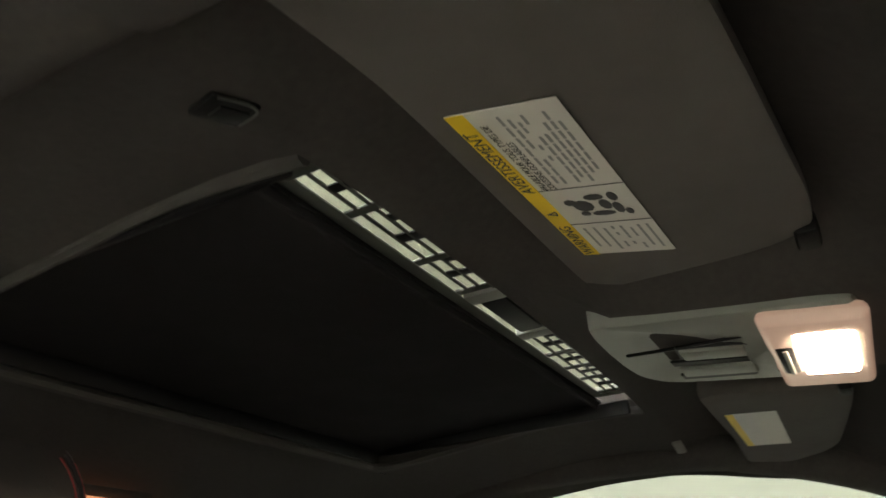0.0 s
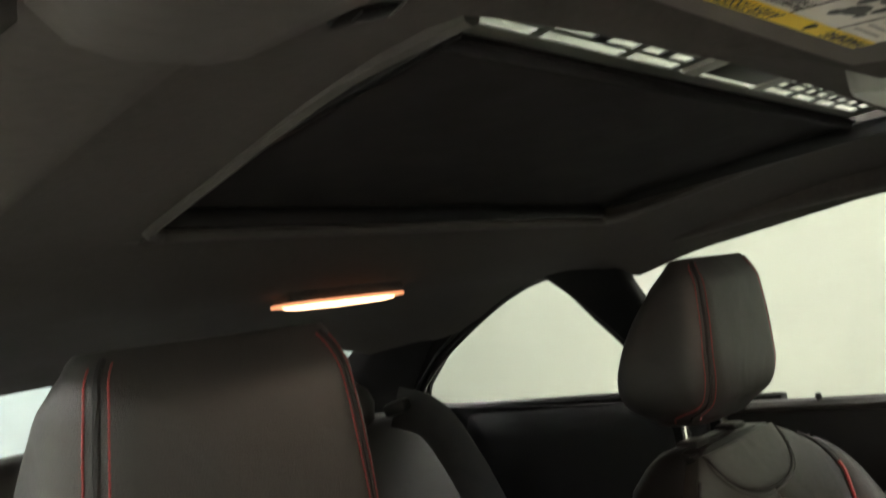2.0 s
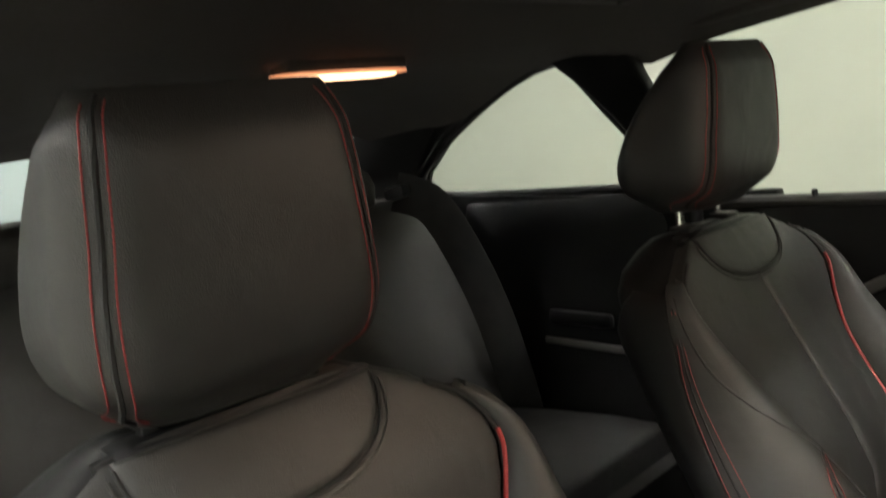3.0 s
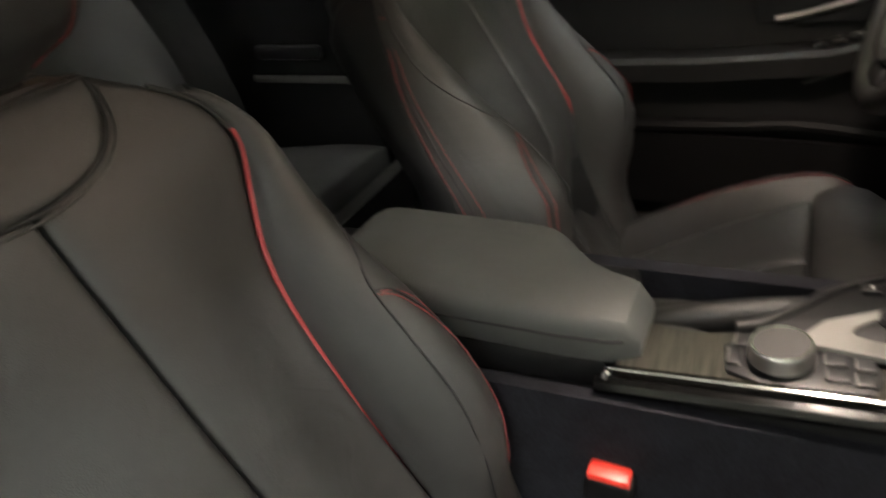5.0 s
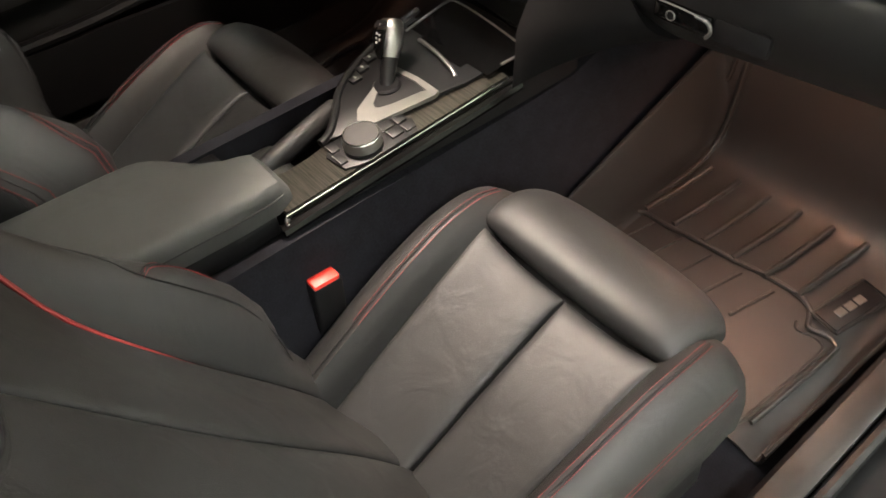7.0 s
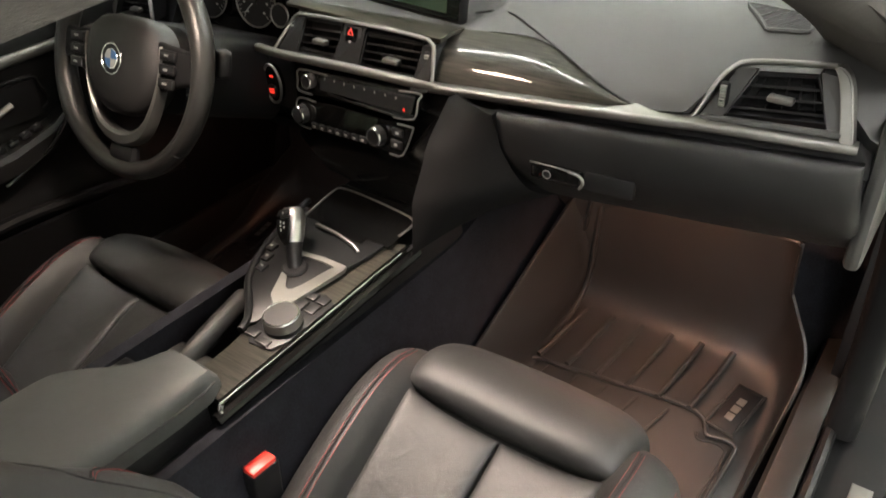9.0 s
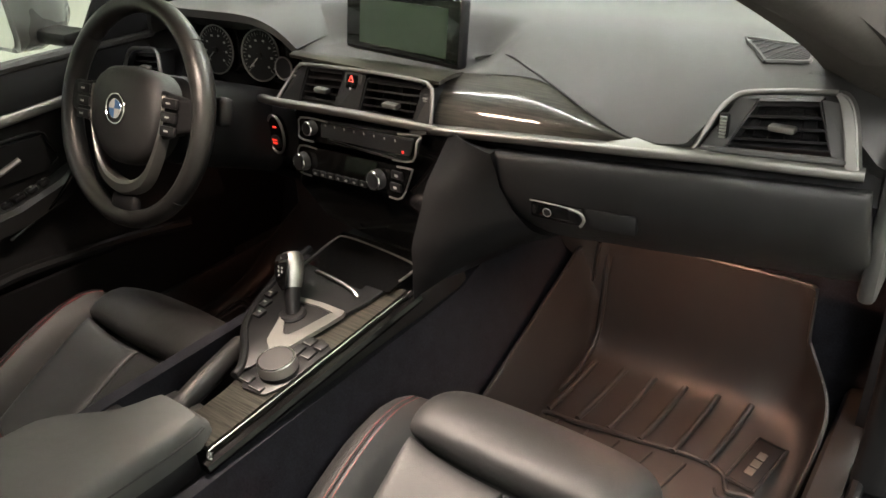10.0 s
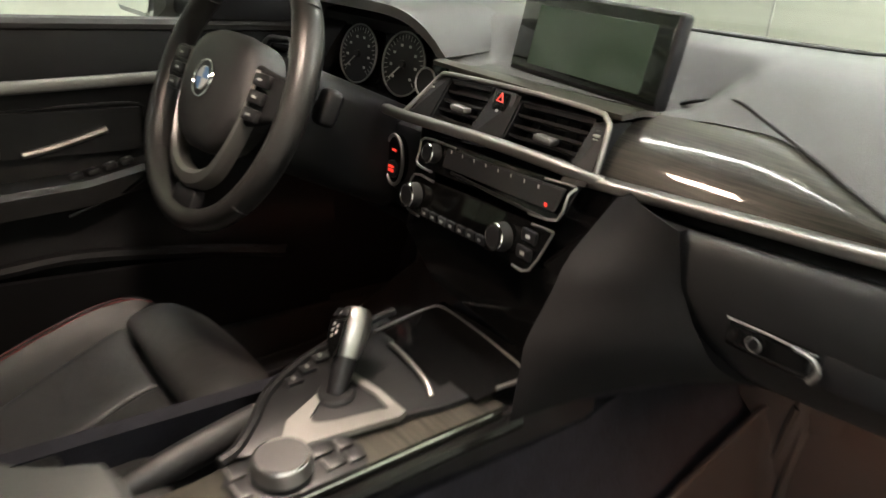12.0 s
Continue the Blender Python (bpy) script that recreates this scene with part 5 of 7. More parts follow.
    bmesh.ops.solidify(bm, geom=list(bm.faces), thickness=0.001)
    part("shifter_frame", bm, METAL, c, "satin metal frame round the shifter")
    # cubby below the radio
    part("cubby_back", box((0.02, 0.62, 0.72), (0.22, 0.01, 0.14), 0.003), DARK, c)
    return c


def shifter():
    s = thing("gear_selector", (0.02, 0.36, 0.65), "black and satin metal gear selector lever", "gear lever")
    base, top = con(0.020, 0.352, 0.008), V(-0.012, 0.394, 0.728)
    part("collar", disc(con(0.020, 0.352, 0.006), 0.021, 0.007, (0, -0.07, 1), 20, 0.003), DARK, s)
    d = (top - base).normalized()
    side = V(1, -0.12, 0.1)
    side = (side - d * side.dot(d)).normalized()
    rear = side.cross(d)
    turn = Matrix((side, -rear, d)).transposed()

    def column(rows):
        bm = bmesh.new()
        loft(bm, [[base.lerp(top, t) + side * a - rear * b for a, b in rrect(w, h, min(w, h) * 0.45, 5)] for t, w, h in rows])
        return bm
    part("neck", column(((0.0, 0.020, 0.020), (0.2, 0.020, 0.021), (0.35, 0.022, 0.024), (0.45, 0.026, 0.026))), DARK, s, "matt black neck")
    head = part("head", column(((0.30, 0.019, 0.020), (0.40, 0.023, 0.024), (0.56, 0.031, 0.031), (0.74, 0.037, 0.034), (0.90, 0.038, 0.033), (1.0, 0.035, 0.029), (1.05, 0.026, 0.019))), SILVER, s, "satin metal grip head")
    half = lambda t: lerp((0.42, 0.56, 0.74, 0.90, 0.99), (0.0135, 0.0165, 0.018, 0.017, 0.0145), t)

    def face(rows, name, material, out):
        pts = [base.lerp(top, t) + side * w + rear * half(t) for t, w in rows] + [base.lerp(top, t) - side * w + rear * half(t) for t, w in rows[::-1]]
        part(name, plate(pts, out, 0.0004, rear), material, head)
    face(((0.40, 0.003), (0.46, 0.008), (0.58, 0.0125), (0.74, 0.0148), (0.86, 0.0150)), "gloss_face", GLOSS, 0.0024)
    face(((0.90, 0.0145), (0.96, 0.0138), (1.01, 0.011)), "park_button", DARK, 0.0022)
    for t, o in ((0.66, -0.004), (0.73, -0.004), (0.80, -0.004), (0.70, 0.004), (0.77, 0.004), (0.94, 0.0)):
        part("gear_mark", box(base.lerp(top, t) + side * o + rear * (half(t) + 0.0026), (0.0032, 0.0008, 0.0036), 0.0003, 1, turn), MARK, head)


def rotary():
    k = thing("rotary_controller", (0.096, 0.258, 0.64), "round satin metal rotary controller with keys round it", "controller")
    c = con(0.094, 0.256, 0.002)
    up = V(0, -0.07, 1).normalized()
    part("plate", plate([con(x, y, 0.0022) for x, y in ((0.056, 0.222), (0.075, 0.207), (0.112, 0.212), (0.124, 0.24), (0.126, 0.325), (0.10, 0.335), (0.072, 0.325), (0.056, 0.28))], 0.003, 0.001, (0, 0, 1)), DARK, k)
    part("foot", disc(c + up * 0.003, 0.027, 0.006, up, 32, 0.001), DARK, k)
    part("knurled_ring", disc(c + up * 0.009, 0.0275, 0.015, up, 48, 0.0015, 0.0262), SILVER, k, "knurled satin metal ring")
    part("touch_pad", disc(c + up * 0.0235, 0.0235, 0.0012, up, 32, 0.0004), SILL, k, "grey touch surface")
    part("bright_rim", hoop(c + up * 0.0238, 0.0245, 0.0012, up, 40, 6), CHROME, k)
    for i, (x, y, w, h) in enumerate(((0.085, 0.298, 0.018, 0.020), (0.106, 0.300, 0.018, 0.020), (0.088, 0.320, 0.018, 0.016), (0.110, 0.320, 0.016, 0.016), (0.068, 0.222, 0.020, 0.014), (0.093, 0.217, 0.024, 0.012))):
        b = part("key", box(con(x, y, 0.0058), (w, h, 0.005), 0.0012, 2, TILT), DARK, k)
        part("key_edge", box(con(x, y - h / 2 + 0.0012, 0.0081), (w * 0.9, 0.0012, 0.0008), 0.0003, 1, TILT), METAL, b)


def armrest():
    a = thing("armrest", (0.03, -0.02, 0.62), "grey-black leather centre armrest with a stitched lid", "armrest")
    def outline(v):
        y = -0.235 + 0.371 * v
        r = lerp((-0.235, -0.2, 0.06, 0.115, 0.136), (0.085, 0.104, 0.114, 0.112, 0.100), y)
        l = ease((-0.235, -0.2, -0.02, 0.02, 0.045, 0.075, 0.136), (-0.05, -0.066, -0.066, -0.060, -0.02, 0.012, 0.030), y)
        return y, l, r
    bm = bmesh.new()
    loops = []
    n = 26
    for i in range(n + 1):
        v = i / n
        y, l, r = outline(v)
        e = max(0.0, 1 - ((v - 0.93) / 0.07) ** 2) ** 0.5 if v > 0.93 else (max(0.0, 1 - ((0.12 - v) / 0.12) ** 2) ** 0.5 if v < 0.12 else 1.0)
        lo, top = 0.631, 0.652 + (0.036 - 0.012 * v) * e
        m, w = (l + r) / 2, (r - l) / 2
        loops.append([V(m + w * sx, y, lo + (top - lo) * sz) for sx, sz in ((-1, 0), (1, 0), (1.02, 0.22), (1.02, 0.50), (0.99, 0.72), (0.945, 0.88), (0.86, 0.965), (0.5, 1.0), (0, 1.01), (-0.5, 1.0), (-0.86, 0.965), (-0.945, 0.88), (-0.99, 0.72), (-1.02, 0.50), (-1.02, 0.22))])
    loft(bm, loops)
    part("lid", bm, LEATHER_GREY, a)
    part("base", box((0.025, -0.06, 0.613), (0.175, 0.33, 0.036), 0.006), HARD, a)
    path = []
    for i in range(3, n):
        y, l, r = outline(i / n)
        path.append(V(r + 0.0012, y, 0.655))
    part("seam", tube(path, 0.0016, 6, 2), SEAM, a)


def buckle():
    b = thing("belt_buckle", (0.16, 0.1, 0.45), "black seat belt buckle with a red release button", "belt buckle")
    m = rot(-4, 0, 0)
    c = V(0.161, 0.118, 0.492)
    part("housing", box(c, (0.030, 0.046, 0.095), 0.006, 3, m), HARD, b)
    part("button", box(c + m @ V(0, -0.001, 0.046), (0.027, 0.040, 0.012), 0.003, 2, m), REDBTN, b, "red release button")
    part("stalk", box(c + m @ V(0, 0, -0.08), (0.022, 0.03, 0.09), 0.004, 2, m), DARK, b)
    b2 = copy_thing(b, Matrix.Translation((-0.262, -0.02, -0.01)))
    tagged(b2, "black seat belt buckle with red button between console and driver's seat")


def handbrake():
    h = thing("handbrake", (-0.02, 0.2, 0.55), "black leather handbrake lever beside the console", "handbrake")
    part("gaiter", pad(lambda u, v: V(-0.065 + 0.09 * u, 0.05 + 0.14 * v, 0.575 + 0.015 * v), 8, 8, 0.018, 0.03), LEATHER, h)
    bm = bmesh.new()
    sweep(bm, [V(-0.012, 0.10, 0.582), V(-0.014, 0.16, 0.602), V(-0.022, 0.22, 0.612), V(-0.034, 0.28, 0.616), V(-0.037, 0.292, 0.616)], ring(0.0155, 12, 0.018), n=5, scale=lambda t: 0.8 + 0.25 * math.sin(math.pi * min(1, t * 0.8)))
    part("grip", bm, LEATHER, h)
    part("release_button", disc((-0.037, 0.290, 0.616), 0.010, 0.010, (-0.2, 1, 0.05), 16, 0.002), HARD, h)


console()
handbrake()
shifter()
rotary()
armrest()
buckle()


# ---- radio, climate, starter button ----
def radio():
    r = thing("radio_panel", (0.01, 0.53, 0.85), "gloss black radio and climate panel with satin rings and keys", "radio")
    def slab(pts, o0, o1):
        bm = bmesh.new()
        loft(bm, [[stack(x, z, o) for x, z in pts] for o in (o0, o1)])
        bmesh.ops.bevel(bm, geom=list(bm.edges), offset=0.0012, segments=2, affect="EDGES")
        return bm
    part("backing", slab([(-0.150, 0.885), (0.181, 0.893), (0.162, 0.82), (0.140, 0.74), (0.11, 0.675), (-0.11, 0.69), (-0.140, 0.76)], -0.03, -0.002), GLOSS, r)
    upper = part("radio_face", slab([(-0.128, 0.878), (0.133, 0.888), (0.132, 0.857), (-0.125, 0.843)], -0.002, 0.004), GLOSS, r)
    lower = part("climate_face", slab([(-0.126, 0.834), (0.131, 0.846), (0.114, 0.801), (-0.122, 0.790)], -0.002, 0.004), GLOSS, r)
    part("face_rim", tube([stack(x, z, 0.005) for x, z in ((-0.060, 0.880), (-0.126, 0.877), (-0.128, 0.860), (-0.124, 0.846), (-0.09, 0.845))], 0.0015, 6, 3), METAL, upper)
    part("face_rim", tube([stack(x, z, 0.005) for x, z in ((0.09, 0.8865), (0.129, 0.888), (0.133, 0.883), (0.130, 0.858), (0.09, 0.852))], 0.0015, 6, 3), METAL, upper)
    part("face_rim", tube([stack(x, z, 0.005) for x, z in ((-0.08, 0.836), (-0.122, 0.834), (-0.126, 0.81), (-0.120, 0.793), (-0.09, 0.791))], 0.0015, 6, 3), METAL, lower)
    part("face_rim", tube([stack(x, z, 0.005) for x, z in ((0.10, 0.8445), (0.126, 0.846), (0.131, 0.842), (0.116, 0.803), (0.09, 0.799))], 0.0015, 6, 3), METAL, lower)
    for x, z, rr, par in ((-0.094, 0.866, 0.012, upper), (-0.108, 0.812, 0.0155, lower), (0.066, 0.820, 0.0155, lower)):
        n = V(-0.08, -1, 0.12).normalized()
        p = stack(x, z, 0.004)
        part("knob", disc(p, rr, 0.014, n, 28, 0.002, rr * 0.92), SILL, par, "dark knob with a bright ring")
        part("knob_ring", hoop(p + n * 0.0132, rr * 0.86, 0.0016, n, 32, 6), CHROME, par)
        part("knob_face", disc(p + n * 0.0135, rr * 0.72, 0.0015, n, 24, 0.0005), DARK, par)
    # chrome-fronted key row with station keys, slot, readout
    part("key_bar", slab([(-0.072, 0.8775), (0.126, 0.886), (0.124, 0.864), (-0.070, 0.857)], 0.004, 0.009), HARD, upper)
    for i in range(8):
        x = -0.060 + 0.022 * i
        part("key_mark", box(stack(x, 0.876 + 0.0006 * i + 0.0005, 0.0094), (0.002, 0.0006, 0.004), 0.0002), MARK, upper)
    part("disc_slot", box(stack(0.03, 0.854, 0.005), (0.17, 0.002, 0.004), 0.0008, 1, FACE), DARK, upper)
    part("eject_mark", box(stack(0.112, 0.868, 0.0095), (0.004, 0.0008, 0.004), 0.0003), REDLIT, upper)
    part("readout", slab([(-0.010, 0.838), (0.060, 0.842), (0.055, 0.822), (-0.012, 0.818)], 0.004, 0.0052), SCREEN, lower)
    for i in range(7):
        x = -0.078 + 0.0185 * i
        b = part("climate_key", box(stack(x, 0.799 + 0.0010 * i, 0.005), (0.016, 0.005, 0.010), 0.0015, 2, FACE), DARK, lower)
        part("key_mark", box(stack(x, 0.799 + 0.0010 * i, 0.0079), (0.005, 0.0006, 0.003), 0.0002), MARK, b)
    for z in (0.833, 0.816):
        b = part("climate_key", box(stack(0.103, z, 0.005), (0.022, 0.005, 0.013), 0.0015, 2, FACE), DARK, lower)
        part("key_mark", box(stack(0.103, z, 0.0079), (0.006, 0.0006, 0.004), 0.0002), MARK, b)


def starter():
    s = thing("starter_button", (-0.24, 0.6, 0.8), "oval starter button panel with red-lit marks and a satin rim", "button")
    c = V(-0.246, 0.598, 0.815)
    oval = [(0.020 * math.cos(2 * math.pi * i / 28), 0.034 * math.sin(2 * math.pi * i / 28)) for i in range(28)]
    bm = bmesh.new()
    loft(bm, [[c + V(a, o, b) for a, b in oval] for o in (0.02, -0.004)])
    part("surround", bm, GLOSS, s)
    bm = bmesh.new()
    sweep(bm, [c + V(a * 1.04, -0.004, b * 1.04) for a, b in oval + oval[:1]], ring(0.0026, 6), (0, 1, 0), 1, None, False)
    part("rim", bm, METAL, s, "satin oval rim")
    part("button", disc(c + V(0, -0.004, -0.013), 0.0125, 0.004, (0, -1, 0), 24, 0.001), DARK, s)
    part("button_text", merged(box(c + V(0, -0.0085, -0.009), (0.013, 0.001, 0.003), 0.0004), box(c + V(0, -0.0085, -0.0145), (0.012, 0.001, 0.004), 0.0004)), REDLIT, s)
    part("key_mark", box(c + V(0, -0.0045, 0.014), (0.010, 0.001, 0.0035), 0.0006), REDLIT, s)
    part("bezel", box(c + V(0.01, 0.022, 0), (0.075, 0.03, 0.10), 0.008), HARD, s)


radio()
starter()


# ---- steering wheel and column ----
WHEEL = Matrix.Translation((-0.335, 0.388, 0.905)) @ (rot(0, 0, 2.5) @ rot(-22, 0, 0)).to_4x4()   # local x right, z up, -y to the driver


def wheel():
    w = thing("steering_wheel", (-0.335, 0.39, 0.9), "black leather three-spoke steering wheel with multifunction keys and emblem", "steering wheel")
    P = lambda x, z, y=0.0: WHEEL @ V(x, y, z)
    R, tr = 0.172, 0.0165
    bm = bmesh.new()
    rows = []
    n, m = 64, 12
    for i in range(n):
        t = 2 * math.pi * i / n
        k = tr * (1 + 0.10 * max(0, math.cos(2 * (t - radians(30)))) ** 6)
        rows.append([bm.verts.new(P((R + k * 0.92 * math.cos(q)) * math.cos(t), (R + k * 0.92 * math.cos(q)) * math.sin(t), 1.12 * k * math.sin(q))) for q in [2 * math.pi * j / m for j in range(m)]])
    for i in range(n):
        for j in range(m):
            bm.faces.new((rows[i][j], rows[(i + 1) % n][j], rows[(i + 1) % n][(j + 1) % m], rows[i][(j + 1) % m]))
    part("rim", bm, mat("wheel_leather", (0.012, 0.0118, 0.0115), 0.33, var=0.2, scale=30, bump=0.2, bscale=1100, kind="cell"), w, "worn smooth black leather rim")
    for t in (42, 138, 222, 318):
        a = radians(t)
        d = V(math.cos(a), 0, math.sin(a))
        part("rim_seam", hoop(P(R * d.x, R * d.z), tr * 0.99, 0.0009, WHEEL.to_3x3() @ V(-d.z, 0, d.x), 20, 5), SEAM, w)
    # airbag cover
    bm = bmesh.new()
    out = []
    for i in range(40):
        t = 2 * math.pi * i / 40
        x, z = math.cos(t), math.sin(t)
        r = 0.083 * (1 - 0.10 * max(0, -z) ** 2) * (1 / max(abs(x) ** 3 + abs(z) ** 3, 0.01)) ** (1 / 3)
        out.append((r * x * (1.06 if z > 0 else 1.06 - 0.42 * z * z), r * z * (0.88 if z > 0 else 1.12)))
    loft(bm, [[P(x * k, z * k, y) for x, z in out] for k, y in ((0.96, 0.03), (1.0, 0.0), (0.985, -0.012), (0.90, -0.022), (0.70, -0.028), (0.35, -0.031), (0.05, -0.032))])
    part("airbag_cover", bm, LOWER, w)
    n3 = WHEEL.to_3x3() @ V(0, -1, 0)
    e = part("emblem", disc(P(0, 0.004, -0.030), 0.0235, 0.003, n3, 32, 0.001), DARK, w, "round emblem with blue and white quarters")
    part("emblem_ring", hoop(P(0, 0.004, -0.033), 0.0235, 0.0012, n3, 36, 6), CHROME, e)
    part("emblem_ring", hoop(P(0, 0.004, -0.033), 0.0150, 0.0008, n3, 36, 6), CHROME, e)
    for q in range(4):
        pts = [P(0, 0.004, -0.0332)] + [P(0.0145 * math.cos(radians(90 * q + 15 * k)), 0.004 + 0.0145 * math.sin(radians(90 * q + 15 * k)), -0.0332) for k in range(7)]
        part("emblem_quarter", plate(pts, 0.0012, 0, n3), BLUE if q % 2 == 0 else MARK, e)
    # side spokes with keys
    for k in (-1, 1):
        bm = bmesh.new()
        loft(bm, [[P(k * x, zc + b, y0 + a) for a, b in rrect(0.018, h, 0.008, 3)] for x, zc, h, y0 in ((0.06, 0.004, 0.085, -0.002), (0.10, 0.006, 0.070, -0.004), (0.135, 0.010, 0.055, -0.002), (0.162, 0.014, 0.052, 0.0))])
        part("spoke", bm, HARD, w)
        for i in range(3):
            b = part("key", box(P(k * 0.112, 0.026 - 0.021 * i, -0.016), (0.034, 0.008, 0.016), 0.003, 2, WHEEL.to_3x3()), DARK, w)
            part("key_mark", box(P(k * 0.112, 0.026 - 0.021 * i, -0.0205), (0.010, 0.0008, 0.003), 0.0003, 1, WHEEL.to_3x3()), MARK, b)
    # bright V trim round the lower half of the cover, broad at its foot
    bm = bmesh.new()
    vee = [(-0.090, 0.036), (-0.092, 0.010), (-0.086, -0.025), (-0.070, -0.066), (-0.044, -0.098), (0.0, -0.110), (0.044, -0.098), (0.070, -0.066), (0.086, -0.025), (0.092, 0.010), (0.090, 0.036)]
    wide = lambda t: 0.16 + 0.84 * math.exp(-((t - 0.5) / 0.20) ** 2)
    path = smooth([V(x, 0, z) for x, z in vee], 5)
    loops = []
    for i, q in enumerate(path):
        t = i / (len(path) - 1)
        dirn = (path[min(i + 1, len(path) - 1)] - path[max(i - 1, 0)]).normalized()
        out_ = V(dirn.z, 0, -dirn.x)
        h = 0.024 * wide(t)
        loops.append([WHEEL @ (q + out_ * a + V(0, b, 0)) for a, b in ((0, 0.004), (0, -0.013), (0.25 * h, -0.017), (0.8 * h, -0.015), (h, -0.008), (h, 0.004))])
    loft(bm, loops)
    part("metal_trim", bm, METAL, w, "satin metal V trim of the lower spoke")
    part("lower_bridge", box(P(0, -0.146, 0.0), (0.06, 0.02, 0.03), 0.008, 2, WHEEL.to_3x3()), HARD, w)
    # column shroud and stalk
    c = thing("steering_column", (-0.335, 0.5, 0.85), "black steering column shroud with a control stalk", "steering column")
    bm = bmesh.new()
    loft(bm, [[WHEEL @ V(a, y, b - 0.004) for a, b in rrect(wd, h, 0.03, 4)] for y, wd, h in ((0.03, 0.10, 0.10), (0.05, 0.155, 0.14), (0.12, 0.165, 0.145), (0.26, 0.17, 0.15))])
    part("shroud", bm, HARD, c)
    for k in (-1, 1):
        bm = bmesh.new()
        sweep(bm, [WHEEL @ V(k * 0.06, 0.075, 0.012), WHEEL @ V(k * 0.11, 0.065, 0.022), WHEEL @ V(k * 0.142, 0.058, 0.026)], ring(0.010, 10, 0.007), (0, 0, 1), 4)
        st = part("stalk", bm, HARD, c)
        part("stalk_knob", box(WHEEL @ V(k * 0.146, 0.057, 0.024), (0.026, 0.026, 0.046), 0.009, 3, WHEEL.to_3x3()), HARD, st)
    part("stalk_marks", box(WHEEL @ V(0.10, 0.045, -0.035), (0.03, 0.001, 0.003), 0.0004, 1, WHEEL.to_3x3()), MARK, c)
    part("knee_cover", sheet(lambda u, v: V(-0.60 + 0.34 * u, 0.60 - 0.02 * math.sin(math.pi * u) + 0.10 * (1 - v), 0.68 + 0.17 * v), 8, 8, 0.02), HARD, c)


wheel()


# ---- passenger's floor mat ----
def mat_z(x, y):
    return ease((0.45, 0.60, 0.80, 0.89, 0.94), (0.272, 0.276, 0.288, 0.303, 0.322), y)


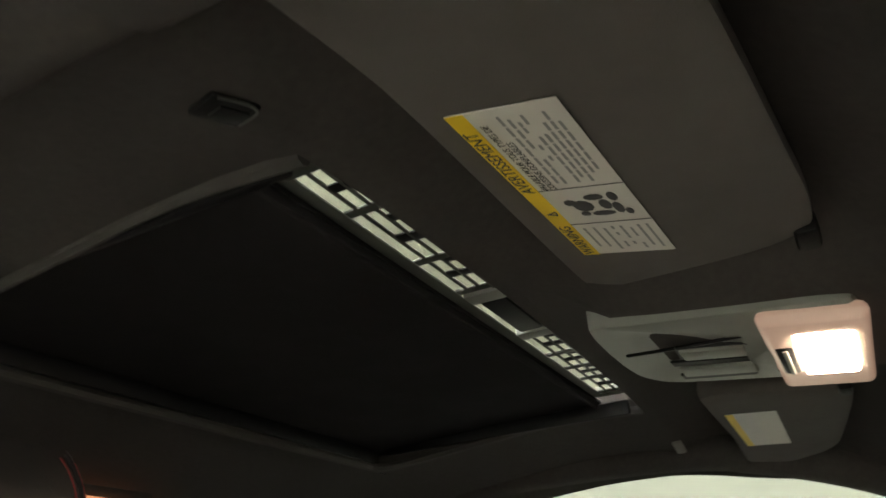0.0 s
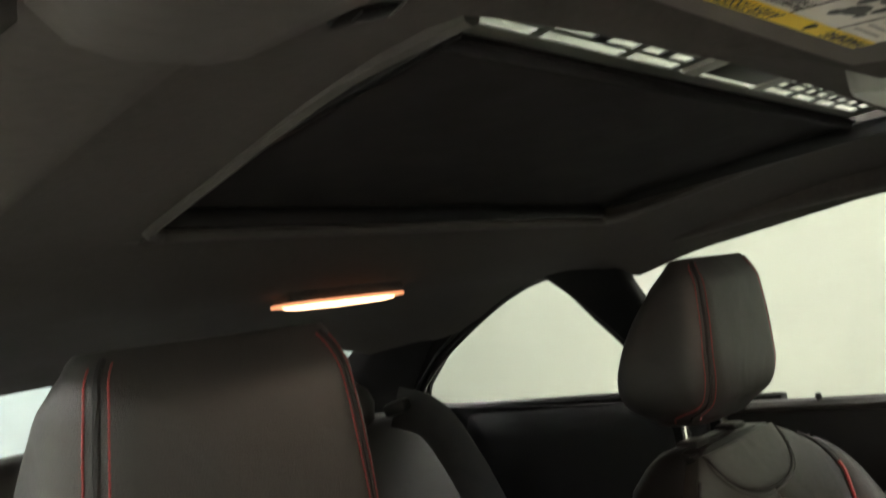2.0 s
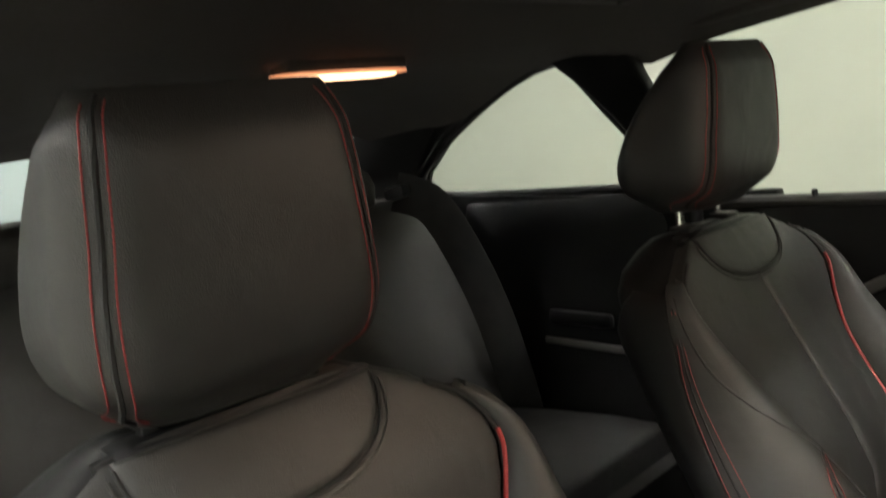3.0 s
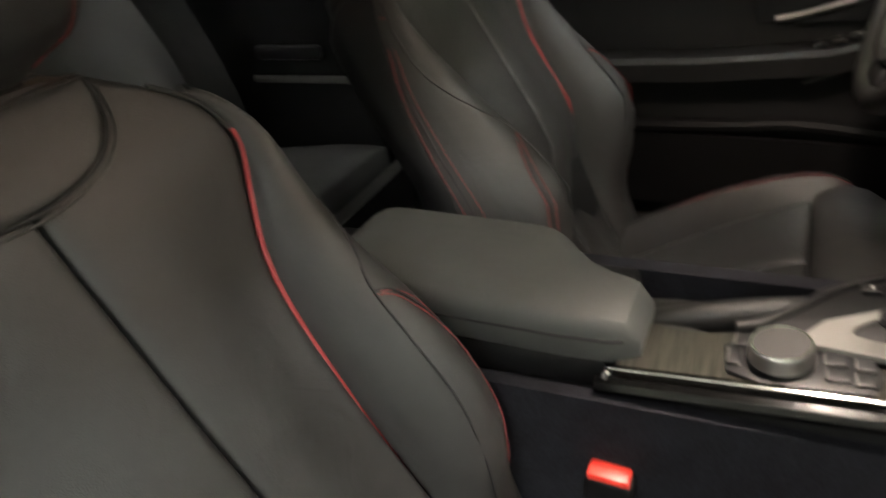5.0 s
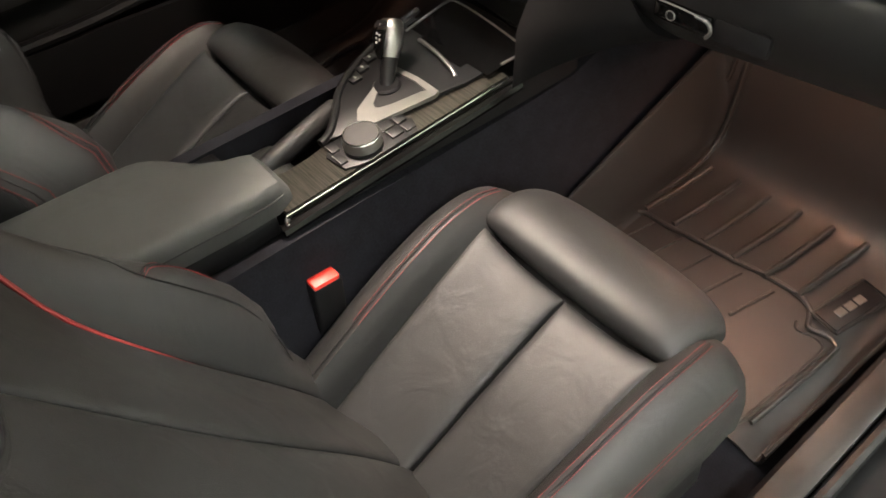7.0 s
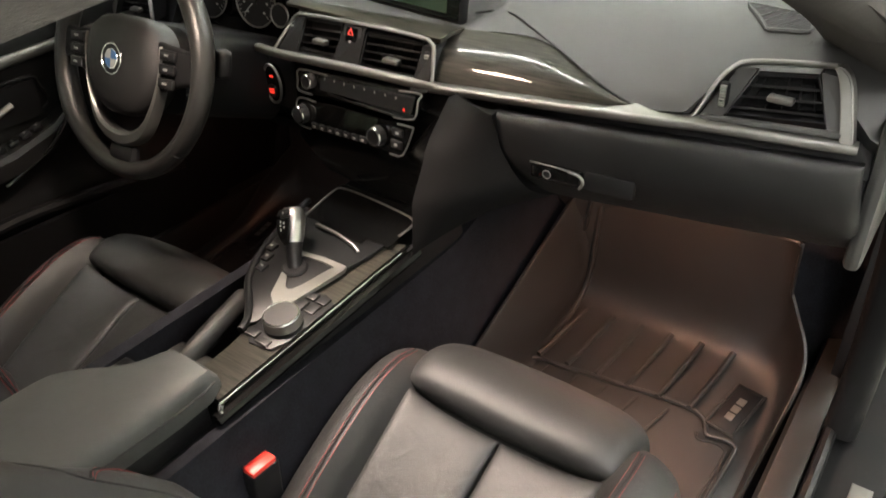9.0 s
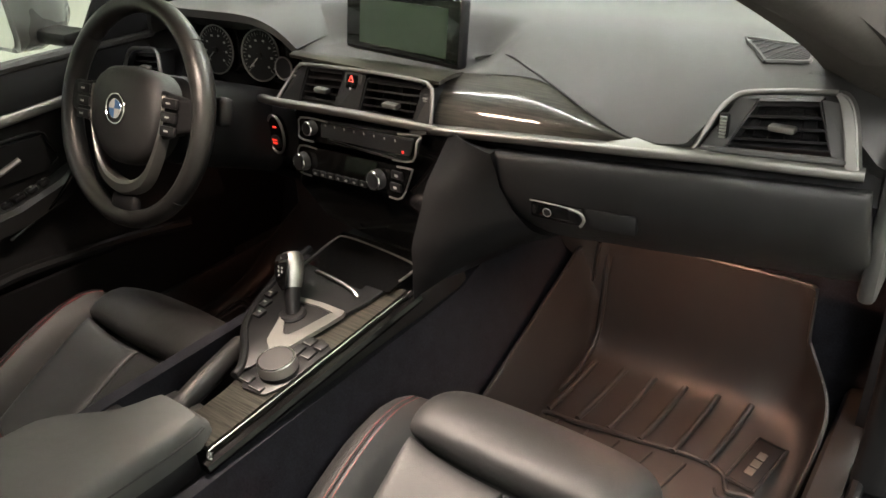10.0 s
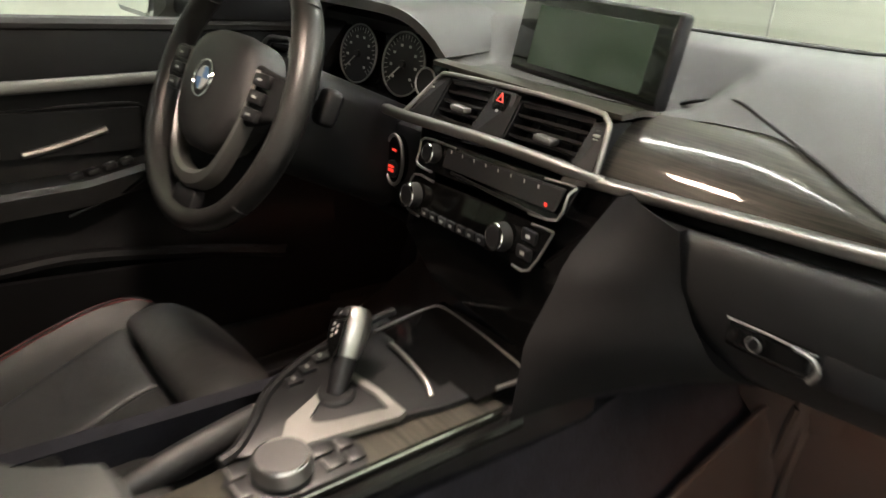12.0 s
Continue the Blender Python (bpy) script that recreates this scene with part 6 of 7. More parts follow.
def floor_mat():
    f = thing("floor_mat", (0.42, 0.75, 0.26), "deep black rubber floor mat with raised ribs and rim", "floor mat")
    prof = smooth([V(0, y, z) for y, z in ((0.48, 0.274), (0.60, 0.278), (0.70, 0.283), (0.80, 0.289), (0.88, 0.301), (0.925, 0.320), (0.950, 0.362), (0.960, 0.43), (0.966, 0.50), (0.970, 0.565))], 6)
    rows = []
    for q in prof:
        y, z = q.y, q.z
        toe = max(0.0, min(1.0, (z - 0.32) / 0.24))
        xl, xr = 0.222 + 0.026 * toe, lerp((0.48, 0.62, 0.73, 0.86, 0.93, 0.97), (0.625, 0.622, 0.612, 0.606, 0.596, 0.592), y)
        ly = y - 0.03 * toe
        L = V(0.190 + 0.040 * toe, ly, max(z + 0.012, lerp((0.48, 0.56, 0.60, 0.93), (0.30, 0.40, 0.418, 0.545), y) if toe < 0.5 else z - 0.01))
        R = V(ease((0.48, 0.72, 0.80, 0.86, 0.90, 0.93, 0.955), (0.655, 0.664, 0.669, 0.675, 0.671, 0.652, 0.610), y), y - 0.012 * toe, max(z + 0.006 * (1 - toe), ease((0.48, 0.66, 0.74, 0.80, 0.86, 0.90, 0.93, 0.955), (0.295, 0.298, 0.304, 0.318, 0.355, 0.385, 0.412, 0.47), y)))
        row = [L.lerp(V(xl, y, z), t) + V(0.006 * math.sin(math.pi * t), 0, -0.012 * math.sin(math.pi * t) * (1 - toe)) for t in (0, 0.2, 0.4, 0.6, 0.8, 0.93)]
        row += [V(xl + (xr - xl) * t, y, z) for t in [0.02] + [0.05 + 0.9 * i / 10 for i in range(11)] + [0.98]]
        row += [V(xr, y, z).lerp(R, t) + V(0.010 * math.sin(math.pi * t) * (1 - toe), 0, -0.02 * math.sin(math.pi * t) * (1 - toe)) for t in (0.1, 0.3, 0.5, 0.7, 0.85, 1.0)]
        rows.append(row)
    bm = bmesh.new()
    loft(bm, rows, cap=False, closed=False)
    bm.normal_update()
    bmesh.ops.solidify(bm, geom=list(bm.faces), thickness=0.005)
    for v in bm.verts:
        v.co.z = min(v.co.z, 0.572)
    part("tray", bm, RUBBER, f)
    part("rim_left", tube([r[0] for r in rows[::4]], 0.0042, 6, 3), RUBBER, f)
    part("rim_right", tube([r[-1] for r in rows[::4]], 0.0026, 6, 3), RUBBER, f)
    part("rim_top", tube([p for p in rows[-1][::4]], 0.0042, 6, 3), RUBBER, f)
    for i in range(6):
        a, b = V(0.228 + 0.0595 * i, 0.742 + 0.004 * i, 0), V(0.252 + 0.0595 * i, 0.896 + 0.004 * i, 0)
        part("rib", tube([V(p.x, p.y, mat_z(p.x, p.y) + 0.0085) for p in [a.lerp(b, t) for t in (0, 0.25, 0.5, 0.75, 1)]], 0.0062, 8, 3), RUBBER, f)
        if i < 5:
            q = [V(a.x + 0.028, a.y - 0.012, 0), V(a.x + 0.008, a.y - 0.10, 0)]
            part("rib", tube([V(p.x, p.y, mat_z(p.x, p.y) + 0.0034) for p in (q[0], q[0].lerp(q[1], 0.5), q[1])], 0.0034, 6, 2), RUBBER, f)
    line = [(0.205, 0.712), (0.232, 0.735), (0.28, 0.738), (0.34, 0.748), (0.40, 0.754), (0.465, 0.764), (0.525, 0.766), (0.555, 0.755), (0.566, 0.735), (0.575, 0.722), (0.60, 0.728), (0.618, 0.724), (0.624, 0.705), (0.618, 0.60), (0.612, 0.52)]
    part("groove_line", tube([V(x, y, mat_z(x, y) + 0.006) for x, y in line], 0.0045, 8, 4), RUBBER, f)
    part("groove_line", tube([V(x - 0.012, y - 0.012, mat_z(x, y) + 0.001) for x, y in line[8:]], 0.003, 6, 4), RUBBER, f)
    row = ((0.236, 0.958, 0.55), (0.234, 0.950, 0.42), (0.231, 0.938, 0.352), (0.228, 0.905, 0.316), (0.226, 0.84, 0.302), (0.214, 0.76, 0.294), (0.205, 0.66, 0.288))
    part("edge_ridge", tube([V(*q) for q in row], 0.0055, 8, 5), RUBBER, f)
    # badge plate with worn bright bars
    c, m = V(0.596, 0.800, 0.296), rot(4, 0, -10)
    b = part("badge", box(c, (0.044, 0.108, 0.006), 0.002, 2, m), DARK, f, "dark badge plate with worn silver bars")
    part("badge_rim", tube([c + m @ V(x, y, 0.002) for x, y in ((-0.025, -0.058), (0.025, -0.058), (0.025, 0.058), (-0.025, 0.058), (-0.025, -0.058))], 0.003, 6, 1, (0, 0, 1), False), RUBBER, b)
    part("badge_bars", merged(*[box(c + m @ V(0.0, -0.022 + 0.021 * i, 0.0035), (0.014, 0.017, 0.002), 0.0006, 1, m) for i in range(3)]), METAL, b)
    return f


def footwell():
    # carpeted tunnel side and driver's pedals
    for s, xr in ((1, 0.146), (-1, -0.115)):
        bm = sheet(lambda u, v: V(xr + s * (0.045 * (1 - v)), -0.32 + 1.48 * u, 0.25 + lerp((0, 0.62, 0.75, 1), (0.36, 0.36, 0.42, 0.44), u) * v), 16, 6, 0.02 * s)
        tagged(finish(bm, "trim_tunnel_side", CARPET), "black carpeted side of the centre tunnel", "tunnel trim", kind="structure")
    p = thing("pedals", (-0.3, 0.95, 0.3), "dark pedals in the driver's footwell", "pedals")
    part("brake_pedal", box((-0.30, 0.93, 0.42), (0.085, 0.014, 0.06), 0.006, 2, rot(-30, 0, 0)), DARK, p)
    part("accelerator", box((-0.19, 0.93, 0.36), (0.05, 0.014, 0.19), 0.008, 2, rot(-30, 0, 0)), DARK, p)
    part("footrest", box((-0.56, 0.98, 0.38), (0.09, 0.02, 0.22), 0.008, 2, rot(-40, 0, 0)), HARD, p)
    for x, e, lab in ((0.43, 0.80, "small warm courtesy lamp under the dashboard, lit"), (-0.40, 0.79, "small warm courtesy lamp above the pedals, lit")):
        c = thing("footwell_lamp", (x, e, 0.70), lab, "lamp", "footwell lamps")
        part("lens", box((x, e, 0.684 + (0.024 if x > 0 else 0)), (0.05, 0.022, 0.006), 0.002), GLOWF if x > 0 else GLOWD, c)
        # unseen plates, added only to cut this lamp's spill on the tunnel carpet
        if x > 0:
            part("shield", merged(box((x - 0.042, e, 0.706), (0.004, 0.06, 0.044), 0.001), box((x, e - 0.03, 0.714), (0.088, 0.004, 0.028), 0.001)), DARK, c, "black plates added to keep the lamp's glow off the tunnel")


passenger_mat = floor_mat()
driver_mat = copy_thing(passenger_mat, Matrix.Translation((0, -0.03, -0.004)) @ Matrix.Diagonal((-1, 1, 1, 1)))
tagged(driver_mat, "deep black rubber mat in the driver's footwell under the pedals")
footwell()


# ---- driver's door, mirror, side trim ----
def door_x(z):
    return ease((0.36, 0.45, 0.56, 0.60, 0.66, 0.70, 0.74, 0.80, 0.86, 0.92, 0.945), (0.700, 0.690, 0.682, 0.696, 0.690, 0.685, 0.694, 0.698, 0.690, 0.694, 0.700), z)


def driver_door():
    d = thing("driver_door", (-0.7, 0.1, 0.3), "closed black driver's door with satin strip and grab handle", "car door")

    def skin(u, v):
        y, z = -0.46 + 1.22 * u, 0.36 + 0.585 * v
        return V(-door_x(z), y, z)
    part("panel", sheet(skin, 24, 40, 0.03), HARD, d)
    part("beltline", tube([V(-0.697, y, 0.945) for y in (-0.46, 0.0, 0.4, 0.76)], 0.011, 8, 3), SOFT, d)
    bm = bmesh.new()
    sweep(bm, [V(-0.676, y, z) for y, z in ((-0.22, 0.775), (-0.19, 0.800), (-0.14, 0.822), (-0.05, 0.838), (0.1, 0.848), (0.25, 0.855), (0.44, 0.864), (0.62, 0.872))], rrect(0.014, 0.020, 0.005), n=5)
    part("metal_strip", bm, METAL, d, "satin metal strip")
    part("handle_bowl", pad(lambda u, v: V(-0.684, 0.38 - 0.21 * u, 0.745 + 0.07 * v), 10, 8, 0.004, 0.01, 8), DARK, d)
    part("handle_rim", tube([V(-0.679, y, z) for y, z in ((0.17, 0.748), (0.38, 0.752), (0.39, 0.80), (0.36, 0.822), (0.17, 0.815))], 0.003, 6, 4), HARD, d)
    part("inner_handle", tube([V(-0.668, y, z) for y, z in ((0.20, 0.752), (0.235, 0.758), (0.28, 0.770), (0.325, 0.784))], 0.0062, 8, 4), METAL, d, "satin metal door handle")
    # armrest with switches and curved grab trim
    bm = bmesh.new()
    loft(bm, [[V(-0.685 + a, y, z + b) for a, b in ((-0.02, -0.045), (w, -0.04), (w + 0.004, -0.008), (w - 0.006, 0.0), (-0.02, 0.0))] for y, z, w in ((-0.42, 0.690, 0.04), (-0.2, 0.692, 0.055), (0.1, 0.700, 0.06), (0.28, 0.712, 0.058), (0.38, 0.728, 0.04), (0.44, 0.748, 0.012))])
    part("armrest", bm, LOWER, d)
    for i in range(4):
        part("window_switch", box((-0.655, 0.27 + 0.026 * i, 0.715 + 0.006 * i), (0.018, 0.020, 0.010), 0.003, 2, rot(14, 0, 0)), DARK, d)
        part("switch_mark", box((-0.655, 0.27 + 0.026 * i, 0.7205 + 0.006 * i), (0.006, 0.003, 0.001), 0.0003, 1, rot(14, 0, 0)), MARK, d)
    part("grab_trim", tube([V(-0.640, y, z) for y, z in ((0.25, 0.655), (0.30, 0.672), (0.36, 0.700), (0.41, 0.745), (0.44, 0.80), (0.45, 0.84))], 0.0045, 8, 5), GLOSS, d)
    part("pocket_rim", tube([V(-0.640, y, z) for y, z in ((-0.3, 0.575), (0.1, 0.578), (0.25, 0.585), (0.40, 0.568), (0.52, 0.55), (0.62, 0.53))], 0.012, 8, 5), HARD, d)
    part("pocket", sheet(lambda u, v: V(-0.648 - 0.02 * v, -0.32 + 0.95 * u, 0.575 - 0.035 * u - 0.15 * v), 10, 4, 0.01), HARD, d)
    part("mirror_triangle", plate([V(-0.685, 0.50, 0.952), V(-0.685, 0.74, 0.952), V(-0.645, 0.56, 1.07)], 0.012, 0.002, (1, 0, 0.2)), HARD, d)
    tri = [V(-0.672, 0.585, 0.985), V(-0.672, 0.605, 0.985), V(-0.670, 0.595, 1.002)]
    bm = bmesh.new()
    sweep(bm, tri + tri[:1], ring(0.0012, 5), (1, 0, 0), 1, None, False)
    part("warning_mark", bm, MARK, d)
    m = thing("wing_mirror", (-0.9, 0.5, 0.95), "driver's wing mirror in a dark housing", "wing mirror")
    bm = bmesh.new()
    loft(bm, [[V(-0.92 + a, y, 1.005 + b) for a, b in rrect(w, h, 0.03, 4)] for y, w, h in ((0.455, 0.225, 0.135), (0.50, 0.23, 0.14), (0.56, 0.20, 0.12), (0.60, 0.12, 0.07))])
    part("housing", bm, BODY, m)
    bm = bmesh.new()
    loft(bm, [[V(-0.92 + a, y, 1.005 + b) for a, b in rrect(0.20, 0.115, 0.025, 4)] for y in (0.4535, 0.450)])
    part("glass", bm, MIRROR, m, "silvered mirror glass")
    part("arm", box((-0.765, 0.52, 0.965), (0.13, 0.06, 0.03), 0.01), DARK, m)


def rear_side():
    for s in (-1, 1):
        t = thing("rear_side_trim", (s * 0.6, -0.8, 0.5), "black rear side trim with a satin strip", "side trim")
        part("panel", pad(lambda u, v: V(s * (0.655 - 0.05 * (1 - v) + 0.02 * v), (-1.1 + 0.56 * (u if s < 0 else 1 - u)), 0.42 + 0.55 * v), 10, 10, 0.012, 0.02, 8), HARD, t)
        part("strip", box((s * 0.598, -0.70, 0.664), (0.010, 0.24, 0.016), 0.004), METAL, t, "satin metal strip")
        part("pull", box((s * 0.60, -0.72, 0.72), (0.02, 0.16, 0.03), 0.008), DARK, t)
    b = thing("seat_belt", (-0.6, -0.75, 1.0), "grey-black webbing belt of the rear seat from its guide", "seat belt")
    bm = bmesh.new()
    sweep(bm, [V(-0.46, -1.10, 1.02), V(-0.49, -1.02, 0.985), V(-0.52, -0.97, 0.88), V(-0.54, -0.92, 0.74), V(-0.545, -0.88, 0.60), V(-0.55, -0.86, 0.48)], rrect(0.09, 0.003, 0.0014, 2), (1, 0.45, 0.2), 6)
    part("webbing", bm, mat("belt_webbing", (0.013, 0.0135, 0.014), 0.8, var=0.1, scale=200, bump=0.6, bscale=900, kind="weave"), b)
    part("guide", box((-0.47, -1.09, 1.02), (0.11, 0.05, 0.03), 0.01, 2, rot(10, 0, 30)), DARK, b)
    c = thing("front_belt", (0.66, -0.48, 1.1), "black front seat belt hanging at the pillar", "seat belt")
    bm = bmesh.new()
    sweep(bm, [V(0.60, -0.47, 1.10), V(0.635, -0.465, 0.9), V(0.65, -0.46, 0.6), V(0.65, -0.45, 0.38)], rrect(0.003, 0.048, 0.0014, 2), (0, 1, 0), 4)
    part("webbing", bm, bpy.data.materials["belt_webbing"], c)
    part("loop", box((0.60, -0.47, 1.11), (0.02, 0.07, 0.045), 0.008), DARK, c)


driver_door()
pin = thing("lock_pin", (-0.69, -0.272, 0.93), "small black lock pin in the driver's window sill", "lock pin")
part("stem", disc((-0.692, -0.272, 0.938), 0.0038, 0.018, (0, 0, 1), 12, 0.001), DARK, pin)
part("knob", disc((-0.692, -0.272, 0.954), 0.0052, 0.010, (0, 0, 1), 14, 0.002), DARK, pin)
rear_side()


# ---- roof things: visors, overhead lamp, rear lamp, handles ----
def words(text, at, right, up, size, material, parent, name="text"):
    """Lettering in the built-in font, as a mesh lying in the plane of right and up, centred on at."""
    cu = bpy.data.curves.new(name, "FONT")
    cu.body, cu.size, cu.align_x, cu.align_y, cu.extrude = text, size, "CENTER", "CENTER", 0.0001
    tmp = bpy.data.objects.new(name, cu)
    me = bpy.data.meshes.new_from_object(tmp)
    bpy.data.objects.remove(tmp)
    r, u = Vector(right).normalized(), Vector(up).normalized()
    n = r.cross(u)
    me.transform(Matrix(((r.x, u.x, n.x, at[0]), (r.y, u.y, n.y, at[1]), (r.z, u.z, n.z, at[2]), (0, 0, 0, 1))))
    me.materials.clear()
    me.materials.append(material)
    ob = new(name, me)
    ob.parent = parent
    return ob


def visor(s):
    v = thing("sun_visor", (s * 0.38, 0.19, 1.25), "black cloth sun visor folded up, with an airbag warning label" if s > 0 else "black cloth sun visor folded up, with a pale label", "sun visor", "sun visors")

    def low(x, y):
        """The visor's underside."""
        return lerp((0.10, 0.28), (1.270, 1.256), y) - 0.018 * max(0, (abs(x) - 0.42) / 0.12) ** 1.5
    outline = [(0.168, 0.150), (0.180, 0.132), (0.205, 0.127), (0.40, 0.124), (0.505, 0.122), (0.545, 0.128), (0.555, 0.15), (0.525, 0.20), (0.500, 0.232), (0.45, 0.252), (0.30, 0.269), (0.235, 0.274), (0.205, 0.268), (0.185, 0.235)]
    bm = bmesh.new()
    pts = smooth([V(x, y, 0) for x, y in outline + outline[:1]], 4)[:-1]
    c = V(0.36, 0.195, 0)
    loops = []
    for k, h in ((0.90, 0.048), (0.96, 0.030), (1.0, 0.014), (1.0, 0.007), (0.985, 0.002), (0.94, 0.0), (0.8, 0.0), (0.6, 0.0), (0.4, 0.0), (0.2, 0.0), (0.03, 0.0)):
        q = [V(c.x + (p.x - c.x) * k, c.y + (p.y - c.y) * k, 0) for p in pts]
        loops.append([V(s * p.x, p.y, low(p.x, p.y) + h) for p in q])
    loft(bm, loops)
    body = part("panel", bm, VISOR, v)
    part("hinge_clip", box((s * 0.198, 0.268, 1.262), (0.03, 0.014, 0.016), 0.004), HARD, v)
    if s < 0:
        q = [V(-0.262, 0.140, low(0.262, 0.14) - 0.0006), V(-0.262, 0.195, low(0.262, 0.195) - 0.0006), V(-0.455, 0.190, low(0.455, 0.19) - 0.0006), V(-0.455, 0.136, low(0.455, 0.136) - 0.0006)]
        lab = part("label_sheet", plate(q, 0.0004, 0, (0, 0, -1)), WHITE, v, "pale paper label")
        part("label_edge", plate([q[0] + V(0, 0, -0.0005), q[0].lerp(q[1], 0.16) + V(0, 0, -0.0005), q[3].lerp(q[2], 0.16) + V(0, 0, -0.0005), q[3] + V(0, 0, -0.0005)], 0.0003, 0, (0, 0, -1)), YELLOW, lab)
        return
    # label corners: a, b on the rear edge, d, c on the front edge
    def f(u, w, o=0.0):
        q = V(0.405, 0.139, 0).lerp(V(0.238, 0.146, 0), u).lerp(V(0.397, 0.188, 0).lerp(V(0.221, 0.197, 0), u), w)
        return V(q.x, q.y, low(q.x, q.y) - 0.0012 - o)
    lab = part("label_sheet", plate([f(0, 0), f(0, 1), f(1, 1), f(1, 0)], 0.0005, 0, (0, 0, -1)), WHITE, v, "white paper warning label")
    part("label_band", plate([f(0, 0, 0.0006), f(0, 0.17, 0.0006), f(1, 0.17, 0.0006), f(1, 0, 0.0006)], 0.0003, 0, (0, 0, -1)), YELLOW, lab, "yellow warning band")
    R, U = f(0, 0.5) - f(1, 0.5), f(0.5, 0) - f(0.5, 1)
    words("AVERTISSEMENT", f(0.28, 0.088, 0.0012), R, U, 0.0088, INK, lab)
    words("WARNING", f(0.86, 0.088, 0.0012), R, U, 0.0088, INK, lab)
    words("VALABLE POUR TOUS TYPES DE", f(0.27, 0.255, 0.0008), R, U, 0.0048, INK, lab)
    words("COUSSINS GONFLABLES", f(0.32, 0.335, 0.0008), R, U, 0.0048, INK, lab)
    bm = bmesh.new()
    sweep(bm, [f(0.632 + a, 0.09 + b, 0.001) for a, b in ((-0.012, 0.05), (0.012, 0.05), (0, -0.04), (-0.012, 0.05))], ring(0.0006, 4), (0, 0, 1), 1, None, False)
    part("warning_triangle", bm, INK, lab)
    for u in (0.47, 0.73):
        part("rule", tube([f(u, 0.17, 0.0007), f(u, 1, 0.0007)], 0.0003, 4, 1, (0, 0, 1), False), INK, lab)
    lines = [(0.04, 0.44, 0.42), (0.06, 0.45, 0.49), (0.08, 0.30, 0.555), (0.05, 0.45, 0.62), (0.05, 0.42, 0.685), (0.10, 0.45, 0.75), (0.05, 0.40, 0.815), (0.05, 0.44, 0.88), (0.77, 0.96, 0.26), (0.77, 0.94, 0.36), (0.78, 0.97, 0.46), (0.77, 0.95, 0.55), (0.77, 0.96, 0.64), (0.79, 0.97, 0.73), (0.77, 0.95, 0.82), (0.77, 0.97, 0.91)]
    bm = bmesh.new()
    for a, b, w in lines:
        n = 7
        for i in range(n):
            if random.random() < 0.88:
                p, q = a + (b - a) * i / n, a + (b - a) * (i + 0.82) / n
                loft(bm, [[f(p, w - 0.014, 0.0005 + o), f(q, w - 0.014, 0.0005 + o), f(q, w + 0.014, 0.0005 + o), f(p, w + 0.014, 0.0005 + o)] for o in (0, 0.0002)])
    tagged(part("small_print", bm, mat("small_print", (0.25, 0.25, 0.24), 0.6, var=0.1), lab), kind="stuff")
    bm = bmesh.new()
    for a, w, ra, rw in ((0.57, 0.36, 0.022, 0.06), (0.60, 0.46, 0.04, 0.10), (0.655, 0.42, 0.016, 0.05), (0.545, 0.62, 0.02, 0.10), (0.60, 0.68, 0.035, 0.06), (0.66, 0.60, 0.018, 0.12), (0.55, 0.80, 0.03, 0.05), (0.63, 0.78, 0.04, 0.05), (0.66, 0.86, 0.022, 0.04)):
        loft(bm, [[f(a + ra * math.cos(t), w + rw * math.sin(t), 0.0006 + o) for t in [2 * math.pi * i / 10 for i in range(10)]] for o in (0, 0.0002)])
    tagged(part("pictogram", bm, INK, lab), kind="stuff")


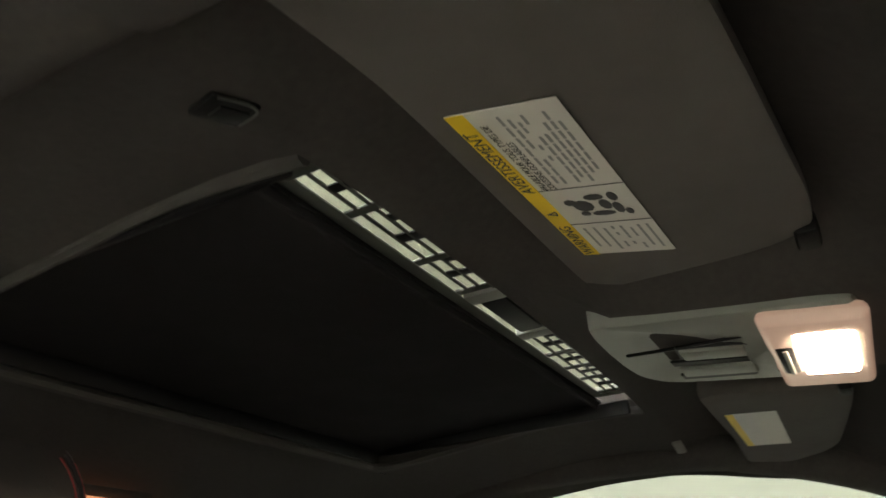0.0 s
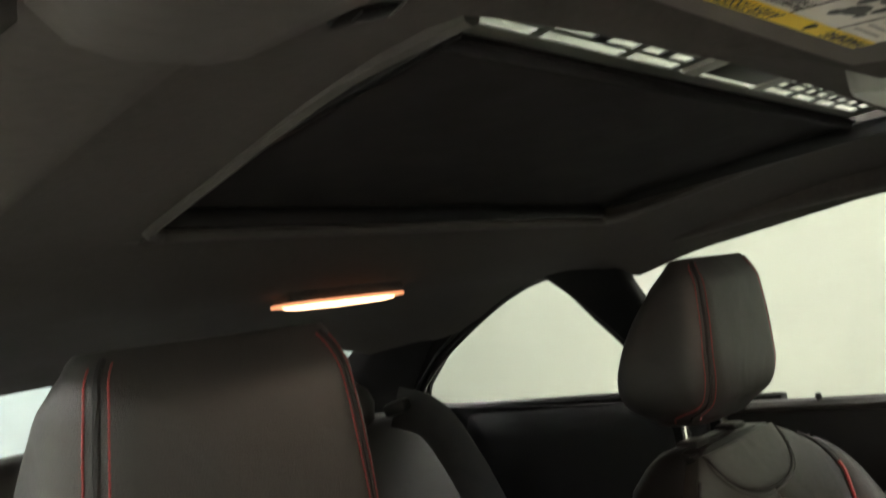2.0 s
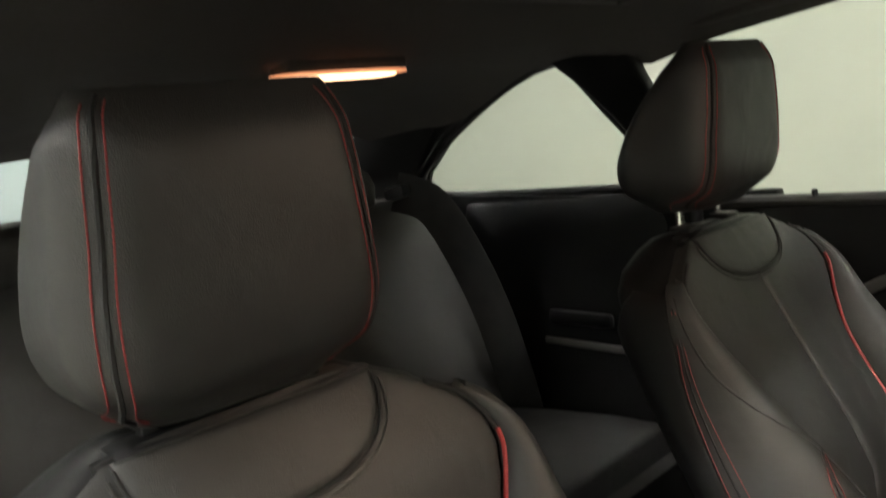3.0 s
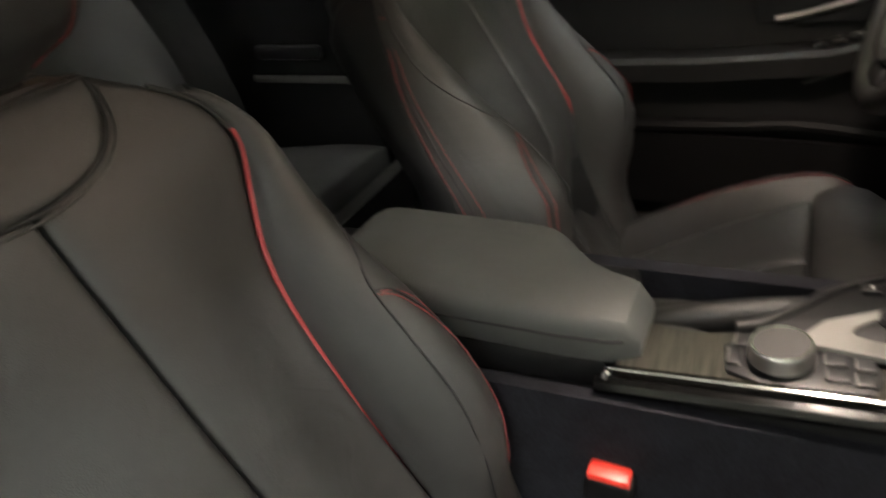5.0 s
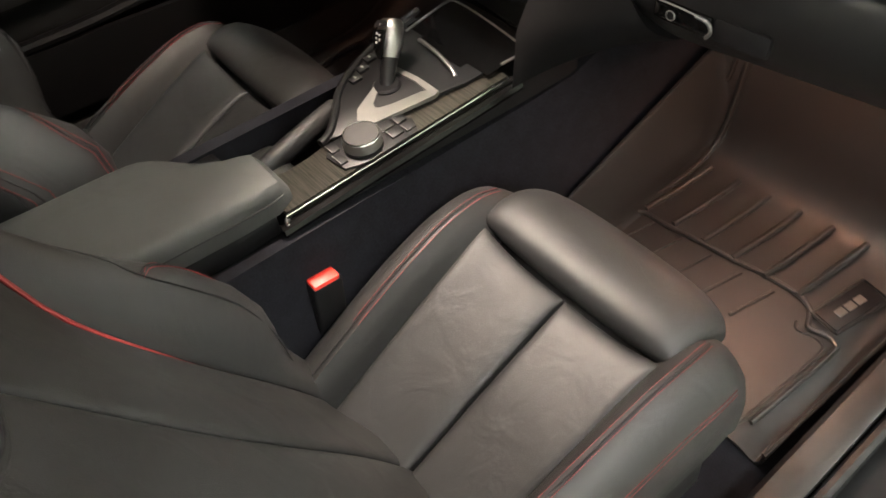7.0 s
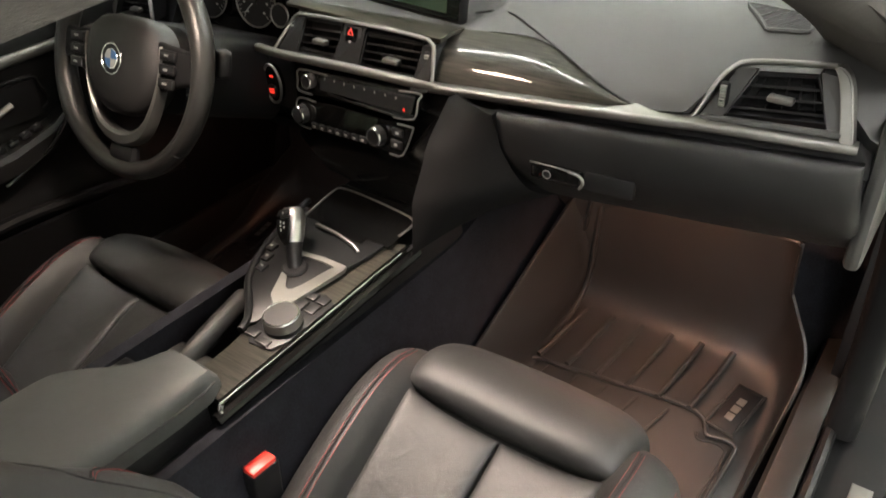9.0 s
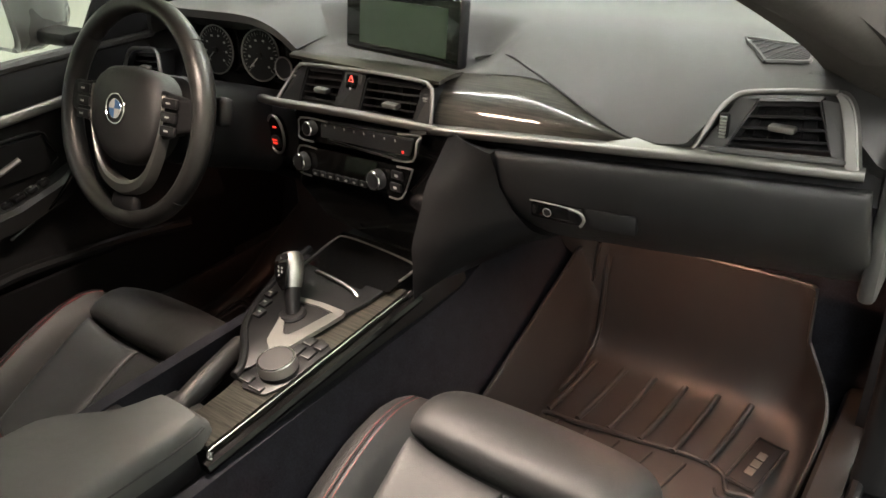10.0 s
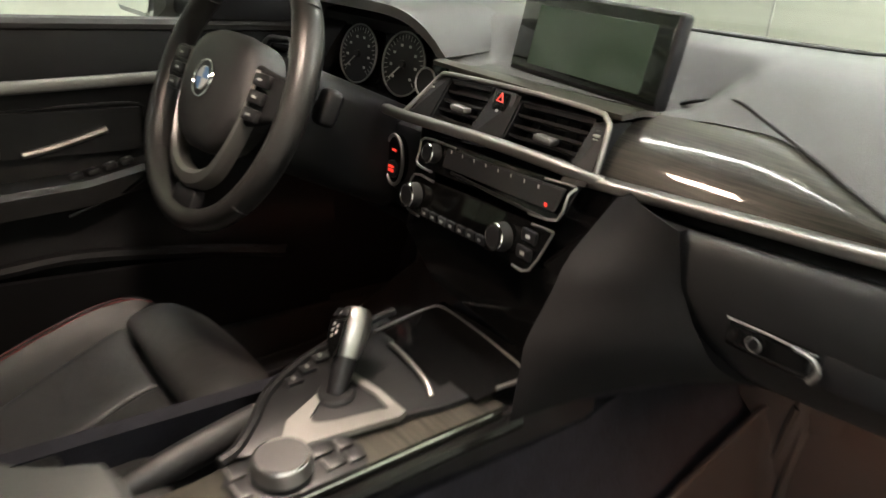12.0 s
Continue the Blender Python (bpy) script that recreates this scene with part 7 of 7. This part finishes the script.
def overhead():
    o = thing("overhead_console", (0.02, 0.2, 1.25), "grey plastic overhead console with switches and a lit warm lamp", "overhead console")

    def under(y):
        return lerp((0.09, 0.12, 0.30, 0.33), (1.276, 1.268, 1.247, 1.250), y)
    outline = [(0.0, 0.088), (0.058, 0.090), (0.086, 0.099), (0.094, 0.13), (0.098, 0.21), (0.102, 0.272), (0.092, 0.288), (0.0, 0.294)]
    pts = smooth([V(x, y, 0) for x, y in outline], 3)
    pts = pts + [V(-p.x, p.y, 0) for p in pts[-2:0:-1]]
    cx = -0.006
    bm = bmesh.new()
    c = V(0, 0.20, 0)
    loft(bm, [[V(cx + p.x * k, c.y + (p.y - c.y) * k, under(p.y) + h) for p in pts] for k, h in ((1.0, 0.02), (1.0, 0.006), (0.99, 0.002), (0.96, 0.0), (0.5, 0.0), (0.05, 0.0))])
    part("housing", bm, OVERHEAD, o)
    m = rot(-6.65, 0, 0)
    at = lambda x, y, d=0.0: V(x, y, under(y) - d)
    # sunroof rocker between its dark slots
    part("panel_gap", tube([at(0.003, 0.105), at(0.022, 0.155), at(0.038, 0.205)], 0.0016, 6, 3), DARK, o)
    part("rocker", box(at(0.008, 0.178, 0.002), (0.026, 0.052, 0.006), 0.0025, 2, m), OVERHEAD, o)
    part("rocker_edge", tube([at(x, y, 0.001) for x, y in ((-0.006, 0.150), (0.020, 0.151), (0.024, 0.156), (0.024, 0.200), (0.019, 0.206), (-0.004, 0.206))], 0.0016, 6, 3), DARK, o)
    part("switch_slot", box(at(-0.027, 0.176, -0.0005), (0.014, 0.080, 0.003), 0.001, 1, m), DARK, o)
    part("switch_flap", box(at(-0.050, 0.172, 0.0015), (0.026, 0.064, 0.005), 0.002, 2, m), OVERHEAD, o)
    part("switch_slot", box(at(-0.074, 0.168, -0.0005), (0.016, 0.066, 0.003), 0.001, 1, m), DARK, o)
    part("panel_gap", tube([at(-0.098, 0.222), at(0.0, 0.214), at(0.088, 0.226)], 0.0012, 6, 4), DARK, o)
    # lamp block
    lamp = part("lamp_block", box((cx, 0.257, 1.2485), (0.196, 0.074, 0.014), 0.007, 3, m), LENS, o, "clear lamp lens glowing warm")
    part("lamp_switch", box(at(-0.008, 0.232, 0.009), (0.078, 0.014, 0.006), 0.003, 2, m), HARD, lamp)
    part("switch_ridge", box(at(-0.008, 0.232, 0.0125), (0.070, 0.004, 0.002), 0.0008, 1, m), OVERHEAD, lamp)
    part("reading_lens", box(at(0.006, 0.262, 0.010), (0.112, 0.040, 0.006), 0.003, 2, m), GLOW, lamp, "lit warm lamp lens")


def rear_lamp():
    r = thing("rear_roof_lamp", (0, -0.63, 1.25), "lit warm rear roof lamp", "lamp")
    bm = bmesh.new()
    loft(bm, [[V(-0.016 + 0.113 * x, -0.628 + 0.032 * y, 1.238 - h) for x, y in [(math.copysign(abs(math.cos(t)) ** 0.7, math.cos(t)), math.copysign(abs(math.sin(t)) ** 0.9, math.sin(t))) for t in [2 * math.pi * i / 28 for i in range(28)]]] for h in (0.0, 0.004)])
    part("base", box((-0.016, -0.628, 1.247), (0.20, 0.050, 0.018), 0.006), LINER, r)
    part("bezel", bm, GLOW_EDGE, r, "orange-glowing rim of the lens")
    bm = bmesh.new()
    loft(bm, [[V(-0.016 + 0.108 * k * math.copysign(abs(math.cos(t)) ** 0.7, math.cos(t)), -0.628 + 0.028 * k * math.sin(t), 1.234 - h) for t in [2 * math.pi * i / 28 for i in range(28)]] for k, h in ((1, 0.0), (0.97, 0.003), (0.8, 0.005), (0.3, 0.006))])
    bmesh.ops.scale(bm, vec=(0.90, 0.70, 1), space=Matrix.Translation((0.016, 0.628, 0)), verts=bm.verts)
    part("lens", bm, GLOW_REAR, r, "lit warm lens")


def roof_handles():
    for s in (1, -1):
        h = thing("roof_hook_cover", (s * 0.45, 0.06, 1.28), "small dark recessed hook cover in the headliner" if s > 0 else "small pale hook cover in the headliner", "hook cover", "hook covers")
        if s > 0:
            m = rot(0, 14, -12)
            c = V(0.428, 0.030, roof_z(0.428, 0.030) - 0.0005)
            part("plate", box(c, (0.030, 0.022, 0.005), 0.0025, 2, m), HARD, h)
            part("flap", box(c + m @ V(-0.002, 0.0, -0.0025), (0.018, 0.012, 0.003), 0.0014, 2, m), DARK, h)
            part("lip", tube([c + m @ V(-0.014, -0.008, -0.002), c + m @ V(-0.0145, 0.006, -0.002), c + m @ V(-0.006, 0.0115, -0.002), c + m @ V(0.012, 0.011, -0.002)], 0.0010, 6, 3), OVERHEAD_DARK, h)
        else:
            part("plate", box((-0.505, 0.038, roof_z(0.505, 0.038) - 0.002), (0.052, 0.014, 0.007), 0.003, 2, rot(0, -18, 0)), OVERHEAD, h)


visor(1)
visor(-1)
overhead()
rear_lamp()
roof_handles()
mark = V(0.612, 0.706, dash_at(0.612, 0.706) + 0.0012)
words("AIRBAG", mark, (1, 0.08, 0), (0, 0.83, 0.55), 0.010, SILL, bpy.data.objects["dashboard"], "airbag_text")
